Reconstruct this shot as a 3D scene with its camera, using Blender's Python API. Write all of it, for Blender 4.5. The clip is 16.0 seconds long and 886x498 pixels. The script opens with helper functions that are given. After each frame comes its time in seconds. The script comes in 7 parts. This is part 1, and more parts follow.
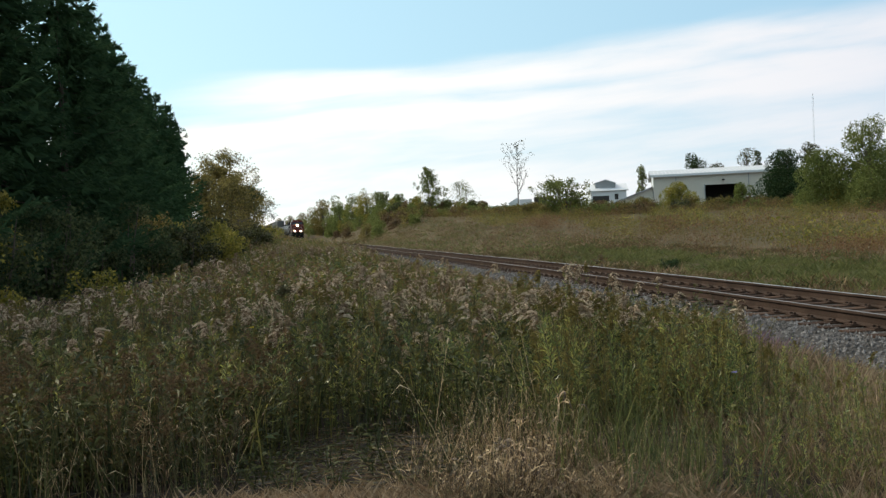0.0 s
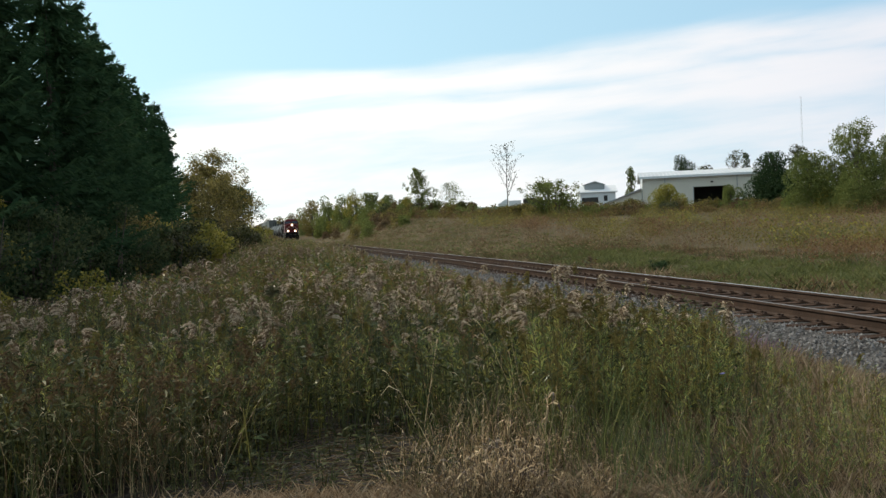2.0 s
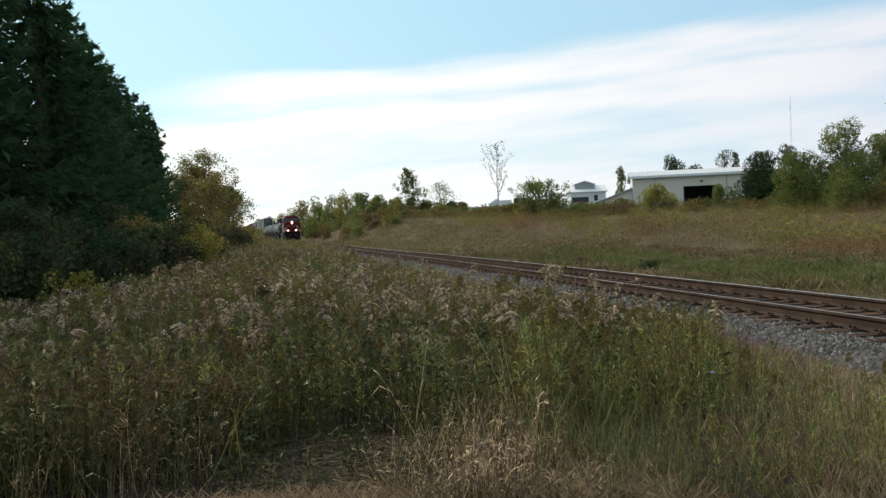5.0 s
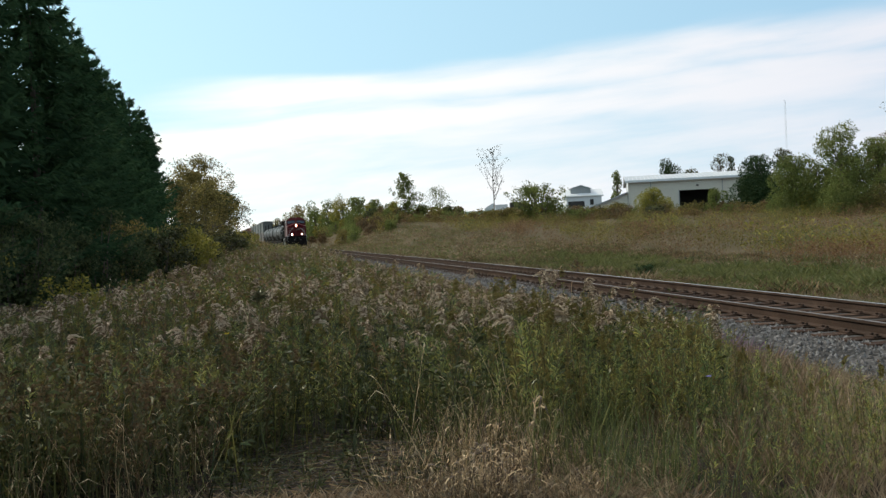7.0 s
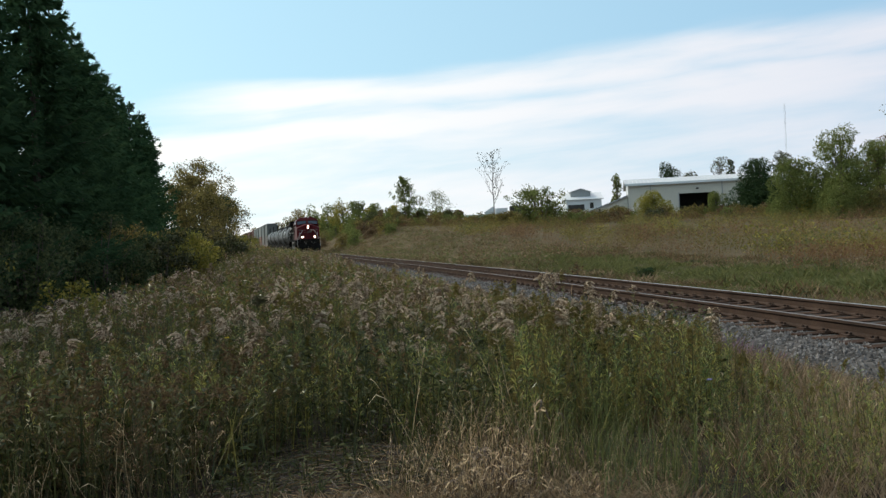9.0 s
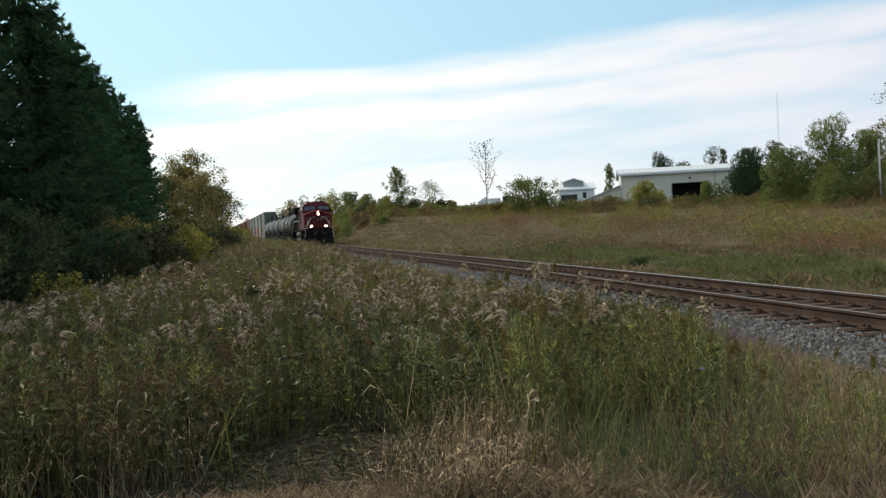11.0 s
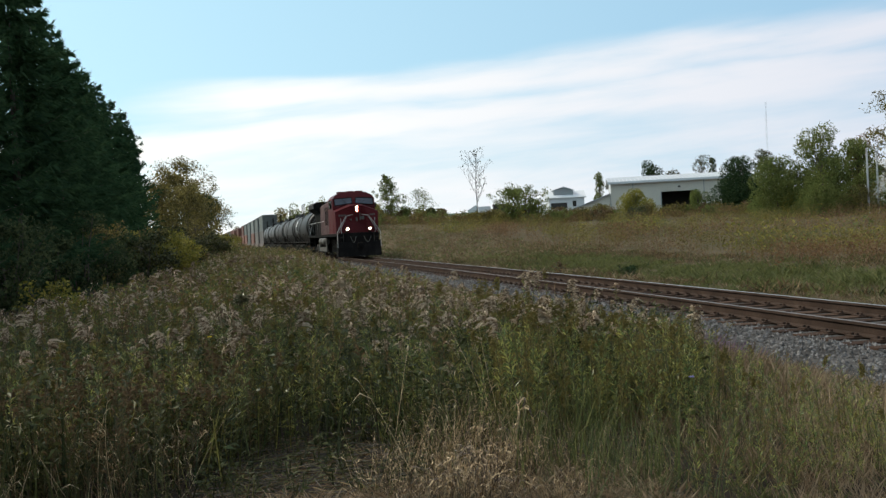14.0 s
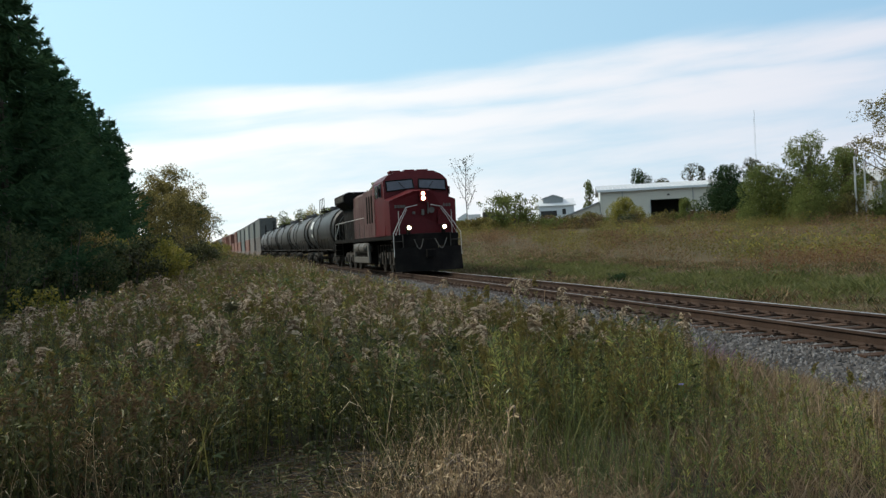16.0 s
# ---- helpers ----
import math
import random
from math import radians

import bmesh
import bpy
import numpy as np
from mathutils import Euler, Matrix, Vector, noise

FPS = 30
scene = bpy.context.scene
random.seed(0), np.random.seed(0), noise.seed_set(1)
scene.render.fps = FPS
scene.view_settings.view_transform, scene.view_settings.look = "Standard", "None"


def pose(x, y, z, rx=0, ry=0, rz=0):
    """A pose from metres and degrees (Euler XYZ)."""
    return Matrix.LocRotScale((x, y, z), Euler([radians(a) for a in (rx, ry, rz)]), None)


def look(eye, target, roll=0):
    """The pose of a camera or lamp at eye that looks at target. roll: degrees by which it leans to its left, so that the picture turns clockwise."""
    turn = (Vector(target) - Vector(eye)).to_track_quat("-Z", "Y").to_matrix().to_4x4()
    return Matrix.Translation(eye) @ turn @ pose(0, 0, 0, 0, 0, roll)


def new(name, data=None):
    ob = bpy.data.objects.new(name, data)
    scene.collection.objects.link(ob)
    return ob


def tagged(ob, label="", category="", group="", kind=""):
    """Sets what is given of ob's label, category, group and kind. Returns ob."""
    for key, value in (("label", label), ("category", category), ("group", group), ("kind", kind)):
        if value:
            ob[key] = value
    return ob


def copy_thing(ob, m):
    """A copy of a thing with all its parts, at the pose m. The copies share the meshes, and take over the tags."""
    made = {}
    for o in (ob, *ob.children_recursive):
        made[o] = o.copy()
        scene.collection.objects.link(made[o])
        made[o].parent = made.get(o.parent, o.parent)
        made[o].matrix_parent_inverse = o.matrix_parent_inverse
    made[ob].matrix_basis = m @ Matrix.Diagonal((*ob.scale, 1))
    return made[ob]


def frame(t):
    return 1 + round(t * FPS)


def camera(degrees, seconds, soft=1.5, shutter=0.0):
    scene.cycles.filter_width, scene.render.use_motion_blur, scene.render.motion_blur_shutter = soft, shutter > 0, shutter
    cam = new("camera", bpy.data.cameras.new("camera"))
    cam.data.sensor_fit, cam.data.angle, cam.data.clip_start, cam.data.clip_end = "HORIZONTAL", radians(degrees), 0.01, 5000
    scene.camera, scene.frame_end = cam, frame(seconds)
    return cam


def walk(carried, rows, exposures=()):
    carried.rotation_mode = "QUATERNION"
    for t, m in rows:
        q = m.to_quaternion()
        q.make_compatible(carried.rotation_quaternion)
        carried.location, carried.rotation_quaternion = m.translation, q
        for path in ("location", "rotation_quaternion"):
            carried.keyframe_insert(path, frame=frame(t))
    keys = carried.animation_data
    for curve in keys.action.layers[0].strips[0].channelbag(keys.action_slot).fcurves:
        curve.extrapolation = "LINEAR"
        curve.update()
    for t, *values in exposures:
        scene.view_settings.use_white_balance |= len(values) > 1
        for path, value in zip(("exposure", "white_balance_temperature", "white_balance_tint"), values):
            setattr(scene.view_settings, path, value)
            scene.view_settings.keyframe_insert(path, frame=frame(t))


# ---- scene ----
cam = camera(49.52, 16.0, soft=1.4)
EYE = Vector((0.0, 0.0, 1.63))
# seconds, turn to the right, tilt up, lean, in degrees: one stand, turned by hand
HEAD = [(0, -3.068, -1.206, -2.526), (0.5, -2.946, -1.24, -2.519), (1, -2.849, -1.143, -2.434), (1.5, -2.677, -1.149, -2.407), (2, -2.429, -1.172, -2.356), (2.5, -2.307, -1.189, -2.419), (3, -2.227, -1.197, -2.608), (3.5, -2.232, -1.268, -2.477), (4, -2.002, -1.416, -2.292), (6.5, -1.716, -0.819, -2.685), (7, -1.627, -0.949, -2.588), (7.5, -1.628, -0.838, -2.723), (8, -1.761, -0.672, -2.743), (8.5, -1.716, -0.616, -2.716), (9, -1.618, -0.728, -2.71), (11.5, -1.213, -1.362, -2.908), (12, -1.4, -1.316, -2.944), (12.5, -1.287, -1.167, -2.94), (13, -1.196, -1.064, -2.929), (13.5, -0.845, -0.949, -2.858), (14, -0.624, -0.872, -2.824), (14.5, -0.56, -0.809, -2.887), (15, -0.321, -0.78, -2.771), (15.5, -0.161, -0.734, -2.759), (16, 0.002, -0.432, -2.812)]


def aim(turn, tilt, lean):
    a, b = radians(turn), radians(tilt)
    return look(EYE, EYE + Vector((math.sin(a) * math.cos(b), math.cos(a) * math.cos(b), math.sin(b))), lean)


walk(cam, [(t, aim(a, b, c)) for t, a, b, c in HEAD], exposures=[(0, 0.03, 6500, 10), (4, 0.03, 6500, 10), (6.5, 0.03, 6430, 10), (8, -0.05, 6300, 10), (9, -0.06, 6270, 10), (11.5, 0.03, 6480, 10), (12.5, 0.03, 6480, 10), (13.5, -0.04, 6330, 10), (14, -0.06, 6280, 10), (16, -0.06, 6250, 10)])

# ---- daylight: hazy afternoon sun ahead on the left, behind the spruces, streaked high cloud ----
SUN_TURN, SUN_HEIGHT = radians(-70), radians(42)


def nodes_of(tree):
    tree.nodes.clear()

    def add(kind, **inputs):
        n = tree.nodes.new(kind)
        for key, value in inputs.items():
            n.inputs[key.replace("_", " ")].default_value = value
        return n
    return add, tree.links.new


def math_node(add, link, op, a, b=None):
    n = add("ShaderNodeMath")
    n.operation = op
    for i, v in enumerate((a, b)):
        if v is None:
            continue
        if isinstance(v, (int, float)):
            n.inputs[i].default_value = v
        else:
            link(v, n.inputs[i])
    return n.outputs[0]


def ramp_node(add, stops):
    n = add("ShaderNodeValToRGB")
    e = n.color_ramp.elements
    while len(e) < len(stops):
        e.new(0.5)
    for el, (p, c) in zip(e, stops):
        el.position = p
        el.color = (c, c, c, 1) if isinstance(c, (int, float)) else (*c, 1)
    return n


def build_sky():
    world = bpy.data.worlds.new("sky")
    scene.world = world
    world.use_nodes = True
    add, link = nodes_of(world.node_tree)
    out, back = add("ShaderNodeOutputWorld"), add("ShaderNodeBackground", Strength=0.15)
    sky = add("ShaderNodeTexSky")
    sky.sky_type, sky.sun_disc = "NISHITA", False
    sky.sun_elevation, sky.sun_rotation = SUN_HEIGHT, SUN_TURN
    sky.air_density, sky.dust_density, sky.ozone_density = 1.0, 0.8, 1.6
    co = add("ShaderNodeTexCoord")
    sep = add("ShaderNodeSeparateXYZ")
    link(co.outputs["Generated"], sep.inputs[0])
    m = lambda op, a, b=None: math_node(add, link, op, a, b)
    az = m("ARCTAN2", sep.outputs[0], sep.outputs[1])
    el = sep.outputs[2]
    # wisps drawn out along the horizon
    vec = add("ShaderNodeCombineXYZ")
    link(m("MULTIPLY", az, 2.2), vec.inputs[0])
    link(m("ADD", m("MULTIPLY", el, 15.0), m("MULTIPLY", az, -0.9)), vec.inputs[1])
    wisp = add("ShaderNodeTexNoise", Scale=2.1, Detail=6.0, Roughness=0.55, Distortion=0.25)
    link(vec.outputs[0], wisp.inputs["Vector"])
    warp = add("ShaderNodeTexNoise", Scale=1.3, Detail=3.0)
    link(vec.outputs[0], warp.inputs["Vector"])
    bent = m("ADD", m("ADD", el, m("MULTIPLY", m("SUBTRACT", warp.outputs[0], 0.5), 0.055)), m("ADD", m("MULTIPLY", az, -0.055), 0.008))
    cover = ramp_node(add, [(0.0, 0.85), (0.06, 0.75), (0.09, 0.6), (0.108, 0.66), (0.122, 0.95), (0.136, 0.85), (0.145, 0.6), (0.16, 0.92),
                            (0.176, 0.62), (0.19, 0.12), (0.25, 0.02), (0.42, 0.85), (1.0, 0.9)])
    link(bent, cover.inputs[0])
    # the upper streak thins out towards the trees
    thin = add("ShaderNodeMapRange", **{"From_Min": -0.34, "From_Max": -0.2, "To_Min": 0.35, "To_Max": 1.0})
    link(az, thin.inputs[0])
    upper = add("ShaderNodeMapRange", **{"From_Min": 0.138, "From_Max": 0.15})
    link(bent, upper.inputs[0])
    fade = m("ADD", m("MULTIPLY", upper.outputs[0], m("SUBTRACT", thin.outputs[0], 1.0)), 1.0)
    thick = m("MULTIPLY", m("MULTIPLY", cover.outputs[0], fade), m("ADD", m("MULTIPLY", wisp.outputs[0], 1.5), 0.2))
    soft = add("ShaderNodeMapRange", **{"From_Min": 0.12, "From_Max": 0.95})
    soft.interpolation_type = "SMOOTHSTEP"
    link(thick, soft.inputs[0])
    mix = add("ShaderNodeMix")
    mix.data_type = "RGBA"
    mix.inputs[7].default_value = (6.95, 6.95, 6.85, 1)
    link(soft.outputs[0], mix.inputs[0])
    tint = add("ShaderNodeMix")
    # a thin bright veil over the blue
    tint.data_type = "RGBA"
    tint.inputs[0].default_value = 0.8
    tint.inputs[7].default_value = (3.6, 5.6, 6.55, 1)
    link(sky.outputs[0], tint.inputs[6])
    link(tint.outputs[2], mix.inputs[6])
    # brighter and hazier on the sun's side
    shine = add("ShaderNodeCombineXYZ")
    for i, k in enumerate((-0.46, -0.42, -0.26)):
        link(m("ADD", m("MULTIPLY", sep.outputs[0], k), 0.98), shine.inputs[i])
    lit = add("ShaderNodeVectorMath")
    lit.operation = "MULTIPLY"
    link(mix.outputs[2], lit.inputs[0])
    link(shine.outputs[0], lit.inputs[1])
    link(lit.outputs[0], back.inputs[0])
    link(back.outputs[0], out.inputs[0])


build_sky()
sun = new("sun", bpy.data.lights.new("sun", "SUN"))
sun.data.energy, sun.data.angle, sun.data.color = 3.5, radians(6), (1.0, 0.88, 0.70)
sun.matrix_world = look((0, 0, 60), Vector((0, 0, 60)) - Vector((math.sin(SUN_TURN) * math.cos(SUN_HEIGHT),
                                                                  math.cos(SUN_TURN) * math.cos(SUN_HEIGHT), math.sin(SUN_HEIGHT))))


# ---- materials ----
def material(name, colors, rough=0.8, metal=0.0, scale=3.0, bump=0.0, fine=40.0, island=0.0, spec=0.3, through_light=0.0, obj=0.0, worn=None):
    """colors: two or three base colours that mottle at two scales; island/obj: spread of lightness from piece to piece."""
    mat = bpy.data.materials.new(name)
    mat.use_nodes = True
    add, link = nodes_of(mat.node_tree)
    out = add("ShaderNodeOutputMaterial")
    b = add("ShaderNodeBsdfPrincipled", Roughness=rough, Metallic=metal)
    b.inputs["Specular IOR Level"].default_value = spec
    co = add("ShaderNodeTexCoord")
    big = add("ShaderNodeTexNoise", Scale=scale, Detail=5.0, Roughness=0.6)
    link(co.outputs["Object"], big.inputs["Vector"])
    grain = add("ShaderNodeTexNoise", Scale=fine, Detail=3.0)
    link(co.outputs["Object"], grain.inputs["Vector"])
    fac = math_node(add, link, "ADD", math_node(add, link, "MULTIPLY", big.outputs[0], 0.7), math_node(add, link, "MULTIPLY", grain.outputs[0], 0.3))
    geo = add("ShaderNodeNewGeometry")
    if island:
        spread = math_node(add, link, "MULTIPLY", math_node(add, link, "SUBTRACT", geo.outputs["Random Per Island"], 0.5), island)
        fac = math_node(add, link, "ADD", fac, spread)
    if obj:
        info = add("ShaderNodeObjectInfo")
        fac = math_node(add, link, "ADD", fac, math_node(add, link, "MULTIPLY", math_node(add, link, "SUBTRACT", info.outputs["Random"], 0.5), obj))
    n = len(colors)
    ramp = ramp_node(add, [(0.5 if n == 1 else 0.3 + 0.4 * i / (n - 1), c) for i, c in enumerate(colors)])
    link(fac, ramp.inputs[0])
    col = ramp.outputs[0]
    if worn:
        patch = add("ShaderNodeTexNoise", Scale=worn[1], Detail=6.0, Roughness=0.7)
        link(co.outputs["Object"], patch.inputs["Vector"])
        edge = ramp_node(add, [(worn[2], 0.0), (worn[2] + 0.1, 1.0)])
        link(patch.outputs[0], edge.inputs[0])
        mx = add("ShaderNodeMix")
        mx.data_type = "RGBA"
        mx.inputs[7].default_value = (*worn[0], 1)
        link(edge.outputs[0], mx.inputs[0])
        link(col, mx.inputs[6])
        col = mx.outputs[2]
    link(col, b.inputs["Base Color"])
    if bump:
        bp = add("ShaderNodeBump", Strength=bump, Distance=0.02)
        link(grain.outputs[0], bp.inputs["Height"])
        link(bp.outputs[0], b.inputs["Normal"])
    shader = b.outputs[0]
    if through_light:
        tr = add("ShaderNodeBsdfTranslucent")
        link(col, tr.inputs["Color"])
        ms = add("ShaderNodeMixShader", Fac=through_light)
        link(shader, ms.inputs[1])
        link(tr.outputs[0], ms.inputs[2])
        shader = ms.outputs[0]
    link(shader, out.inputs[0])
    return mat


def glow(name, color, strength):
    mat = bpy.data.materials.new(name)
    mat.use_nodes = True
    add, link = nodes_of(mat.node_tree)
    out, e = add("ShaderNodeOutputMaterial"), add("ShaderNodeEmission", Color=(*color, 1), Strength=strength)
    link(e.outputs[0], out.inputs[0])
    return mat


M = {
    "stalk": material("weed_stalk", [(0.05, 0.055, 0.02), (0.10, 0.08, 0.035)], 0.8, island=0.5),
    "leaf": material("weed_leaf", [(0.055, 0.085, 0.026), (0.12, 0.14, 0.034), (0.25, 0.225, 0.056)], 0.38, scale=1.0, island=0.7, spec=0.45, through_light=0.42),
    "rust_leaf": material("russet_leaf", [(0.075, 0.042, 0.02), (0.12, 0.075, 0.032), (0.17, 0.115, 0.05)], 0.7, island=0.7, through_light=0.2),
    "fluff": material("seed_fluff", [(0.165, 0.115, 0.072), (0.30, 0.225, 0.15), (0.56, 0.45, 0.33)], 0.95, scale=0.6, island=0.9, through_light=0.2, spec=0.1),
    "straw": material("dry_grass", [(0.05, 0.028, 0.013), (0.15, 0.09, 0.043), (0.44, 0.31, 0.165)], 0.5, scale=0.8, island=1.5, spec=0.5, through_light=0.15),
    "straw_pale": material("pale_dry_stem", [(0.22, 0.145, 0.075), (0.38, 0.27, 0.15), (0.55, 0.43, 0.27)], 0.6, scale=0.8, island=0.8, through_light=0.2),
    "grass": material("green_grass", [(0.065, 0.078, 0.024), (0.105, 0.118, 0.036), (0.165, 0.162, 0.062)], 0.6, scale=0.3, island=0.4, through_light=0.5),
    "cool_grass": material("cool_grass_blade", [(0.055, 0.08, 0.03), (0.095, 0.125, 0.045), (0.17, 0.19, 0.08)], 0.55, scale=0.3, island=0.5, through_light=0.45),
    "spruce": material("spruce_needles", [(0.027, 0.057, 0.029), (0.041, 0.082, 0.038), (0.058, 0.107, 0.046)], 0.95, scale=0.5, island=0.4, spec=0.03, through_light=0.3),
    "bark": material("bark", [(0.06, 0.05, 0.04), (0.13, 0.11, 0.09)], 0.95, scale=4, bump=0.6),
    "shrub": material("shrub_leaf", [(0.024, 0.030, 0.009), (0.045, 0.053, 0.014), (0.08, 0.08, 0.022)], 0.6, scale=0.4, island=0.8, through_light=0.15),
    "edge_leaf": material("thicket_leaf", [(0.034, 0.054, 0.026), (0.064, 0.088, 0.04), (0.11, 0.132, 0.056)], 0.85, scale=0.5, island=0.5, spec=0.08, through_light=0.4),
    "yellow": material("yellowing_leaf", [(0.13, 0.13, 0.022), (0.22, 0.2, 0.03), (0.32, 0.275, 0.055)], 0.6, scale=0.7, island=0.5, through_light=0.45),
    "autumn": material("autumn_leaf", [(0.075, 0.07, 0.02), (0.145, 0.122, 0.034), (0.235, 0.185, 0.052)], 0.65, scale=0.25, island=0.6, through_light=0.42),
    "green": material("tree_leaf", [(0.08, 0.106, 0.03), (0.135, 0.16, 0.044), (0.2, 0.215, 0.068)], 0.7, scale=0.25, island=0.4, through_light=0.5, spec=0.15),
    "darkgreen": material("dense_leaf", [(0.018, 0.036, 0.015), (0.03, 0.054, 0.021), (0.05, 0.076, 0.028)], 0.75, scale=0.4, island=0.5, spec=0.1, through_light=0.2),
    "thatch": material("brown_thatch", [(0.12, 0.083, 0.052), (0.22, 0.158, 0.10), (0.33, 0.25, 0.165)], 0.85, scale=0.5, island=0.45, through_light=0.45, spec=0.1),
    "olive": material("olive_leaf", [(0.09, 0.08, 0.02), (0.15, 0.122, 0.032), (0.22, 0.165, 0.06)], 0.65, scale=0.12, island=0.35, through_light=0.5),
    "rust": material("rusty_weed_leaf", [(0.12, 0.062, 0.032), (0.19, 0.108, 0.055), (0.26, 0.165, 0.085)], 0.7, scale=0.15, island=0.4, through_light=0.5),
    "spike": material("fresh_leaf", [(0.11, 0.165, 0.058), (0.205, 0.24, 0.068), (0.38, 0.355, 0.095)], 0.36, scale=0.9, island=0.75, spec=0.5, through_light=0.5),
    "petal": material("yellow_petal", [(0.6, 0.42, 0.02), (0.75, 0.55, 0.04)], 0.6),
    "violet": material("violet_petal", [(0.25, 0.22, 0.45), (0.36, 0.32, 0.6)], 0.6),
    "red_weed": material("red_weed_leaf", [(0.105, 0.052, 0.026), (0.165, 0.09, 0.042), (0.22, 0.135, 0.06)], 0.65, scale=0.4, island=0.4, through_light=0.5),
    "red": material("red_leaf", [(0.10, 0.035, 0.015), (0.17, 0.06, 0.02), (0.22, 0.10, 0.035)], 0.65, scale=0.4, island=0.7, through_light=0.25),
}


# ---- the line of the track: a slow bend that runs out straight ----
def lay_line():
    s = np.arange(-60.0, 1101.0)
    a = 0.18861 + 0.00085 * np.minimum(s, 60) + 0.0001 * np.clip(s - 140, 0, 200)
    mid = (a[1:] + a[:-1]) / 2
    x = np.concatenate([[0], np.cumsum(-np.sin(mid))])
    y = np.concatenate([[0], np.cumsum(np.cos(mid))])
    x += 7.91 * math.cos(0.18861) - x[60]
    y += 7.91 * math.sin(0.18861) - y[60]
    return s, a, x, y


LS, LA, LX, LY = lay_line()
RAIL_TOP = 0.30


def grade(s):
    return RAIL_TOP + 0.00197 * np.maximum(0, s - 60)


def on_line(s, lat=0.0):
    """A place beside the track: s metres back along it, lat metres to its far side."""
    a = np.interp(s, LS, LA)
    return np.interp(s, LS, LX) + lat * np.cos(a), np.interp(s, LS, LY) + lat * np.sin(a), a


def along(x, y):
    x, y = np.atleast_1d(x).astype(float), np.atleast_1d(y).astype(float)
    s, lat = np.empty_like(x), np.empty_like(x)
    for i in range(0, len(x), 4000):
        q = slice(i, i + 4000)
        k = np.argmin((x[q, None] - LX[None, ::2]) ** 2 + (y[q, None] - LY[None, ::2]) ** 2, axis=1) * 2
        a = LA[k]
        dx, dy = x[q] - LX[k], y[q] - LY[k]
        s[q] = LS[k] - dx * np.sin(a) + dy * np.cos(a)
        lat[q] = dx * np.cos(a) + dy * np.sin(a)
    return s, lat


def smooth(v):
    v = np.clip(v, 0, 1)
    return v * v * (3 - 2 * v)


def height(x, y, s=None, lat=None):
    """The ground: level by the camera, a ballast bed under the track, a bank and a rising field beyond."""
    if s is None:
        s, lat = along(x, y)
    bank = 0.1 + 3.4 * smooth((s - 30) / 130)
    far = bank * smooth((lat - 3.9) / 11) + 0.005 * np.maximum(0, lat - 14)
    rise = 0.00197 * np.maximum(0, s - 60) * smooth((60 - np.abs(lat)) / 40)
    rough = 0.05 * np.sin(x * 1.3 + np.sin(y * 0.9)) * np.sin(y * 1.1 + x * 0.3) + 0.12 * np.sin(x * 0.21 + 1) * np.sin(y * 0.17)
    calm = smooth((np.abs(lat) - 2.2) / 2.5)
    bed = -0.10 * (1 - smooth((np.abs(lat) - 2.1) / 0.8))
    return far + rise + rough * calm * 0.8 + bed - 0.02


def mesh_object(name, verts, faces, mats, parent=None, mat_index=None, smooth_shade=False):
    me = bpy.data.meshes.new(name)
    verts, faces = np.asarray(verts, np.float32), np.asarray(faces, np.int32)
    # a face of four whose last corner is repeated is a triangle
    total = np.full(len(faces), faces.shape[1], np.int32)
    if faces.shape[1] == 4:
        total -= faces[:, 3] == faces[:, 2]
    corners = faces[np.arange(faces.shape[1])[None] < total[:, None]]
    me.vertices.add(len(verts))
    me.vertices.foreach_set("co", verts.ravel())
    me.loops.add(corners.size)
    me.loops.foreach_set("vertex_index", corners)
    me.polygons.add(len(faces))
    me.polygons.foreach_set("loop_start", (np.cumsum(total) - total).astype(np.int32))
    for m in mats if isinstance(mats, (list, tuple)) else [mats]:
        me.materials.append(m)
    if mat_index is not None:
        me.polygons.foreach_set("material_index", np.asarray(mat_index, np.int32))
    me.polygons.foreach_set("use_smooth", np.full(len(faces), smooth_shade))
    me.update(calc_edges=True)
    ob = new(name, me)
    if parent:
        ob.parent = parent
    return ob


def build_ground():
    near_x = np.concatenate([-np.geomspace(3000, 45, 26), np.arange(-40, 80, 1.2), np.geomspace(82, 3000, 40)])
    near_y = np.concatenate([-np.geomspace(3000, 20, 14), np.arange(-10, 60, 0.7), np.arange(60, 260, 2.5), np.geomspace(262, 3500, 34)])
    gx, gy = np.meshgrid(near_x, near_y)
    x, y = gx.ravel(), gy.ravel()
    z = height(x, y)
    w, h = len(near_x), len(near_y)
    i = np.arange(w * h).reshape(h, w)
    faces = np.stack([i[:-1, :-1], i[:-1, 1:], i[1:, 1:], i[1:, :-1]], -1).reshape(-1, 4)
    soil = material("field_soil", [(0.014, 0.011, 0.009), (0.028, 0.022, 0.018), (0.058, 0.046, 0.037)], 0.95, scale=0.22, bump=0.8, fine=9.0, spec=0.1)
    turf = material("dead_thatch_turf", [(0.04, 0.037, 0.018), (0.078, 0.062, 0.033), (0.125, 0.088, 0.056)], 0.95, scale=0.09, bump=0.8, fine=3.0, spec=0.1)
    s, lat = along(x, y)
    beyond = (lat[faces].mean(1) > 2.4) | (y[faces].mean(1) > 45)
    tagged(mesh_object("ground", np.stack([x, y, z], 1), faces, [soil, turf], None, np.where(beyond, 1, 0), smooth_shade=True), "rough grassy field ground with dry soil and thatch", "ground", kind="structure")


build_ground()


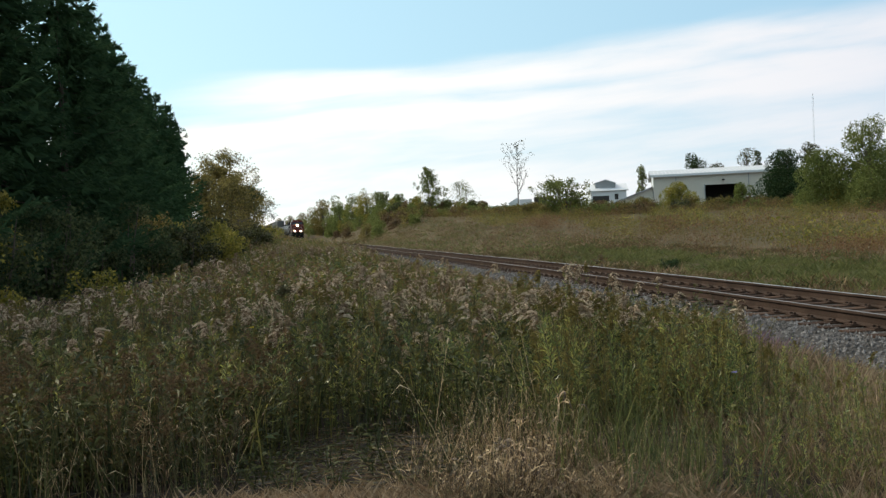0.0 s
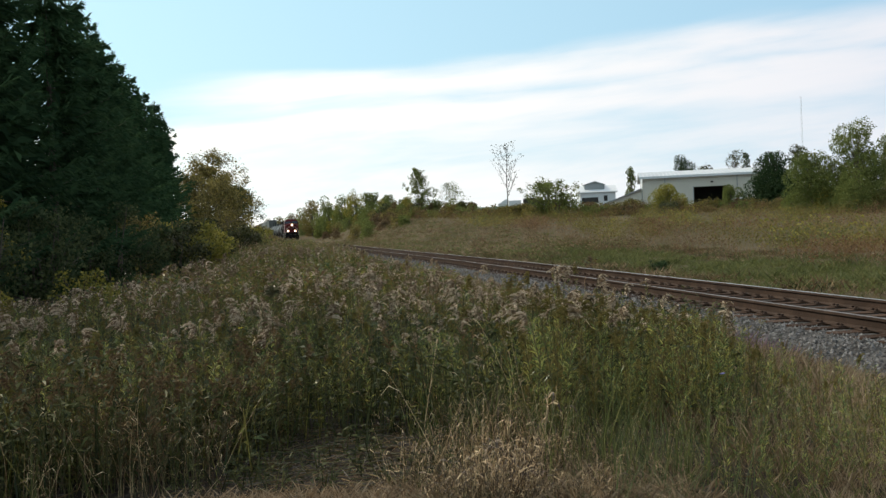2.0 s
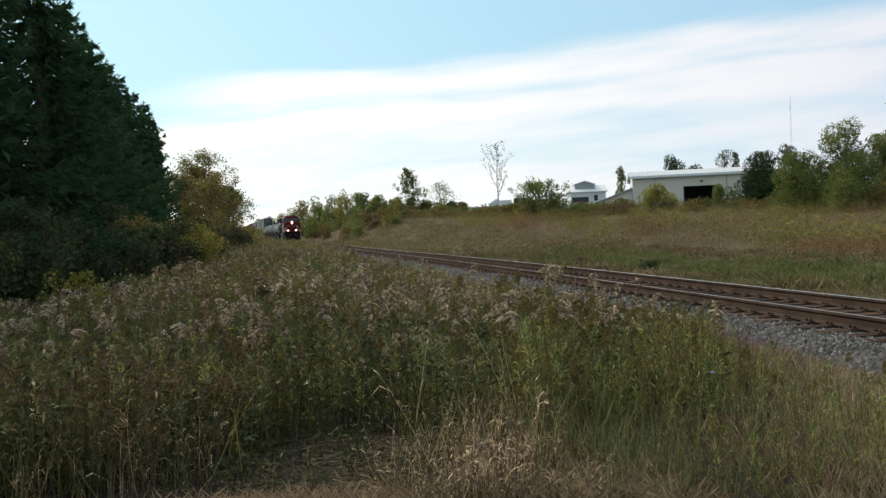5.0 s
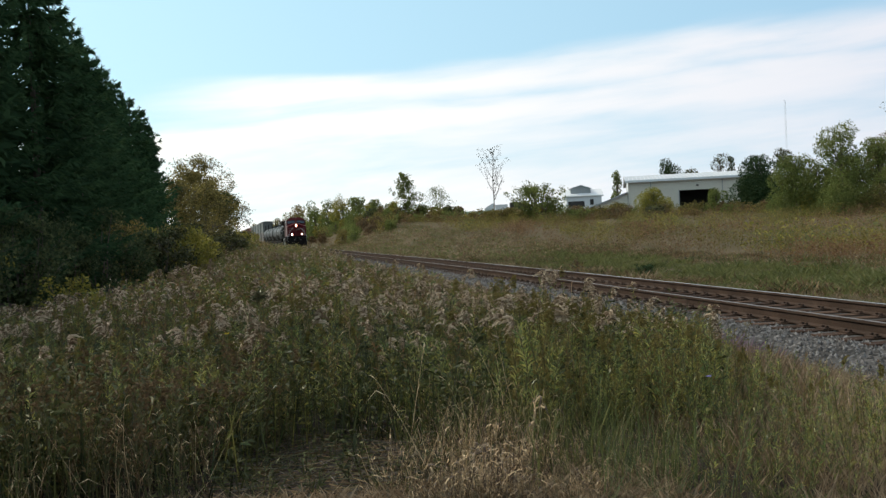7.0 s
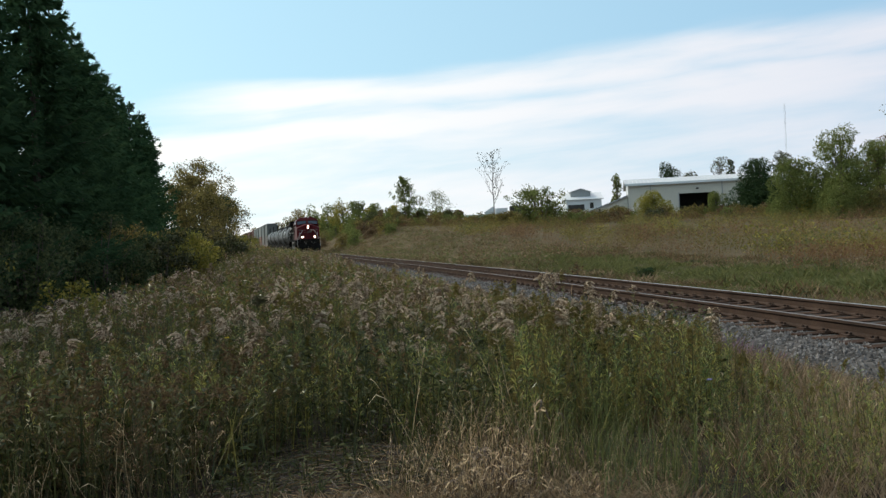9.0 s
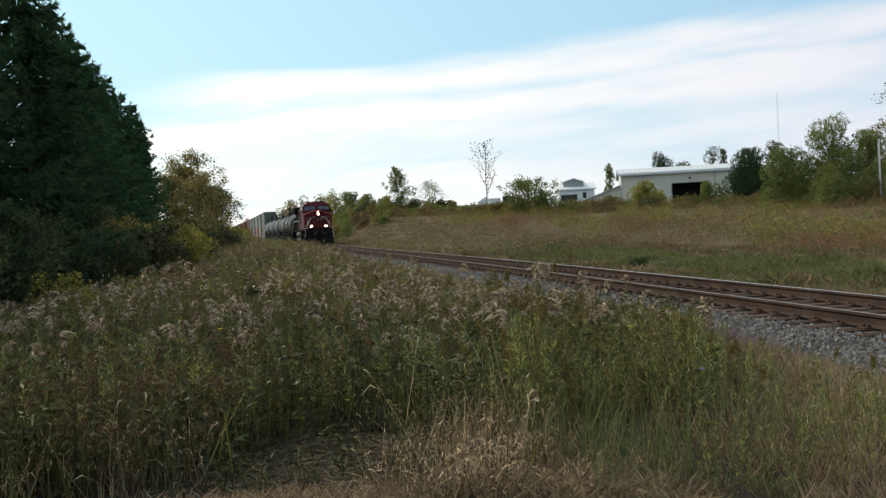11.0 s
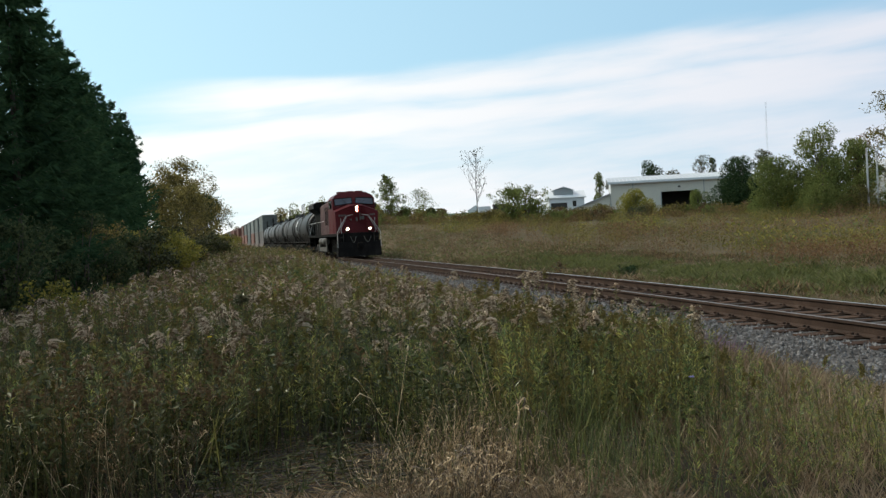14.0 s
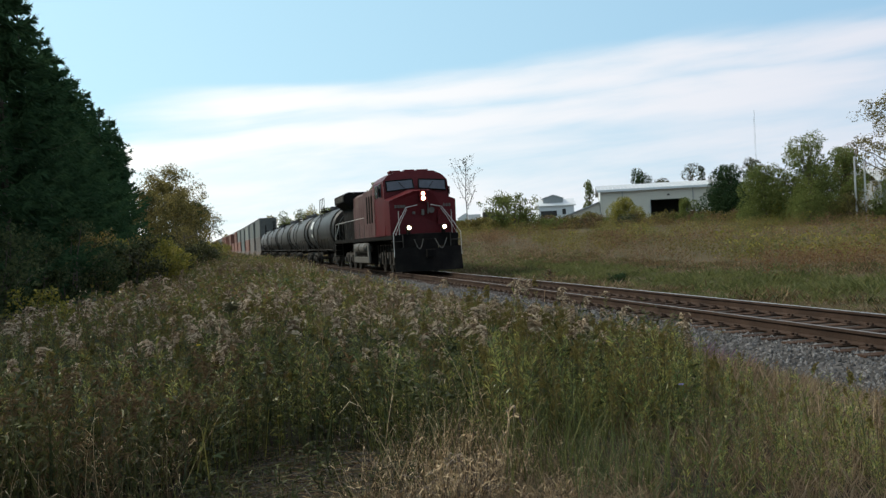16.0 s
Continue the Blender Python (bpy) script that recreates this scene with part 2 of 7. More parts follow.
# ---- railway track ----
def box(bm, x0, x1, y0, y1, z0, z1, bevel=0.0):
    m = Matrix.Translation(((x0 + x1) / 2, (y0 + y1) / 2, (z0 + z1) / 2)) @ Matrix.Diagonal((x1 - x0, y1 - y0, z1 - z0, 1))
    vs = bmesh.ops.create_cube(bm, size=1, matrix=m)["verts"]
    if bevel:
        es = list({e for v in vs for e in v.link_edges})
        bmesh.ops.bevel(bm, geom=es, offset=bevel, segments=2, affect="EDGES", profile=0.5)
    return vs


def part(name, bm, mat, parent, label="", shade=False):
    me = bpy.data.meshes.new(name)
    bmesh.ops.recalc_face_normals(bm, faces=bm.faces)
    bm.to_mesh(me)
    bm.free()
    me.materials.append(mat)
    if shade:
        me.polygons.foreach_set("use_smooth", np.ones(len(me.polygons), bool))
    ob = new(name, me)
    ob.parent = parent
    if label:
        ob["label"] = label
    return ob


def sweep(profile, s, lat0, ztop):
    """Verts and faces of a profile (lat, z) run along the track."""
    prof = np.asarray(profile)
    n, k = len(s), len(prof)
    x, y, a = on_line(s)
    lat = lat0 + prof[:, 0]
    vx = x[:, None] + lat[None] * np.cos(a)[:, None]
    vy = y[:, None] + lat[None] * np.sin(a)[:, None]
    vz = ztop(s)[:, None] + prof[None, :, 1]
    v = np.stack([vx, vy, vz], -1).reshape(-1, 3)
    i = np.arange(n * k).reshape(n, k)
    j = np.roll(i, -1, axis=1)
    f = np.stack([i[:-1], j[:-1], j[1:], i[1:]], -1).reshape(-1, 4)
    return v, f


RAIL = [(-0.036, 0.0), (0.036, 0.0), (0.036, -0.035), (0.010, -0.05), (0.009, -0.135), (0.07, -0.155), (0.07, -0.171), (-0.07, -0.171), (-0.07, -0.155), (-0.009, -0.135), (-0.010, -0.05), (-0.036, -0.035)]
rail_rust = material("rail_rust", [(0.026, 0.016, 0.011), (0.046, 0.028, 0.02), (0.075, 0.048, 0.035)], 0.85, scale=2.0, fine=30, bump=0.3, spec=0.2)
rail_shine = material("rail_head", [(0.28, 0.26, 0.24), (0.42, 0.40, 0.375)], 0.36, 0.9, scale=1.5)
# near rail's head: darker and rougher than the far one
rail_dull = material("dull_rail_head", [(0.11, 0.088, 0.074), (0.18, 0.15, 0.13)], 0.5, 0.7, scale=1.5)
tie_wood = material("tie_wood", [(0.022, 0.013, 0.009), (0.044, 0.026, 0.018), (0.078, 0.048, 0.033)], 0.95, scale=3, fine=25, bump=0.7, obj=0.35, spec=0.1)
ballast_grit = material("ballast_grit", [(0.02, 0.019, 0.018), (0.055, 0.052, 0.05), (0.11, 0.104, 0.10)], 0.95, scale=1.2, fine=26, bump=0.8, spec=0.1)
ballast_stone = material("ballast_stone", [(0.058, 0.054, 0.052), (0.105, 0.098, 0.095), (0.19, 0.18, 0.175)], 0.9, scale=0.8, island=0.7, fine=60, bump=0.3, spec=0.2)


def build_track():
    track = tagged(new("railway_track"), "single railway track with rusty rails on wooden sleepers", "railway track", kind="structure")
    s = np.arange(-40, 1090, 2.0)
    for side in (-0.7535, 0.7535):
        v, f = sweep(RAIL, s, side, grade)
        k = np.tile(np.arange(12), len(s) - 1)
        rail = mesh_object("rail", v, f, [rail_rust, rail_shine if side > 0 else rail_dull], track, np.where(k == 0, 1, 0))
        rail["label"] = "rusty steel rail with a worn shiny head"
    # sleepers: each nearest one a part, the far rest joined
    bm = bmesh.new()
    box(bm, -1.3, 1.3, -0.115, 0.115, -0.16, 0.0, 0.012)
    tie = part("sleeper", bm, tie_wood, track)
    rng = random.Random(4)
    plate = bmesh.new()
    for side in (-0.7535, 0.7535):
        box(plate, side - 0.17, side + 0.17, -0.095, 0.095, 0.0, 0.018)
        for dx in (-0.1, 0.1):
            for dy in (-0.05, 0.05):
                box(plate, side + dx - 0.018, side + dx + 0.018, dy - 0.016, dy + 0.016, 0.018, 0.045)
    plate_ob = part("tie_plate", plate, rail_rust, track)
    for n in range(290):
        st = -9.0 + n * 0.52
        x, y, a = on_line(st + rng.uniform(-0.03, 0.03))
        m = pose(x, y, float(grade(st)) - 0.172, rng.uniform(-0.6, 0.6), 0, math.degrees(a) + rng.uniform(-1.2, 1.2))
        o = tie if n == 0 else tie.copy()
        p = plate_ob if n == 0 else plate_ob.copy()
        for c in (o, p):
            if n:
                scene.collection.objects.link(c)
            c.parent, c.matrix_basis = track, m
    bm = bmesh.new()
    for n in range(900):
        st = 142 + n * 0.52
        x, y, a = on_line(st)
        bmesh.ops.create_cube(bm, size=1, matrix=pose(x, y, float(grade(st)) - 0.25, 0, 0, math.degrees(a)) @ Matrix.Diagonal((2.6, 0.23, 0.16, 1)))
    tagged(part("far_sleepers", bm, tie_wood, track), kind="stuff")
    # ballast bed and its loose stones
    prof = [(-1.35, -0.196), (1.35, -0.196), (1.7, -0.235), (2.4, -0.37), (2.8, -0.8), (-2.8, -0.8), (-2.45, -0.37), (-1.7, -0.235)]
    v, f = sweep(prof, s, 0, grade)
    tagged(mesh_object("ballast_bed", v, f, ballast_grit), "bed of grey crushed stone under the railway track", "ballast", kind="structure")


def blobs(n_kinds, rng):
    out = []
    for _ in range(n_kinds):
        v = np.array([(1, 0, 0), (-1, 0, 0), (0, 1, 0), (0, -1, 0), (0, 0, 1), (0, 0, -1)], float)
        v = v * rng.uniform(0.6, 1.1, (6, 1)) + rng.uniform(-0.25, 0.25, (6, 3))
        out.append(v)
    return out


OCTA = np.array([(0, 2, 4), (2, 1, 4), (1, 3, 4), (3, 0, 4), (2, 0, 5), (1, 2, 5), (3, 1, 5), (0, 3, 5)])


def build_stones():
    rng = np.random.default_rng(5)
    n = 20000
    k = n // 9
    s = np.concatenate([rng.uniform(4, 30, k * 6), rng.uniform(30, 70, k * 2), rng.uniform(-4, 50, k)])
    n = len(s)
    lat = np.concatenate([rng.uniform(-2.6, -1.0, k * 8), rng.uniform(-0.8, 2.3, k)])
    x, y, a = on_line(s, lat)
    top = np.interp(np.abs(lat), [0, 1.35, 1.7, 2.4, 2.6], [-0.2, -0.198, -0.238, -0.37, -0.38])
    z = grade(s) + top
    size = rng.uniform(0.016, 0.034, n) * (1 + 0.25 * (s > 24))
    kinds = blobs(12, rng)
    which = rng.integers(0, 12, n)
    turn = rng.uniform(0, 6.28, n)
    base = np.stack(kinds)[which] * size[:, None, None]
    c, q = np.cos(turn)[:, None], np.sin(turn)[:, None]
    v = np.stack([base[..., 0] * c - base[..., 1] * q + x[:, None], base[..., 0] * q + base[..., 1] * c + y[:, None], base[..., 2] + (z + 0.006)[:, None]], -1)
    f = (OCTA[None] + (np.arange(n) * 6)[:, None, None]).reshape(-1, 3)
    tagged(mesh_object("ballast_stones", v.reshape(-1, 3), f, ballast_stone), "loose grey crushed stones beside the rails", "gravel", kind="stuff")


build_track()
build_stones()


# ---- plants ----
class Leafage:
    """Gathers quads with a material each, to make one mesh."""

    def __init__(self):
        self.v, self.f, self.m, self.n = [], [], [], 0

    def quads(self, verts, mat):
        verts = np.asarray(verts, float).reshape(-1, 4, 3)
        k = len(verts)
        self.v.append(verts.reshape(-1, 3))
        self.f.append(np.arange(k * 4).reshape(k, 4) + self.n)
        self.m.append(np.full(k, mat))
        self.n += k * 4

    def slivers(self, leaves, mat):
        """Leaves cut to one triangle each, for plants further off."""
        p = np.stack([leaves[:, 0], leaves[:, 1] + 0.4 * (leaves[:, 1] - leaves[:, 3]), leaves[:, 2]], 1)
        k = len(p)
        i = np.arange(k * 3).reshape(k, 3) + self.n
        self.v.append(p.reshape(-1, 3))
        self.f.append(np.concatenate([i, i[:, 2:]], 1))
        self.m.append(np.full(k, mat))
        self.n += k * 3

    def tube(self, pts, radii, mat, sides=5):
        pts, radii = np.asarray(pts, float), np.asarray(radii, float)
        k = len(pts)
        d = np.gradient(pts, axis=0)
        d /= np.linalg.norm(d, axis=1)[:, None] + 1e-9
        ref = np.where(np.abs(d[:, 2:3]) > 0.9, np.array([[1.0, 0, 0]]), np.array([[0, 0, 1.0]]))
        u = np.cross(d, ref)
        u /= np.linalg.norm(u, axis=1)[:, None] + 1e-9
        w = np.cross(d, u)
        ang = np.linspace(0, 2 * np.pi, sides, endpoint=False)
        ring = pts[:, None] + radii[:, None, None] * (np.cos(ang)[None, :, None] * u[:, None] + np.sin(ang)[None, :, None] * w[:, None])
        i = np.arange(k * sides).reshape(k, sides)
        j = np.roll(i, -1, axis=1)
        self.v.append(ring.reshape(-1, 3))
        f = np.stack([i[:-1], j[:-1], j[1:], i[1:]], -1).reshape(-1, 4)
        self.f.append(f + self.n)
        self.m.append(np.full(len(f), mat))
        self.n += k * sides

    def arrays(self):
        return np.concatenate(self.v), np.concatenate(self.f), np.concatenate(self.m)


def unit(v):
    return v / (np.linalg.norm(v, axis=-1, keepdims=True) + 1e-9)


def leaves_at(base, way, length, width, rng, droop=0.2):
    """Pointed, folded leaf quads from base points along way."""
    base, way = np.asarray(base, float), unit(np.asarray(way, float))
    n = len(base)
    side = unit(np.cross(way, rng.normal(size=(n, 3))))
    length, width = np.broadcast_to(length, n)[:, None], np.broadcast_to(width, n)[:, None]
    down = np.array([0, 0, -1.0])
    tip = base + way * length + down * length * droop
    mid = base + way * length * 0.5
    return np.stack([base, mid + side * width, tip, mid - side * width], 1)


def scatter(name, kinds, mats, x, y, scale, rng, label, category, lean=0.15, z=None, stretch=0.25):
    """One object of many plants, each a turned, scaled, leaning copy of one of the kinds."""
    x, y = np.asarray(x), np.asarray(y)
    scale = np.broadcast_to(scale, len(x))
    z = height(x, y) if z is None else z
    which = rng.integers(0, len(kinds), len(x))
    vs, fs, ms, n = [], [], [], 0
    for k, (v, f, m) in enumerate(kinds):
        q = np.where(which == k)[0]
        if not len(q):
            continue
        a = rng.uniform(0, 2 * np.pi, len(q))
        c, s = np.cos(a)[:, None], np.sin(a)[:, None]
        sc = scale[q][:, None]
        vz = v[None, :, 2] * sc * rng.uniform(1 - stretch, 1 + stretch, (len(q), 1))
        lx, ly = rng.normal(0, lean, (2, len(q), 1))
        vx = (v[None, :, 0] * c - v[None, :, 1] * s) * sc + lx * vz + x[q][:, None]
        vy = (v[None, :, 0] * s + v[None, :, 1] * c) * sc + ly * vz + y[q][:, None]
        vs.append(np.stack([vx, vy, vz + z[q][:, None]], -1).reshape(-1, 3))
        fs.append((f[None] + (np.arange(len(q)) * len(v))[:, None, None]).reshape(-1, 4) + n)
        ms.append(np.tile(m, len(q)))
        n += len(q) * len(v)
    ob = mesh_object(name, np.concatenate(vs), np.concatenate(fs), mats, None, np.concatenate(ms))
    return tagged(ob, label, category, kind="stuff")


def goldenrod(rng, head=True, leaf=1, n_leaf=34, wide=1.0, bloom=2, plume=0.8, branches=11):
    """A weed one metre tall with narrow leaves up the stalk and an arching seed plume."""
    g = Leafage()
    bend = rng.normal(0, 0.06, 2)
    t = np.linspace(0, 1, 4)
    pts = np.stack([bend[0] * t ** 2, bend[1] * t ** 2, t * 0.94], 1)
    g.tube(pts, 0.006 * (1 - 0.6 * t), 0, 3)
    h = 0.12 + 0.8 * rng.uniform(0, 1, n_leaf) ** 0.8
    a = rng.uniform(0, 6.28, n_leaf)
    base = np.stack([bend[0] * h ** 2, bend[1] * h ** 2, h * 0.94], 1)
    way = np.stack([np.cos(a), np.sin(a), rng.uniform(0.5, 1.9, n_leaf)], 1)
    g.slivers(leaves_at(base, way, rng.uniform(0.06, 0.125, n_leaf) * (1.15 - 0.5 * h), wide * rng.uniform(0.004, 0.0072, n_leaf), rng, 0.14), leaf)
    if head:
        top = pts[-1]
        lean = rng.uniform(0, 6.28)
        n = branches
        for k in range(n):
            b = top + np.array([0, 0, -0.14 * (k / n)])
            aa = lean + rng.normal(0, 0.8)
            ln = plume * rng.uniform(0.06, 0.17)
            u = np.linspace(0, 1, 4)[:, None]
            out = np.array([math.cos(aa), math.sin(aa), 0])
            line = b + out * ln * u + np.array([0, 0, 1.0]) * ln * (0.75 * u - 0.75 * u ** 2 - 0.12 * u)
            w = 0.0135 * plume * np.array([0.5, 1.0, 0.9, 0.3])[:, None] * rng.uniform(0.7, 1.3)
            for side in (np.array([-math.sin(aa), math.cos(aa), 0]), np.array([0, 0, 1.0])):
                g.quads(np.stack([line[:-1] - side * w[:-1], line[:-1] + side * w[:-1], line[1:] + side * w[1:], line[1:] - side * w[1:]], 1), bloom)
            m = 7
            q = rng.integers(0, 3, m)
            p = line[q] + rng.uniform(0, 1, (m, 1)) * (line[q + 1] - line[q])
            g.slivers(leaves_at(p, rng.normal(size=(m, 3)) + np.array([0, 0, 0.6]), rng.uniform(0.014, 0.028, m), rng.uniform(0.005, 0.009, m), rng, 0.0), bloom)
    return g.arrays()


def grass_tuft(rng, blades=11, tall=1.0, wide=0.006, spread=0.12, arch=0.5, seed_head=0.3, mat=0, bends=3):
    g = Leafage()
    for _ in range(blades):
        a, h = rng.uniform(0, 6.28), tall * rng.uniform(0.45, 1.0)
        o = rng.normal(0, spread, 2)
        out = np.array([math.cos(a), math.sin(a), 0])
        side = np.array([-math.sin(a), math.cos(a), 0])
        u = np.linspace(0, 1, bends + 1)
        k = arch * rng.uniform(0.2, 1.4)
        line = np.array([o[0], o[1], 0]) + out * (k * h * u[:, None] ** 2.2) + np.array([0, 0, 1.0]) * (h * (u - 0.35 * k * u ** 3))[:, None]
        w = wide * (1 - u * 0.92)[:, None] * rng.uniform(0.6, 1.2)
        left, right = line - side * w, line + side * w
        g.quads(np.stack([left[:-1], right[:-1], right[1:], left[1:]], 1), mat)
        if rng.uniform() < seed_head:
            m = 3
            p = line[-1] - np.array([0, 0, 1]) * rng.uniform(0, 0.12, (m, 1)) * tall
            g.quads(leaves_at(p, rng.normal(size=(m, 3)) * 0.4 + np.array([0, 0, 0.7]) + out, 0.07, 0.0034, rng, 0.5), mat)
    return g.arrays()


def leaf_tuft(rng, leaves=30, wide=0.35, tall=1.0, size=0.12, mats=(0, 1), heads=6, slim=0.16):
    """A weed clump for the middle distance."""
    g = Leafage()
    h = rng.uniform(0.05, 1, leaves) ** 0.8
    a, r = rng.uniform(0, 6.28, leaves), wide * np.sqrt(rng.uniform(0, 1, leaves))
    base = np.stack([r * np.cos(a), r * np.sin(a), h * tall], 1)
    way = np.stack([np.cos(a), np.sin(a), rng.uniform(-0.1, 1.6, leaves)], 1)
    q = leaves_at(base, way, size * rng.uniform(0.6, 1.3, leaves), size * slim, rng, 0.2)
    cut = leaves * 2 // 3
    g.slivers(q[:cut], mats[0])
    g.slivers(q[cut:], mats[1])
    for _ in range(3):
        a = rng.uniform(0, 6.28)
        r = wide * rng.uniform(0, 1)
        p = np.array([r * math.cos(a), r * math.sin(a), 0])
        g.tube(np.stack([p, p + np.array([rng.normal(0, .05), rng.normal(0, .05), tall * rng.uniform(.7, 1)])]), [0.006, 0.003], mats[1], 3)
    if heads:
        a, r = rng.uniform(0, 6.28, heads), wide * rng.uniform(0, 1, heads)
        base = np.stack([r * np.cos(a), r * np.sin(a), tall * rng.uniform(0.85, 1.1, heads)], 1)
        base = np.repeat(base, 4, 0) + rng.normal(0, 0.022, (heads * 4, 3))
        g.slivers(leaves_at(base, rng.normal(size=(heads * 4, 3)) + np.array([0, 0, 0.4]), 0.075, 0.010, rng, 0.1), 2)
    return g.arrays()


def fine_tuft(rng, blades=16, tall=0.5, wide=0.004, spread=0.12, mat=0, out=0.5):
    """A fuzz of short, thin blades, one sliver each."""
    g = Leafage()
    a = rng.uniform(0, 6.28, blades)
    base = np.stack([*rng.normal(0, spread, (2, blades)), np.zeros(blades)], 1)
    way = np.stack([out * np.cos(a), out * np.sin(a), rng.uniform(0.5, 1.3, blades)], 1)
    g.slivers(leaves_at(base, way, tall * rng.uniform(0.5, 1.1, blades), wide * rng.uniform(0.7, 1.4, blades), rng, 0.12), mat)
    return g.arrays()


def curly_straw(rng, stems=7, tall=0.5):
    """Dead grass stems with dry leaves that curl over at the tip."""
    g = Leafage()
    for _ in range(stems):
        h = tall * rng.uniform(0.5, 1.0)
        p = np.array([*rng.normal(0, 0.07, 2), 0])
        top = p + np.array([*rng.normal(0, 0.13 * h, 2), h])
        g.tube(np.stack([p, top]), [0.0022, 0.0012], 0, 3)
        for _ in range(2):
            q = rng.uniform(0.35, 1.0)
            a, ln = rng.uniform(0, 6.28), rng.uniform(0.09, 0.2)
            out, side = np.array([math.cos(a), math.sin(a), 0]), np.array([-math.sin(a), math.cos(a), 0])
            u = np.linspace(0, 1, 5)[:, None]
            drop = rng.uniform(0.9, 1.9)
            line = p + (top - p) * q + out * ln * (u - 0.25 * u ** 2) + np.array([0, 0, 1.0]) * ln * (0.95 * u - drop * u ** 2)
            w = rng.uniform(0.0028, 0.0058) * np.array([0.7, 1.0, 0.9, 0.6, 0.1])[:, None]
            lift = np.array([0, 0, 1.0]) * w * rng.uniform(-0.8, 0.8)
            left, right = line - side * w - lift, line + side * w + lift
            g.quads(np.stack([left[:-1], right[:-1], right[1:], left[1:]], 1), 0)
    return g.arrays()


def seed_stem(rng, stems=2, head=0.11):
    """Tall dry grass stems, arched over, with a narrow nodding seed head."""
    g = Leafage()
    for _ in range(stems):
        a = rng.uniform(0, 6.28)
        out = np.array([math.cos(a), math.sin(a), 0])
        p = np.array([*rng.normal(0, 0.05, 2), 0])
        k = rng.uniform(0.05, 0.3)
        u = np.linspace(0, 1, 6)[:, None]
        line = p + out * k * u ** 2.2 + np.array([0, 0, 1.0]) * (u - 0.25 * k * u ** 4)
        g.tube(line, np.linspace(0.003, 0.0016, 6), 0, 3)
        v = np.linspace(0, 1, 4)[:, None]
        tip = line[-1] + out * head * 0.6 * v + np.array([0, 0, 1.0]) * head * (0.95 * v - 0.6 * v ** 2)
        g.tube(tip, np.array([0.0015, 0.0042, 0.0034, 0.001]), 1, 4)
        n = 3
        q = rng.uniform(0.2, 0.8, n)
        b = np.stack([np.interp(q, u[:, 0], line[:, i]) for i in range(3)], 1)
        g.quads(leaves_at(b, np.stack([rng.normal(0, 0.7, n), rng.normal(0, 0.7, n), rng.uniform(0.3, 1.2, n)], 1), rng.uniform(0.12, 0.24, n), 0.004, rng, 0.6), 1)
    return g.arrays()


def under_sight(x, y, lat, rng):
    """How tall the stand grows: knee-high by the ballast, shoulder-high away from it, lower again under the trees."""
    track_side = 1.5 - 1.5 * (np.clip(lat, -12, 0) + 7.9) / 6.1
    tree_side = 1.5 - 0.053 * y * smooth((-lat - 8.3) / 5)
    return np.maximum(0.16, np.minimum(track_side, tree_side) + rng.normal(0, 0.06, len(x)))


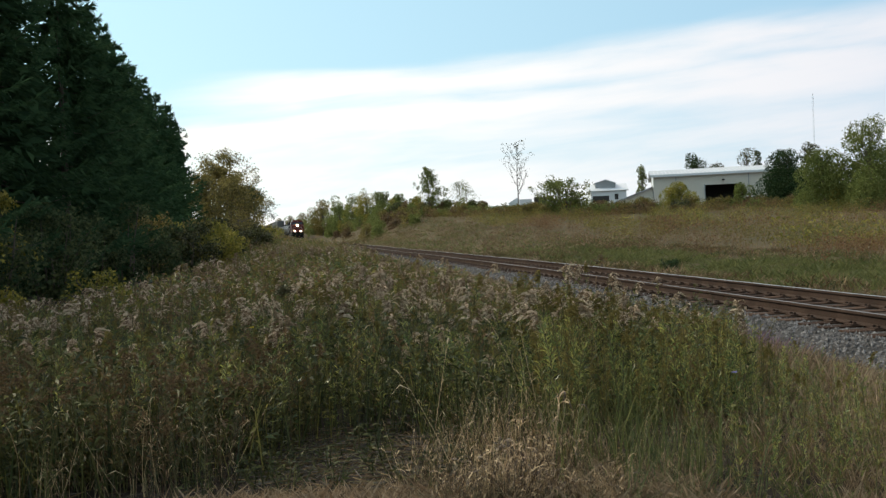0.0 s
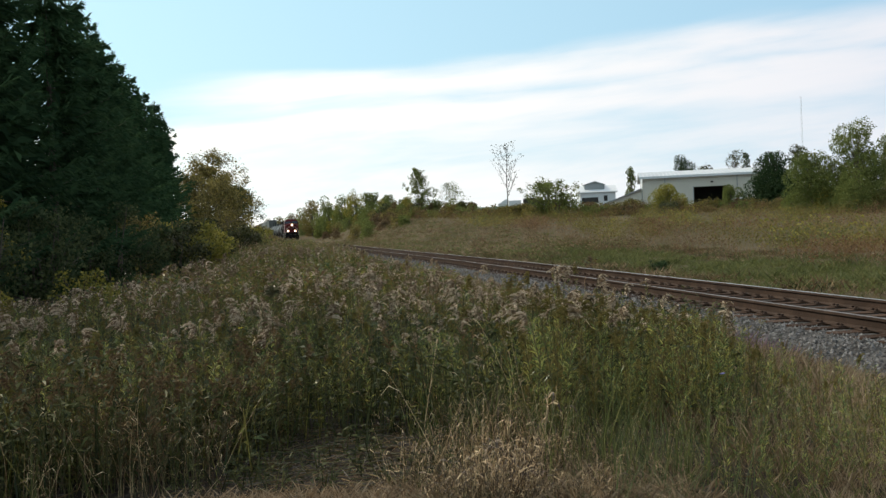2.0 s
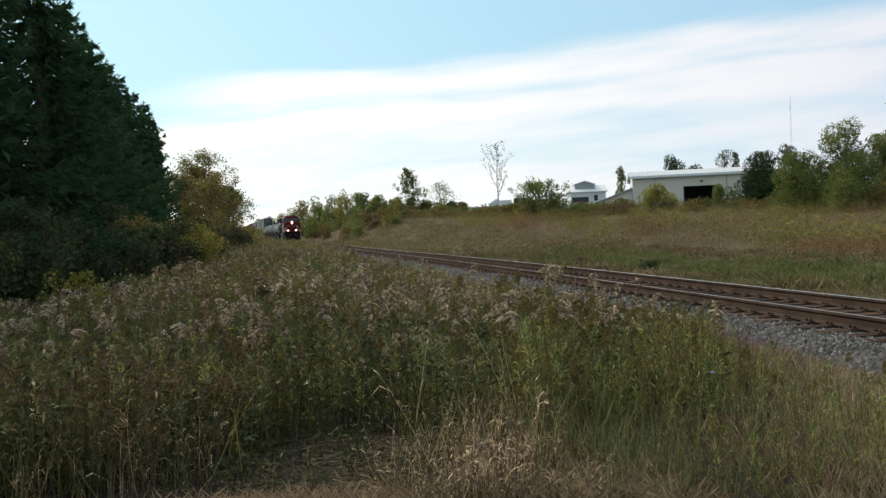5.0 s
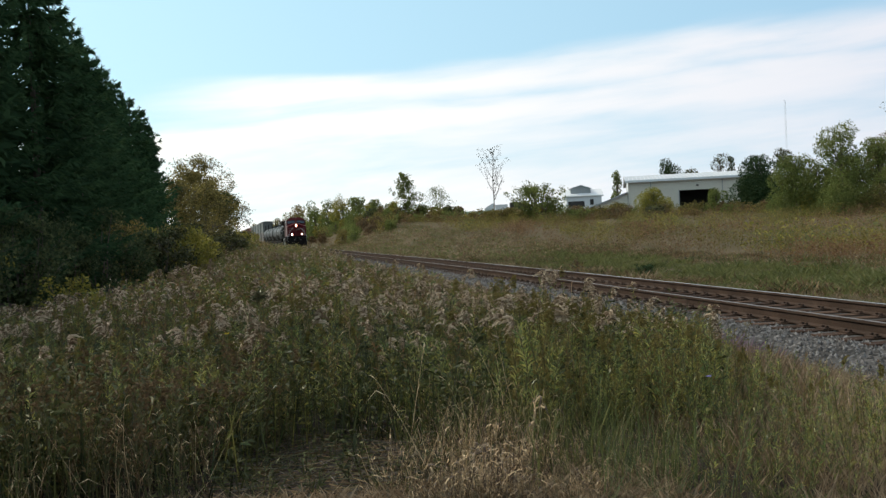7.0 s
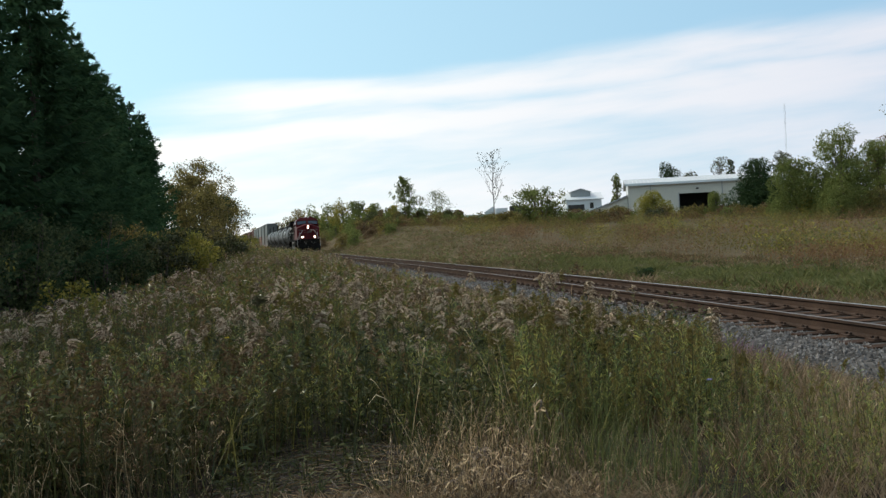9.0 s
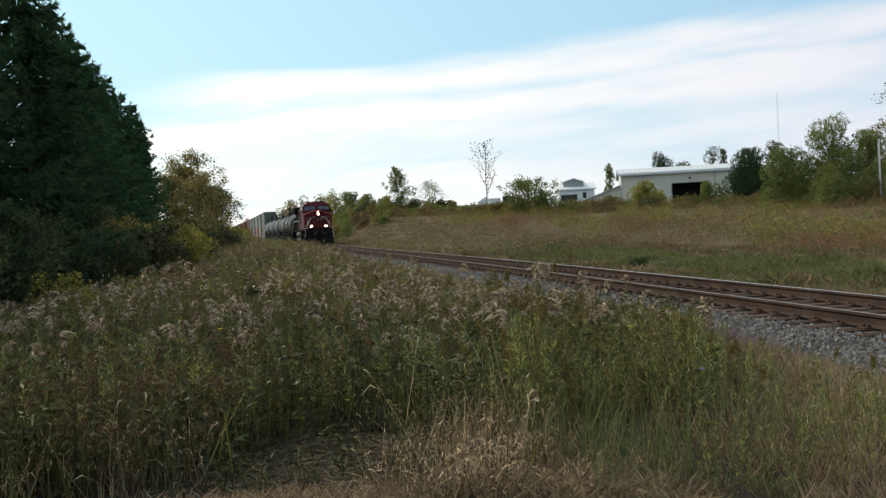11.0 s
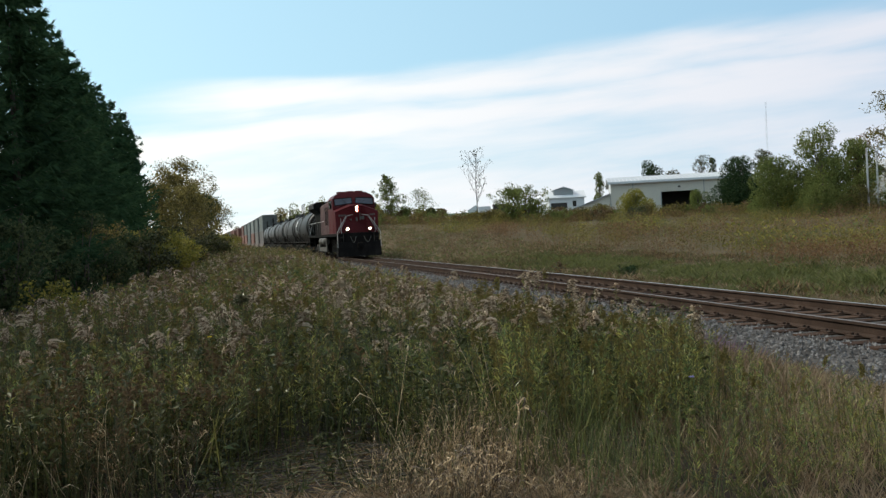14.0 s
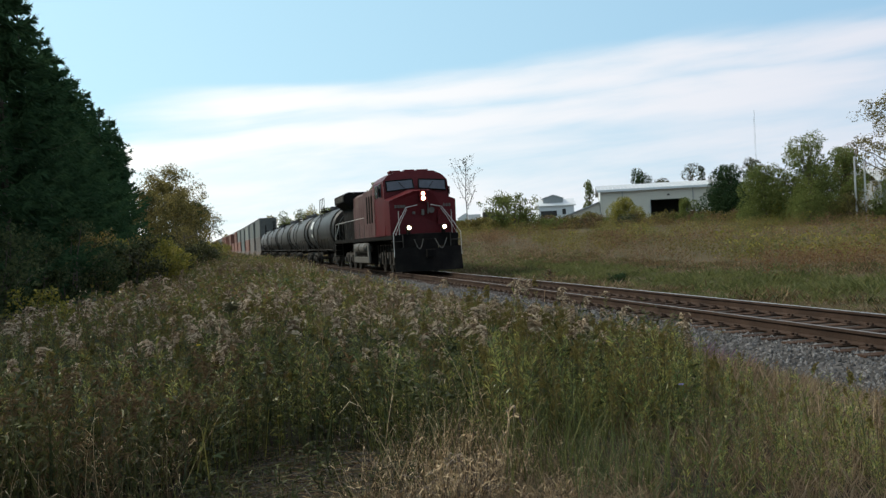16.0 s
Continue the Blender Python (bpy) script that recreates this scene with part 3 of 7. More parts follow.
def weeds_near():
    rng = np.random.default_rng(11)
    mats = [M["stalk"], M["leaf"], M["fluff"], M["rust"], M["spike"], M["olive"]]
    plumed = [goldenrod(rng, n_leaf=58, wide=0.66, plume=p) for p in (0.62, 0.7, 0.8, 0.9, 1.05, 0.75, 0.65)] + [goldenrod(rng, leaf=3, n_leaf=46, wide=0.66, plume=0.8) for _ in range(2)] + [goldenrod(rng, leaf=1, n_leaf=54, wide=0.66, bloom=5, plume=0.7) for _ in range(2)]
    leafy = [goldenrod(rng, head=False, n_leaf=66, wide=0.68) for _ in range(5)] + [goldenrod(rng, head=False, leaf=4, n_leaf=72, wide=0.62) for _ in range(3)] + [goldenrod(rng, head=False, leaf=5, n_leaf=62, wide=0.66) for _ in range(2)] + [goldenrod(rng, head=False, leaf=3, n_leaf=50, wide=0.66), goldenrod(rng, n_leaf=60, wide=0.66, bloom=5, plume=0.6)]
    plumed_back = [goldenrod(rng, n_leaf=24, wide=1.3, plume=p, branches=7) for p in (0.8, 0.95, 1.1)] + [goldenrod(rng, leaf=3, n_leaf=22, wide=1.3, plume=0.8, branches=7), goldenrod(rng, leaf=5, n_leaf=24, wide=1.3, plume=0.8, branches=7)]
    leafy_back = [goldenrod(rng, head=False, leaf=k, n_leaf=30, wide=1.35) for k in (1, 1, 4, 5, 5, 3)]
    # a dense stand from the edge of the bare patch back towards the trees, up to the ballast
    n = 6300
    y = 6.2 + 13 * rng.uniform(0, 1, n) ** 1.35
    x = rng.uniform(-1, 1, n) * (1.2 + y * 0.46) - 0.12 * y
    s, lat = along(x, y)
    patch = ((x + 1.0) / 0.75) ** 2 + ((y - 6.8) / 0.75) ** 2 < 1
    front = 7.1 + 0.25 * np.sin(x * 2.3) - 0.6 * smooth((x - 0.6) / 1.2) - 1.0 * smooth((-1.6 - x) / 0.6)
    limit = 0.235 * y + 0.15 * np.sin(y * 1.9) + 0.1
    keep = ~patch & (y > front) & (lat < -3.3) & (x < limit + rng.exponential(0.12, n))
    x, y, lat = x[keep], y[keep], lat[keep]
    clump = 0.5 + 0.5 * np.sin(x * 1.3 + 0.6 * y) * np.sin(y * 0.8 - 0.5 * x)
    sc = (0.66 + 0.3 * clump) * rng.uniform(0.62, 1.2, len(x)) * (1 - 0.12 * smooth((y - front[keep] - 0.5) / -0.5))
    sc = sc * (1 - 0.14 * smooth((-1.3 - x) / 0.6) * smooth((8.2 - y) / 1.0)) * (1 - 0.2 * (np.sin(x * 3.7 + 0.5 * y) * np.sin(y * 2.9 - 1.1 * x) > 0.45))
    sc = np.minimum(sc * np.where(x > limit[keep], 0.75, 1.0), under_sight(x, y, lat, rng))
    pick = rng.uniform(0, 1, len(x)) < (0.05 + (0.46 - 0.14 * smooth(-x / 1.5)) * smooth((clump - 0.35) / 0.35)) * smooth((y - 7.2) / 1.6) + 0.05 * smooth((y - 9) / 3)
    back = y > 11.5
    for name, kinds, q, k, label in (("goldenrod_weeds", plumed, pick & ~back, 1.03, "stand of goldenrod gone to grey-brown seed fluff"), ("goldenrod_weeds", plumed_back, pick & back, 1.03, "goldenrod with seed fluff towards the back of the stand"),
                                     ("leafy_weeds", leafy, ~pick & ~back, 0.96, "green leafy weed stems among the goldenrod"), ("leafy_weeds", leafy_back, ~pick & back, 0.96, "leafy weed stems towards the back of the stand")):
        scatter(name, kinds, mats, x[q], y[q], sc[q] * k, rng, label, "weeds", 0.1, stretch=0.1)
    # a leafy understory that closes the foot of the stand; its dark colour stands in for shade
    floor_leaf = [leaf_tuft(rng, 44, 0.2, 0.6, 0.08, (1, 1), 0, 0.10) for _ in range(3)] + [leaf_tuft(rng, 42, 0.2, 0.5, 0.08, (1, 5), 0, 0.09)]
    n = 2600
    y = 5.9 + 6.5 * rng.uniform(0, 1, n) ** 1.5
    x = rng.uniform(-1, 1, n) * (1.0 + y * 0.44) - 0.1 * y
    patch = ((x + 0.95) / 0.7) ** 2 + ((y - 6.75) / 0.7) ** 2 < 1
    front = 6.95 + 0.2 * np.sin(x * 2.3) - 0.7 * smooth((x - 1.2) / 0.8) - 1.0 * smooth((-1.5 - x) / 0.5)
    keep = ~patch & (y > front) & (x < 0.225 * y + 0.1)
    scatter("weed_understory", floor_leaf, [M["stalk"], M["shrub"], M["fluff"], M["rust"], M["spike"], M["leaf"]], x[keep], y[keep], rng.uniform(0.5, 1.15, keep.sum()), rng, "low leaves at the foot of the weeds, coloured dark in place of shade", "weeds", 0.12)
    # nodding dry grass before the dark weeds, and single pale stems through the stand
    stems = [seed_stem(rng, k) for k in (1, 1, 2, 2, 3)]
    n = 40
    x, y = rng.choice([-2.8, -2.5, -2.25, -2.05, -1.88], n) + rng.normal(0, 0.12, n), rng.uniform(5.55, 6.25, n)
    scatter("nodding_grass", stems, [M["straw"], M["straw_pale"]], x, y, rng.uniform(0.28, 0.74, n), rng, "dry grass stems with nodding pale seed heads", "grass", 0.32)
    n = 22
    y = rng.uniform(7.2, 11.0, n)
    x = y * rng.uniform(-0.26, 0.16, n)
    scatter("single_dry_stems", stems[:2], [M["straw"], M["straw_pale"]], x, y, rng.uniform(0.72, 1.0, n), rng, "single pale dry grass stems among the weeds", "grass", 0.05)
    # one dried flower cluster at the edge of the bare patch, pale leafy herbs beside it
    scatter("dried_flower", plumed[4:6], [M["stalk"], M["rust_leaf"], M["thatch"], M["rust"], M["spike"], M["olive"]], np.array([-1.92, -1.86, -1.98, -1.9]), np.array([6.62, 6.6, 6.64, 6.68]), np.array([0.36, 0.33, 0.37, 0.34]), rng, "dried pinkish-brown flower cluster at the edge of the bare patch", "flower", 0.05, stretch=0.02)
    # short dead grass that curls over, thick at the front
    curls = [curly_straw(rng) for _ in range(7)]
    n = 290
    x = np.concatenate([rng.normal(0.25, 0.5, n * 7 // 8), rng.uniform(0.6, 3.0, n - n * 7 // 8)])
    y = 5.35 + 1.1 * rng.uniform(0, 1, n) ** 1.6
    clumpy = np.sin(x * 7.0 + 1.5 * y) * np.sin(y * 6.0 - 2.0 * x) + rng.normal(0, 0.35, n)
    keep = (x > -0.65 + 0.25 * (y - 6)) & (x < 0.75 + rng.normal(0, 0.25, n)) & (clumpy > -0.05)
    scatter("curled_straw", curls, [M["straw"]], x[keep], y[keep], (rng.uniform(0.25, 0.75, n) * (1 + 0.3 * (np.abs(x + 0.05) < 0.4)) * (0.8 + 0.3 * clumpy))[keep], rng, "short dead brown grass with pale curled leaves", "grass", 0.28)
    # matted tan grass along the very front
    mat_tuft = [fine_tuft(rng, 26, 0.2, 0.0024, 0.1, 0, 1.0) for _ in range(5)]
    n = 430
    x = rng.uniform(-2.1, 1.2, n)
    y = 5.2 + (0.42 + 0.4 * smooth((x + 0.7) / 0.5)) * rng.uniform(0, 1, n) ** 1.2
    y = y - 0.25 * smooth((-2.0 - x) / 0.5)
    scatter("matted_straw", mat_tuft, [M["thatch"]], x, y, rng.uniform(0.5, 1.1, n), rng, "low matted tan grass along the front edge", "grass", 0.25)
    # dry grass at the front
    straw = [grass_tuft(rng, 6, 0.95, 0.0042, 0.08, 0.5, 0.5) for _ in range(5)] + [grass_tuft(rng, 9, 0.8, 0.0045, 0.10, 0.8, 0.3) for _ in range(5)]
    n = 440
    x = np.concatenate([rng.normal(0.3, 0.5, n * 5 // 8), rng.normal(-2.5, 0.4, n // 16), rng.uniform(0.2, 3.4, n - n * 5 // 8 - n // 16)])
    y = rng.uniform(5.3, 7.2, n)
    s, lat = along(x, y)
    patch = ((x + 1.1) / 0.75) ** 2 + ((y - 6.5) / 1.1) ** 2 < 1
    keep = (lat < -3.2) & ~patch
    size = np.where(np.abs(x + 0.05) < 0.42, rng.uniform(0.3, 0.8, n) * (0.55 + 0.45 * smooth((y - 5.6) / 1.2)), np.where(np.abs(x - 0.6) < 0.9, rng.uniform(0.16, 0.4, n), np.where(x < -1.5, rng.uniform(0.35, 0.66, n), rng.uniform(0.2, 0.5, n))))
    scatter("dry_grass", straw, [M["straw"]], x[keep], y[keep], size[keep], rng, "tall dry straw-coloured grass at the front of the weeds", "grass", 0.22)
    reeds = [grass_tuft(rng, 7, 0.95, 0.0075, 0.07, 0.5, 0.0) for _ in range(5)]
    n = 120
    x, y = np.concatenate([rng.normal(0.05, 0.25, n // 2), rng.uniform(0.3, 1.25, n - n // 2)]), np.concatenate([rng.uniform(6.5, 7.6, n // 2), rng.uniform(5.7, 7.4, n - n // 2)])
    scatter("green_reed_grass", reeds, [M["grass"]], x, y, rng.uniform(0.4, 0.85, n), rng, "tall green grass blades behind the dry straw", "grass", 0.12)
    n = 64
    x, y = rng.normal(0.98, 0.24, n), rng.uniform(5.3, 6.5, n)
    scatter("cool_green_grass", reeds, [M["cool_grass"]], x, y, rng.uniform(0.22, 0.5, n), rng, "cool green grass tuft beside the dead straw", "grass", 0.15)
    # russet stalks at the front of the stand
    n = 560
    x, y = rng.uniform(-4.6, -1.55, n), 5.9 + 2.4 * rng.uniform(0, 1, n) ** 1.2
    x = np.where(y < 7.2, x - 0.25, x)
    russet = [goldenrod(rng, head=False, leaf=3, n_leaf=40) for _ in range(3)] + [goldenrod(rng, leaf=1, n_leaf=50, bloom=3, plume=0.6) for _ in range(2)]
    scatter("russet_weeds", russet, [M["stalk"], M["shrub"], M["fluff"], M["rust_leaf"]], x, y, rng.uniform(0.45, 0.8, n), rng, "dark and russet weed stalks at the front of the stand", "weeds", 0.1)
    # slim pale straws that stand and lean over the dead grass
    slim = [grass_tuft(rng, 5, 0.95, 0.0034, 0.06, 0.6, 0.5) for _ in range(4)] + [seed_stem(rng, k) for k in (1, 2)]
    n = 75
    x, y = np.concatenate([rng.normal(-0.05, 0.22, 40), rng.uniform(0.3, 1.5, n - 40)]), rng.uniform(5.7, 6.9, n)
    scatter("slim_straw", slim, [M["straw"], M["straw_pale"]], x, y, np.concatenate([rng.uniform(0.45, 0.82, 40), rng.uniform(0.25, 0.5, n - 40)]), rng, "slim pale dry straws leaning over the dead grass", "grass", 0.28)
    # green blades and low herbs on the open strip
    green = [fine_tuft(rng, 24, 0.5, 0.0024, 0.12, k, 0.45) for k in (0, 0, 1, 2, 2)]
    n = 3600
    y = 5.2 + 15 * rng.uniform(0, 1, n) ** 1.3
    x = 0.18 * y + rng.uniform(-1.0, 1, n) * (0.6 + y * 0.30)
    s, lat = along(x, y)
    keep = (lat < -4.9) & (x > -0.6) & (rng.uniform(0, 1, n) < np.where((np.abs(x - 0.35) < 1.2) & (y < 7.2), 0.28, 0.75))
    scatter("green_grass", green, [M["grass"], M["thatch"], M["shrub"]], x[keep], y[keep], rng.uniform(0.3, 0.75, keep.sum()) * (0.5 + 0.5 * smooth((y[keep] - 5.5) / 3)), rng, "green and brown grass between the weeds and the ballast", "grass", 0.2)
    n = 1050
    x, y = np.concatenate([rng.normal(2.2, 0.75, 500), rng.uniform(1.6, 5.2, n - 500)]), np.concatenate([rng.uniform(5.2, 10.5, 500), rng.uniform(5.0, 9.0, n - 500)])
    s, lat = along(x, y)
    keep = (lat < -3.7) & (x > np.where(y < 6.8, 1.2, 0.2 * y))
    scatter("herb_patch", leafy, [M["stalk"], M["spike"], M["fluff"], M["rust"], M["leaf"], M["olive"]], x[keep], y[keep], np.minimum(rng.uniform(0.2, 0.55, keep.sum()), under_sight(x, y, lat, rng)[keep]), rng, "low green and russet herbs on the open strip", "herbs", 0.15)
    # brown thatch grass down to the stones
    thatch = [fine_tuft(rng, 24, 0.5, 0.0019, 0.16, 0, 0.4) for _ in range(4)] + [fine_tuft(rng, 22, 0.45, 0.002, 0.16, 1, 0.5)]
    n = 5600
    y = 5.0 + 34 * rng.uniform(0, 1, n) ** 1.9
    x, yy, a = on_line(np.interp(y, [0, 60], [-1.6, 59]), -1.72 - 3.6 * rng.uniform(0, 1, n) ** 1.25)
    s, lat = along(x, yy)
    scatter("brown_grass", thatch, [M["thatch"], M["grass"]], x, yy, rng.uniform(0.7, 1.2, n) * (0.3 + 0.4 * smooth((-1.9 - lat) / 1.6)) * (0.62 + 0.38 * smooth((yy - 6) / 3)), rng, "matted brown grass beside the ballast", "grass", 0.2)
    # taller single weeds that stand clear of the rest
    spikes = [goldenrod(rng, head=False, leaf=k, n_leaf=84, wide=0.62) for k in (1, 1, 2, 2)] + [goldenrod(rng, leaf=k, n_leaf=70, wide=0.62, bloom=2, plume=0.5) for k in (1, 2)]
    n = 780
    y = rng.uniform(6.7, 12.5, n)
    x = y * rng.uniform(0.02, 0.24, n)
    s, lat = along(x, y)
    scatter("spiky_weeds", spikes, [M["stalk"], M["spike"], M["olive"], M["rust"]], x, y, np.minimum(rng.uniform(0.42, 1.02, n) * (0.88 + 0.2 * np.sin(x * 5.1 + y) * np.sin(y * 2.3 - x)), under_sight(x, y, lat, rng) * 1.12), rng, "upright bright green leafy weeds", "weeds", 0.05, stretch=0.06)
    n = 34
    y = rng.uniform(8.0, 17, n)
    x = y * rng.uniform(-0.3, 0.17, n)
    scatter("tall_goldenrod", plumed, mats, x, y, rng.uniform(0.88, 1.08, n), rng, "taller goldenrod with brown seed plumes", "weeds", 0.07, stretch=0.05)
    n = 130
    y = rng.uniform(7.8, 13.5, n)
    x = y * rng.uniform(-0.1, 0.19, n)
    s, lat = along(x, y)
    scatter("uneven_goldenrod", plumed, mats, x, y, np.minimum(rng.uniform(0.6, 1.05, n), under_sight(x, y, lat, rng) * 1.2), rng, "goldenrod of uneven height with pale seed plumes", "weeds", 0.14, stretch=0.08)
    n = 4
    x, y = rng.normal(2.0, 0.1, n), rng.normal(8.3, 0.25, n)
    scatter("plumed_weeds", plumed[:5], mats, x, y, rng.uniform(0.74, 0.88, n), rng, "tall goldenrod with pale seed plumes standing clear", "weeds", 0.04, stretch=0.04)
    n = 34
    x, y = rng.normal(2.08, 0.17, n), rng.normal(8.2, 0.3, n)
    scatter("yellow_green_weeds", spikes[:4], [M["stalk"], M["spike"], M["olive"], M["rust"]], x, y, rng.uniform(0.4, 0.8, n), rng, "yellow-green leafy weeds standing clear by the open strip", "weeds", 0.07, stretch=0.06)
    n = 70
    x, y = rng.normal(3.1, 0.35, n), rng.normal(7.4, 0.3, n)
    scatter("pale_dry_grass", straw, [M["straw"]], x, y, rng.uniform(0.35, 0.6, n), rng, "pale dry grass tuft on the open strip", "grass", 0.2)
    # litter of flattened straw on the bare patch
    flat = [grass_tuft(rng, 9, 0.5, 0.006, 0.2, 2.6, 0.0) for _ in range(5)]
    twigs = []
    for _ in range(6):
        g = Leafage()
        for k in range(8):
            a, ln = rng.uniform(0, 6.28), rng.uniform(0.1, 0.34)
            p = np.array([*rng.normal(0, 0.16, 2), rng.uniform(0.004, 0.05)])
            g.tube(np.stack([p, p + ln * np.array([math.cos(a), math.sin(a), rng.normal(0, 0.08)])]), [0.004, 0.0025], int(rng.integers(0, 3)), 3)
        twigs.append(g.arrays())
    n = 560
    x, y = np.concatenate([rng.uniform(-4.2, 1.5, n // 2), rng.normal(-0.9, 0.45, n - n // 2)]), rng.uniform(5.2, 7.9, n)
    scatter("fallen_stems", twigs, [M["stalk"], M["rust_leaf"], M["bark"]], x, y, rng.uniform(0.3, 1.0, n), rng, "fallen stems and twigs on dark soil", "litter", 0.05)
    low = [leaf_tuft(rng, 26, 0.1, 0.14, 0.05, (1, 1), 0, 0.11) for _ in range(5)]
    n = 120
    x, y = rng.uniform(-2.2, 0.2, n), rng.uniform(5.7, 7.6, n)
    scatter("ground_herbs", low, [M["stalk"], M["shrub"]], x, y, rng.uniform(0.5, 1.2, n), rng, "small green herbs on the bare patch", "herbs", 0.1)
    n = 420
    x = np.concatenate([rng.uniform(-4.2, -1.5, n // 12), rng.uniform(-0.5, 1.2, n - n // 12)])
    y = rng.uniform(4.8, 6.6, n)
    scatter("straw_litter", flat, [M["stalk"], M["stalk"]], x, y, rng.uniform(0.2, 0.42, n), rng, "flattened dry straw on bare soil", "straw", 0.8, stretch=0.85)


def flower(name, x, y, h, mat, label, turn):
    base = tagged(new(name), label, "flower")
    base.matrix_basis = pose(x, y, float(height(np.array([x]), np.array([y]))[0]), 0, 0, turn)
    rng = np.random.default_rng(int(turn) + 1)
    g = Leafage()
    g.tube([(0, 0, 0), (0.02, 0, h * 0.5), (0.0, 0.01, h)], [0.005, 0.004, 0.003], 0, 5)
    g.quads(leaves_at(np.stack([np.zeros(9), np.zeros(9), np.linspace(0.1, 0.85, 9) * h], 1), rng.normal(size=(9, 3)) + np.array([0, 0, 0.6]), 0.09, 0.012, rng), 0)
    v, f, m = g.arrays()
    mesh_object("stem", v, f, M["leaf"], base)
    g = Leafage()
    a = np.linspace(0, 6.28, 13)[:-1]
    way = np.stack([np.cos(a), np.sin(a), np.full(12, 0.25)], 1)
    g.quads(leaves_at(np.zeros((12, 3)) + np.array([0, 0.01, h]), way, 0.022, 0.007, rng, 0.0), 0)
    v, f, m = g.arrays()
    mesh_object("petals", v, f, mat, base)


def weeds_far():
    rng = np.random.default_rng(12)
    mats = [M["olive"], M["rust"], M["fluff"], M["grass"], M["straw"], M["thatch"], M["leaf"], M["shrub"], M["rust_leaf"]]
    # near side, further back
    kinds = [leaf_tuft(rng, 50, 0.34, 0.9, 0.105, (6, 0), 0) for _ in range(3)] + [leaf_tuft(rng, 50, 0.34, 0.9, 0.105, (6, 0), 1)] + [leaf_tuft(rng, 46, 0.34, 0.9, 0.105, (6, 1), 3) for _ in range(3)]
    n = 2900
    d = 17 + 115 * rng.uniform(0, 1, n) ** 1.5
    lat = -rng.uniform(2.3, 15, n)
    x, y, a = on_line(d, lat)
    keep = (lat > -15 + 0.06 * d)
    x, y, lat, d = x[keep], y[keep], lat[keep], d[keep]
    sc = np.minimum(rng.uniform(0.75, 1.1, len(x)), under_sight(x, y, lat, rng) * 0.95 + 0.95 * smooth((d - 50) / 35))
    scatter("back_weeds", kinds, mats, x, y, sc, rng, "dense weeds with pale seed heads along the track", "weeds", 0.1)
    tall = [goldenrod(rng, leaf=6, n_leaf=26, wide=2.0, plume=0.8), goldenrod(rng, leaf=0, n_leaf=26, wide=2.0, bloom=5, plume=0.8)] + [goldenrod(rng, head=False, leaf=k, n_leaf=32, wide=2.0) for k in (0, 0, 6, 6, 3, 3)]
    n = 1400
    d = 17 + 50 * rng.uniform(0, 1, n) ** 1.3
    lat = -rng.uniform(2.8, 12, n)
    x, y, a = on_line(d, lat)
    sc = np.minimum(rng.uniform(0.8, 1.25, n), under_sight(x, y, lat, rng) * 1.12 + 0.9 * smooth((d - 45) / 30))
    scatter("back_goldenrod", tall, mats, x, y, sc, rng, "goldenrod stalks with brown and pale plumes along the track", "weeds", 0.1, stretch=0.15)
    # chest-high scrub where the verge runs out towards the trees
    scrub = [leaf_tuft(rng, 90, 0.55, 1.0, 0.13, (6, 0), 2) for _ in range(2)] + [leaf_tuft(rng, 90, 0.55, 1.0, 0.13, (7, 6), 0) for _ in range(2)] + [leaf_tuft(rng, 80, 0.55, 1.0, 0.13, (1, 0), 2)]
    n = 420
    d = 78 + 90 * rng.uniform(0, 1, n)
    lat = -4.9 - 5.5 * rng.uniform(0, 1, n)
    x, y, a = on_line(d, lat)
    scatter("verge_scrub", scrub, mats, x, y, rng.uniform(0.9, 1.35, n) * (0.85 + 0.35 * smooth((-lat - 5) / 3)), rng, "chest-high olive and brown scrub along the verge", "scrub", 0.08)
    # the far bank: short grass below, brown and green weeds above
    turf = [leaf_tuft(rng, 34, 0.5, 0.22, 0.16, k, 0) for k in ((3, 3), (3, 8), (8, 5))] + [leaf_tuft(rng, 32, 0.5, 0.24, 0.16, (3, 5), 0), leaf_tuft(rng, 32, 0.5, 0.24, 0.16, (5, 3), 0), leaf_tuft(rng, 32, 0.5, 0.24, 0.16, (5, 8), 0)]
    n = 1900
    s = 50 + 100 * rng.uniform(0, 1, n)
    x, y, a = on_line(s, 2.25 + 11 * rng.uniform(0, 1, n))
    scatter("bank_turf", turf, mats, x, y, rng.uniform(0.6, 1.3, n), rng, "short green and straw turf on the far bank", "grass", 0.1)
    green_blades = [fine_tuft(rng, 22, 0.4, 0.011, 0.2, 3, 0.8) for _ in range(5)]
    dry_blades = [fine_tuft(rng, 20, 0.36, 0.008, 0.2, mat, 0.7) for mat in (5, 8, 8, 3, 7)]
    n = 7600
    s = 2 + 58 * rng.uniform(0, 1, n) ** 1.15
    lat = 2.1 + 9.5 * rng.uniform(0, 1, n)
    x, y, a = on_line(s, lat)
    lush = 1.55 - np.abs(lat - 6.4) / 2.6 + 0.5 * np.sin(s * 0.33 + 0.4 * lat) * np.sin(s * 0.11 - 0.7 * lat) - 0.55 * smooth((s - 24) / 22) + rng.normal(0, 0.3, n)
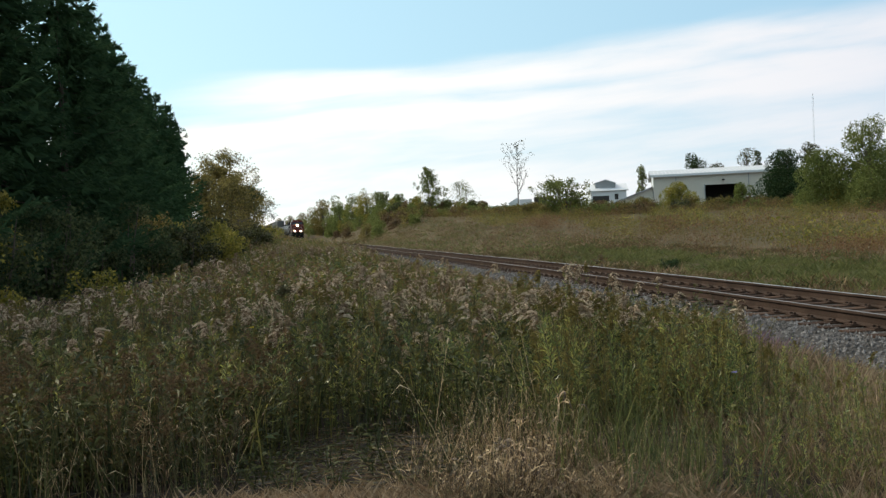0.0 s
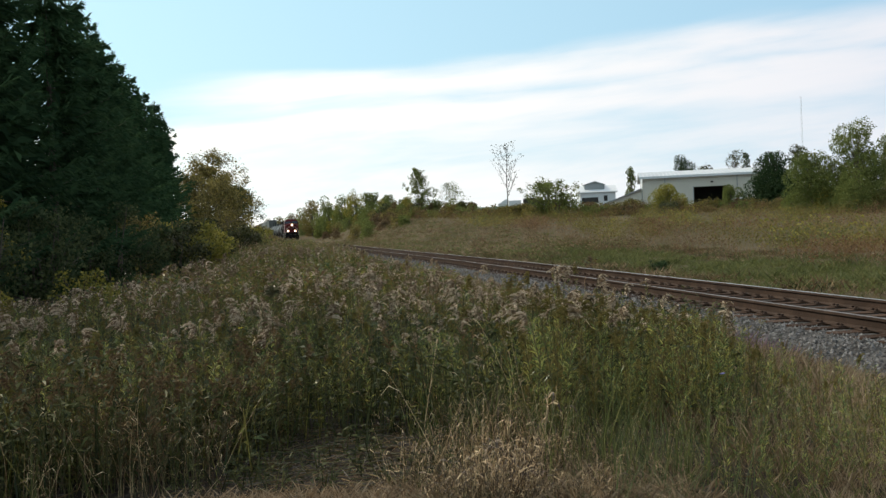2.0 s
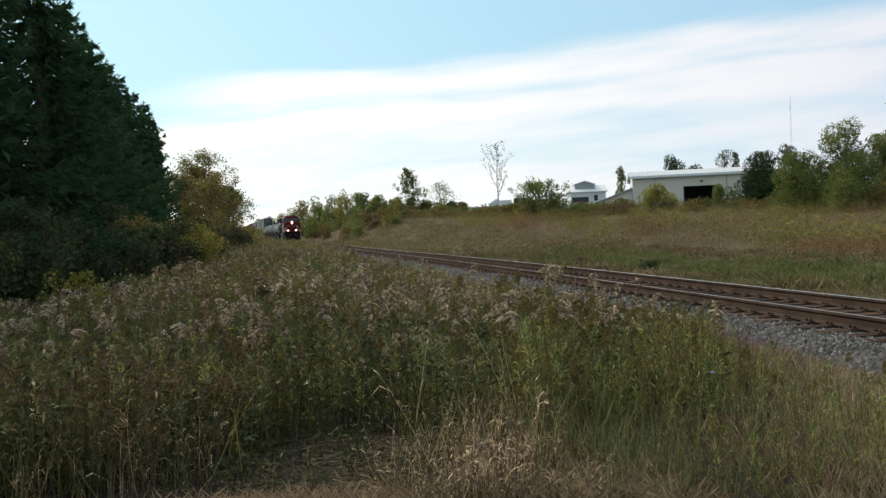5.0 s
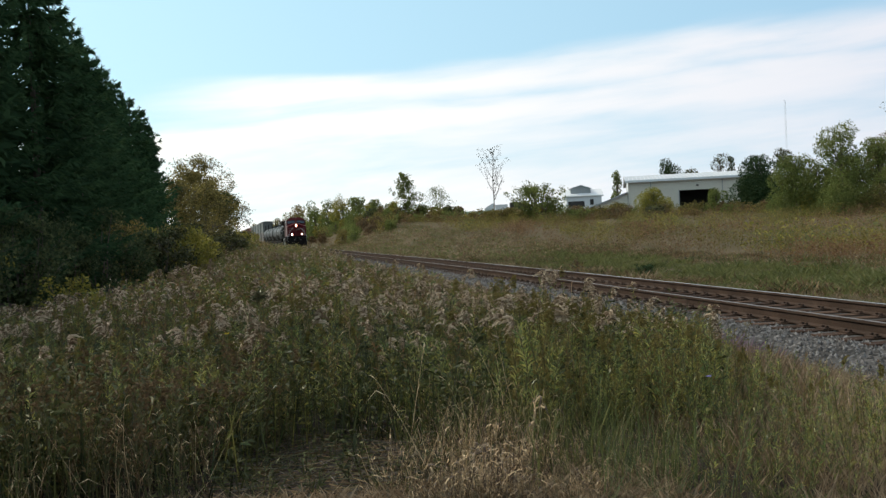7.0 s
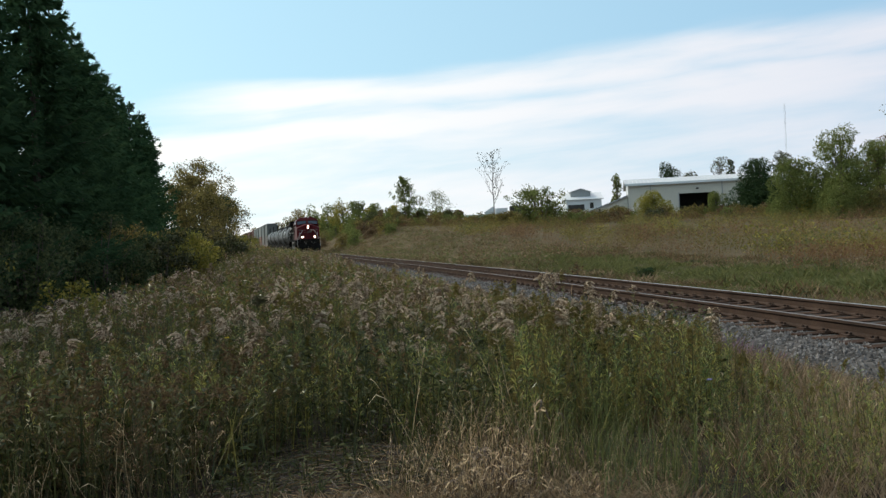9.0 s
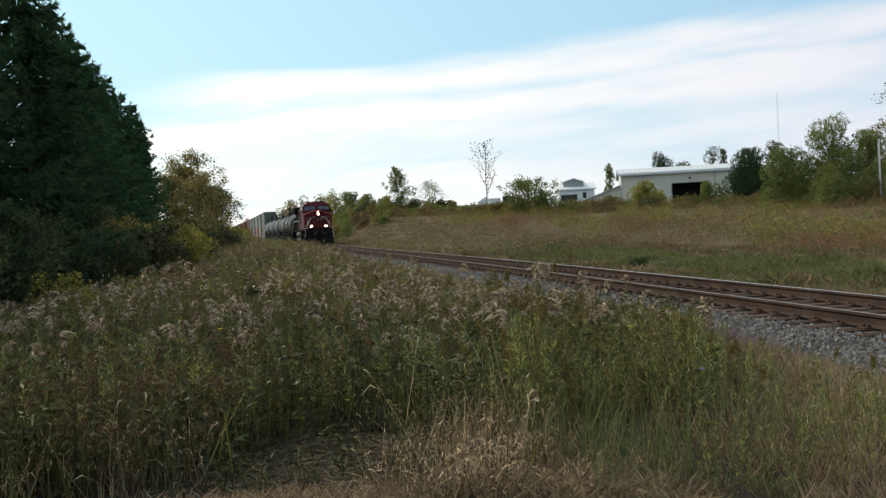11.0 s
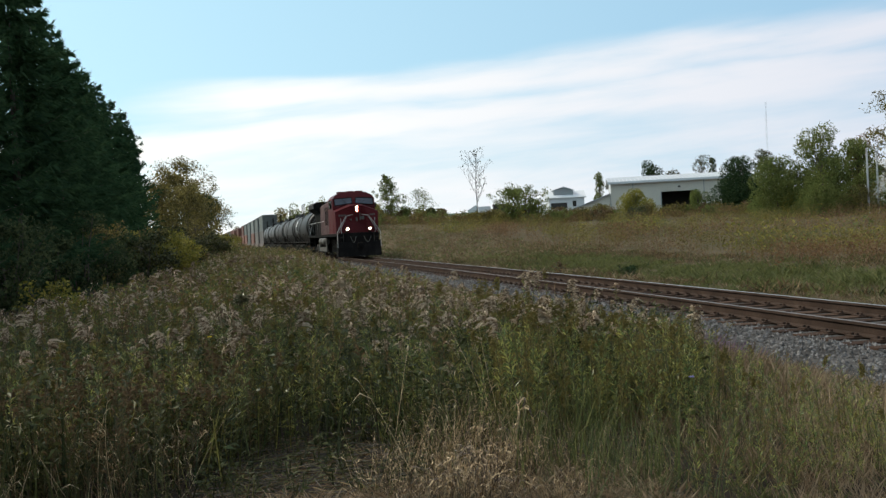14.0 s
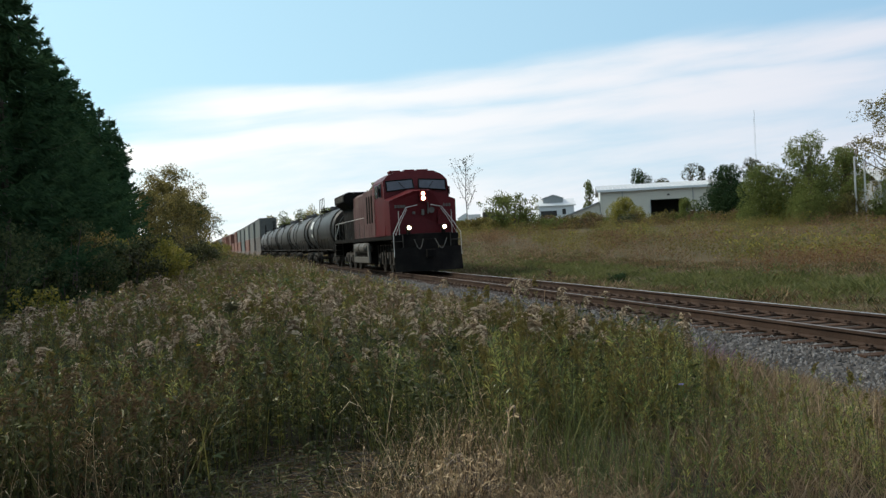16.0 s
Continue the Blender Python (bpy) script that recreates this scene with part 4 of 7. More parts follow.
    for name, kinds, pick, label in (("bank_grass", green_blades, lush > 0.5, "uneven green grass on the lower bank"), ("dry_bank_grass", dry_blades, lush <= 0.5, "brown and straw-coloured grass on the bank")):
        scatter(name, kinds, mats, x[pick], y[pick], (rng.uniform(0.45, 0.85, n) * (1 + 0.65 * np.sin(s * 1.1 + 0.8 * lat) * np.sin(lat * 1.4 - 0.3 * s)))[pick], rng, label, "grass", 0.2)
    # stalky weeds on the nearer part of the field
    stalks = [goldenrod(rng, head=False, leaf=k, n_leaf=26, wide=1.6) for k in (0, 0, 1, 1, 5, 5)]
    n = 2000
    s = 2 + 62 * rng.uniform(0, 1, n)
    lat = 8.5 + 28 * rng.uniform(0, 1, n) ** 1.2
    x, y, a = on_line(s, lat)
    scatter("field_stalks", stalks, mats, x, y, rng.uniform(0.35, 0.8, n), rng, "brown and olive weed stalks above the bank", "weeds", 0.12)
    dry = [leaf_tuft(rng, 46, 0.52, 0.7, 0.11, k, 0) for k in ((5, 1), (8, 5), (8, 1))] + [leaf_tuft(rng, 46, 0.52, 0.75, 0.11, (1, 8), 0)]
    olive = [leaf_tuft(rng, 46, 0.52, 0.75, 0.11, (0, 0), 0) for _ in range(3)] + [leaf_tuft(rng, 44, 0.52, 0.8, 0.11, (0, 1), 0) for _ in range(2)]
    n = 4300
    s = 22 + 190 * rng.uniform(0, 1, n) ** 1.15
    lat = 7.5 - 3.5 * smooth((s - 70) / 50) + 64 * rng.uniform(0, 1, n) ** 1.35
    x, y, a = on_line(s, lat)
    tone = 0.8 * np.sin(x * 0.31 + 1.3 + np.sin(y * 0.2)) * np.sin(y * 0.10 + 0.07 * x) + 1.5 * np.exp(-((lat - 12.2) / 3.6) ** 2) - 0.45 + rng.normal(0, 0.28, n)
    thin = rng.uniform(0, 1, n) < smooth((lat - 6.5 + 3.5 * smooth((s - 70) / 50)) / 4)
    for name, kinds, pick, label in (("dry_field_weeds", dry, thin & (tone > -0.15), "russet and brown dried weeds across the rising field"),
                                     ("olive_field_weeds", olive, thin & (tone <= -0.15), "olive-green weeds across the rising field")):
        scatter(name, kinds, mats, x[pick], y[pick], rng.uniform(0.5, 1.0, pick.sum()), rng, label, "weeds", 0.1)


def red_band():
    """A drift of reddened weeds along the top of the nearer bank."""
    rng = np.random.default_rng(19)
    kinds = [leaf_tuft(rng, 60, 0.45, 0.6, 0.11, (0, 1), 0) for _ in range(3)]
    n = 240
    s = 6 + 28 * rng.uniform(0, 1, n)
    x, y, a = on_line(s, 10.6 + 1.1 * rng.normal(0, 1, n) + 0.05 * (s - 10))
    scatter("reddened_weeds", kinds, [M["red_weed"], M["rust"]], x, y, rng.uniform(0.6, 1.2, n), rng, "reddened and russet weeds along the top of the bank", "weeds", 0.12)


def field_brush():
    """Knee- to chest-high clumps in drifts over the upper field."""
    rng = np.random.default_rng(17)
    kinds = {m: [leaf_tuft(rng, 80, 0.6, 0.9, 0.15, (k, k2), 0) for _ in range(2)] for m, k, k2 in (("olive", 0, 0), ("yellow", 1, 0), ("russet", 2, 3), ("green", 4, 0))}
    mats = [M["olive"], M["yellow"], M["rust"], M["rust_leaf"], M["grass"]]
    n = 2600
    s, lat = 24 + 120 * rng.uniform(0, 1, n), 13 + 40 * rng.uniform(0, 1, n) ** 1.2
    drift = np.sin(s * 0.16 + 1.7 * np.sin(lat * 0.3)) * np.sin(lat * 0.42 - 0.05 * s) + rng.normal(0, 0.25, n)
    x, y, a = on_line(s, lat)
    for name, lo, hi, label in (("russet", -9, -0.55, "russet and red-brown weed clumps in drifts on the field"), ("olive", 0.1, 0.45, "tall olive weed clumps on the upper field"), ("yellow", 0.45, 0.7, "yellow-green weed clumps on the upper field"), ("green", 0.7, 9, "fresh green weed clumps on the upper field")):
        pick = (drift > lo) & (drift <= hi)
        scatter(name + "_clumps", kinds[name], mats, x[pick], y[pick], rng.uniform(0.6, 1.35, pick.sum()), rng, label, "weeds", 0.1)


def leafy_crown(g, rng, centres, radii, n, size, mat, wide=0.45):
    """Leaves in clumps about the twig ends."""
    k = rng.integers(0, len(centres), n)
    d = unit(rng.normal(size=(n, 3))) * (rng.uniform(0, 1, (n, 1)) ** 0.45)
    p = centres[k] + d * radii[k][:, None] * np.array([1, 1, 0.8])
    way = unit(d * 0.6 + rng.normal(size=(n, 3)) * 0.8 + np.array([0, 0, -0.2]))
    ln = size * rng.uniform(0.6, 1.35, n)
    g.slivers(leaves_at(p, way, ln, ln * wide, rng, 0.1), mat)


def tree_meshes(seed, h, spread, leaves, size, low=0.25, limbs=16, clump=0.16, trunk=0.03, lean=0.0, column=0.0, stems=1, wobble=0.018, cone=False):
    """Wood and crown of a broadleaf tree of height h, at the origin."""
    rng = np.random.default_rng(seed)
    wood, crown = Leafage(), Leafage()
    centres, radii = [], []
    for st in range(stems):
        a0 = rng.uniform(0, 6.28)
        off = np.array([math.cos(a0), math.sin(a0), 0]) * (spread * 0.35 if stems > 1 else 0)
        hh = h * (rng.uniform(0.6, 1.0) if stems > 1 else 1.0)
        u = np.linspace(0, 1, 7)
        wob = np.cumsum(rng.normal(0, wobble * h, (7, 2)), axis=0)
        pts = np.stack([wob[:, 0] + lean * h * u ** 2, wob[:, 1], u * hh * 0.95 - 0.15], 1) + off * (0.25 + u[:, None])
        wood.tube(pts, trunk * hh * (1.02 - u) + 0.008, 0, 6)
        for k in range(max(3, limbs // stems)):
            q = low + (1 - low) * (k + rng.uniform(0, 1)) / max(3, limbs // stems)
            q = min(q, 0.98)
            b = np.array([np.interp(q, u, pts[:, i]) for i in range(3)])
            a = rng.uniform(0, 6.28)
            shape = math.sin(math.pi * min(1, (q - low * 0.6) / (1 - low * 0.6)) ** 0.75) ** 0.8 + 0.12
            if cone:
                shape = 1.15 * (1 - q) ** 0.8
            ln = spread * max(0.12, shape) * rng.uniform(0.65, 1.1) / (1.4 if stems > 1 else 1)
            up = 0.55 + column
            w = np.linspace(0, 1, 5)[:, None]
            line = b + np.array([math.cos(a), math.sin(a), 0]) * ln * w + np.array([0, 0, 1]) * ln * up * w ** 1.4 + rng.normal(0, 0.03 * ln, (5, 3)) * w
            wood.tube(line, (trunk * hh * 0.32 * (1.02 - q) + 0.012) * np.linspace(1, 0.25, 5), 0, 3)
            for w2 in (1, 2, 3, 4, 4):
                tw = line[w2] + rng.normal(0, 0.16 * ln, 3)
                if stems == 1 or w2 == 4:
                    wood.tube(np.stack([line[w2 - 1], tw]), [0.014, 0.005], 0, 3)
                centres.append(tw)
                radii.append(clump * h * rng.uniform(0.5, 1.2))
    centres, radii = np.array(centres), np.array(radii)
    leafy_crown(crown, rng, centres, radii, leaves, size, 0)
    return wood.arrays(), crown.arrays()


def lump_tree(seed, h, spread, leaves, size, low=0.1, lumps=26, lump=0.3, ragged=0.16, taper=0.55):
    """A dense crown of overlapping leafy lumps on a short trunk: wood and crown."""
    rng = np.random.default_rng(seed)
    wood, crown = Leafage(), Leafage()
    u = low + (1 - low) * rng.uniform(0.02, 0.9, lumps)
    wide = spread * np.minimum(1, ((u - low) / (1 - low) + 0.35) * 1.6) * (1 - u) ** taper
    a, q = rng.uniform(0, 6.28, lumps), rng.uniform(0.2, 0.85, lumps)
    r = lump * spread * rng.uniform(0.7, 1.25, lumps) * (1.15 - 0.5 * u)
    c = np.stack([wide * q * np.cos(a), wide * q * np.sin(a), np.minimum(u * h, h - r)], 1)
    wood.tube([(0, 0, -0.2), (0, 0, h * 0.5), (0, 0, h * 0.9)], [0.02 * h, 0.014 * h, 0.02], 0, 5)
    for p in c:
        wood.tube([(0, 0, p[2] * 0.6), p * np.array([0.6, 0.6, 0.9]), p], [0.05, 0.035, 0.012], 0, 3)
    k = rng.choice(lumps, leaves, p=r ** 2 / np.sum(r ** 2))
    d = unit(rng.normal(size=(leaves, 3)))
    bumpy = 1 + ragged * np.sin(d[:, 0] * 7 + k) * np.sin(d[:, 1] * 6 + 2 * k) * np.sin(d[:, 2] * 8 + 3 * k)
    p = c[k] + d * (r[k] * bumpy * rng.uniform(0.62, 1.04, leaves) ** 0.7)[:, None]
    way = d * 0.9 + rng.normal(size=(leaves, 3)) * 0.55 + np.array([0, 0, -0.15])
    ln = size * rng.uniform(0.6, 1.3, leaves)
    crown.slivers(leaves_at(p, way, ln, ln * 0.42, rng, 0.1), 0)
    return wood.arrays(), crown.arrays()


def plant_tree(name, meshes, mat, x, y, label, category, turn=0.0, scale=1.0, group="", share=None):
    z = float(height(np.array([x]), np.array([y]))[0])
    base = tagged(new(name), label, category, group)
    base.matrix_basis = pose(x, y, z, 0, 0, turn) @ Matrix.Scale(scale, 4)
    if share is not None and share:
        for data in share:
            new(data[0], data[1]).parent = base
        return base
    (v, f, m), (cv, cf, cm) = meshes
    t = mesh_object("trunk", v, f, M["bark"], base)
    c = mesh_object("crown", cv, cf, mat, base)
    if share is not None:
        share.extend([("trunk", t.data), ("crown", c.data)])
    return base


def spruce_meshes(seed, h, r, full=1.0, fine=1.0):
    rng = np.random.default_rng(seed)
    wood, crown = Leafage(), Leafage()
    u = np.linspace(0, 1, 8)
    wood.tube(np.stack([u * 0, u * 0, u * h - 0.2], 1), 0.2 * (1.02 - u) + 0.01, 0, 6)
    whorls = 40 if full == 1 else 32
    for k in range(whorls):
        q = (k + rng.uniform(0, 1)) / whorls
        z = 0.02 * h + q * h * 0.97
        reach = r * (1 - q) ** 0.72 * (0.86 + 0.28 * rng.uniform())
        for b in range(7):
            a = rng.uniform(0, 6.28)
            ln = max(0.25, reach * (rng.uniform(0.5, 1.1) + 0.25 * (rng.uniform() < 0.12)))
            w = np.linspace(0, 1, 6)[:, None]
            out = np.array([math.cos(a), math.sin(a), 0])
            side = np.array([-math.sin(a), math.cos(a), 0])
            line = np.array([0, 0, z]) + out * ln * w + np.array([0, 0, 1]) * ln * (-0.42 * w + 0.40 * w ** 2.4 + 0.28 * q * w)
            if b == 1 and full == 1:
                wood.tube(line, np.linspace(0.03, 0.006, 6), 0, 3)
            n = int((26 + 38 * ln) * full * fine)
            t = rng.uniform(0.18, 1, n) ** 0.8
            p = np.stack([np.interp(t, w[:, 0], line[:, i]) for i in range(3)], 1)
            sgn = rng.choice([-1.0, 1.0], n)[:, None]
            way = out * rng.uniform(0.4, 1.0, (n, 1)) + side * sgn * rng.uniform(0.2, 1.0, (n, 1)) + np.array([0, 0, 1]) * rng.uniform(-0.55, 0.3, (n, 1))
            sl = rng.uniform(0.24, 0.52, n) * (1.1 - 0.4 * t) / fine ** 0.6
            crown.slivers(leaves_at(p, way, sl, sl * 0.085 / full ** 0.7, rng, 0.15), 0)
            # a fan of narrow upturned shoots at the bough's end
            n = 6
            way = out * rng.uniform(0.5, 1.0, (n, 1)) + side * rng.normal(0, 0.28, (n, 1)) + np.array([0, 0, 1]) * rng.uniform(0.15, 0.95, (n, 1))
            crown.slivers(leaves_at(line[4] + (line[5] - line[4]) * rng.uniform(0, 1, (n, 1)), way, rng.uniform(0.22, 0.44, n), 0.026 / full ** 0.5, rng, 0.0), 0)
    # dense inner sprays about the trunk
    n = 1800
    q = rng.uniform(0.02, 0.9, n)
    a = rng.uniform(0, 6.28, n)
    rr = r * (1 - q) ** 0.75 * rng.uniform(0.05, 0.5, n)
    out = np.stack([np.cos(a), np.sin(a), rng.uniform(-0.6, 0.2, n)], 1)
    crown.slivers(leaves_at(np.stack([rr * np.cos(a), rr * np.sin(a), q * h], 1), out + rng.normal(0, 0.4, (n, 3)), 0.7, 0.075, rng, 0.2), 0)
    n = 40
    crown.quads(leaves_at(np.stack([np.zeros(n), np.zeros(n), h * rng.uniform(0.93, 1.0, n)], 1), rng.normal(size=(n, 3)) * 0.5 + np.array([0, 0, 0.8]), 0.3, 0.04, rng, 0.0), 0)
    return wood.arrays(), crown.arrays()


def beside(depth, off):
    """A place on the near side: depth metres out, off metres from the camera's line parallel to the track."""
    x, y, a = on_line(depth, off - 7.91)
    return float(x), float(y)


def build_spruces():
    kinds = [spruce_meshes(100 + k, 13.4, 3.7, 1.0, 1.9 if k < 2 else 1.0) for k in range(4)] + [spruce_meshes(110 + k, 13.4, 3.7, 0.5) for k in range(3)]
    shares = [[] for _ in kinds]
    rng = random.Random(8)
    # a planted row that recedes beside the track
    row = [(20.5, 0.98), (27, 1.0), (33.5, 1.08), (40, 1.0), (46, 1.02), (53, 0.98), (60, 1.0), (66.5, 1.02), (74, 1.03), (80, 1.0), (89, 1.03), (98, 0.98)]
    for n, (d, sc) in enumerate(row):
        x, y = beside(d, -9.2 + rng.uniform(-0.5, 0.4))
        k = n if n < 2 else (2 + n % 2 if n < 7 else 4 + n % 3)
        plant_tree("spruce", kinds[k], M["spruce"], x, y, "tall dark green spruce in a dense planted row", "spruce", rng.uniform(0, 360), sc, "row of spruces", shares[k])
    # second row; the nearest three are out of view, added to shade the left foreground
    for n, d in enumerate((9, 16, 23, 28, 32, 37, 41, 45, 50, 58)):
        x, y = beside(d, -15.2 + rng.uniform(-0.6, 0.6))
        k = 4 + n % 3
        plant_tree("spruce", kinds[k], M["spruce"], x, y, "tall dark green spruce in a dense planted row", "spruce", rng.uniform(0, 360), 1.05, "row of spruces", shares[k])


    # the first is an unseen extra that shades the left weeds; the rest fill gaps
    for n, (x, y) in enumerate([(-12.6, 13.6), (-18.5, 33.0), (-20.5, 39.0), (-22.5, 30.0)]):
        k = 4 + n % 3
        plant_tree("spruce", kinds[k], M["spruce"], x, y, "tall dark green spruce in a dense planted row", "spruce", rng.uniform(0, 360), 1.0, "row of spruces", shares[k])


def build_trees():
    T = plant_tree
    rng = random.Random(3)
    # autumn trees past the spruces
    for n, (d, off, h, mat, seed) in enumerate([(112, -6.6, 10.2, "autumn", 1), (124, -6.0, 12.4, "autumn", 2), (132, -4.6, 10.2, "autumn", 3), (146, -3.6, 9.2, "darkgreen", 4), (105, -7.8, 8.6, "autumn", 5), (158, -3.2, 9.0, "autumn", 6), (140, -4.6, 9.6, "autumn", 7)]):
        x, y = beside(d, off)
        T("autumn_tree", tree_meshes(20 + seed, h, h * 0.36, 9000, 0.19, 0.03, 30, 0.10, 0.018), M[mat], x, y, "broadleaf tree with thinning autumn leaves beside the spruces", "tree", rng.uniform(0, 360))
    # undergrowth in front of the spruces
    for n in range(44):
        d = 19 + n * 2.6
        h = rng.uniform(2.2, 3.6)
        x, y = beside(d, -7.2 + (d - 24) * 0.038 - (1.6 if n % 2 else 0.0) * rng.random())
        mat = "yellow" if n in (0, 3, 15, 18, 21) else ("autumn" if n % 6 == 5 and n > 6 else ("edge_leaf" if n < 18 else "shrub"))
        T("shrub", tree_meshes(60 + n, h, h * 0.5, 3300 if n < 12 else 1900, 0.10 if n < 12 else 0.15, 0.03, 12, 0.16, 0.012, stems=4), M[mat], x, y,
          {"yellow": "shrub with yellowing leaves at the edge of the trees", "autumn": "russet shrub under the spruces", "shrub": "dark leafy shrub under the spruces", "edge_leaf": "dense grey-green shrub under the spruces"}[mat], "shrub", rng.uniform(0, 360))
    for n, (x, y, h) in enumerate([(-8.6, 20, 1.3), (-7.4, 19, 1.1), (-9.6, 18.5, 1.2), (-5.6, 24, 1.2)]):
        T("low_bush", tree_meshes(200 + n, h, h * 0.5, 900, 0.07, 0.05, 12, 0.15, 0.012, stems=3), M["yellow" if n < 3 else "autumn"], x, y, "low bush with yellow autumn leaves in the weeds", "bush", rng.uniform(0, 360))
    for n, (d, off, h) in enumerate([(50, -4.9, 2.6), (58, -4.2, 2.9), (67, -3.6, 2.6), (78, -2.4, 2.9), (92, -1.9, 2.7), (108, -1.6, 3.0), (84, -1.7, 2.3), (97, -1.0, 2.6), (113, -0.6, 3.0), (124, -0.7, 3.2), (136, -0.3, 3.2), (150, -0.2, 3.4)]):
        x, y = beside(d, off)
        T("yellow_shrub", tree_meshes(230 + n, h, h * 0.6, 3200, 0.13, 0.03, 20, 0.16, 0.012, stems=5), M[("shrub", "yellow", "yellow", "shrub", "yellow", "autumn")[n % 6]], x, y, ("dark leafy shrub below the trees", "shrub with yellow-green leaves below the trees", "shrub with yellow-green leaves below the trees", "dark leafy shrub below the trees", "shrub with yellow-green leaves below the trees", "russet shrub below the trees")[n % 6], "shrub", rng.uniform(0, 360))
    T("low_bush", tree_meshes(250, 0.6, 0.45, 900, 0.06, 0.05, 12, 0.15, 0.012, stems=3), M["darkgreen"], 5.5, 30.6, "small dark bush at the foot of the bank", "bush", 40)
    T("dead_stalk", tree_meshes(251, 0.75, 0.2, 120, 0.07, 0.4, 8, 0.1, 0.012), M["rust_leaf"], 3.7, 33.4, "dry dark weed stalk beside the far rail", "weed", 10)
    # brush along the crest of the field
    kinds = [tree_meshes(260 + k, 1.7, 1.5, 850, 0.18, 0.02, 18, 0.2, 0.012, stems=5) for k in range(4)]
    for n in range(52):
        x = -14 + n * 1.22 + rng.uniform(-0.5, 0.5)
        y = 116 + rng.uniform(-5, 4) + max(0, 4 - x) * 1.6 - max(0, x - 30) * 0.8
        mat = rng.choice(["autumn", "rust_leaf", "olive", "olive", "green", "shrub"])
        T("brush", kinds[n % 4], M[mat], x, y, {"autumn": "brown autumn brush on the crest of the field", "rust_leaf": "russet brush on the crest of the field", "shrub": "dark brush on the crest of the field"}.get(mat, "olive-green brush on the crest of the field"), "bush", rng.uniform(0, 360), rng.uniform(0.6, 1.15), "brush on the field crest")
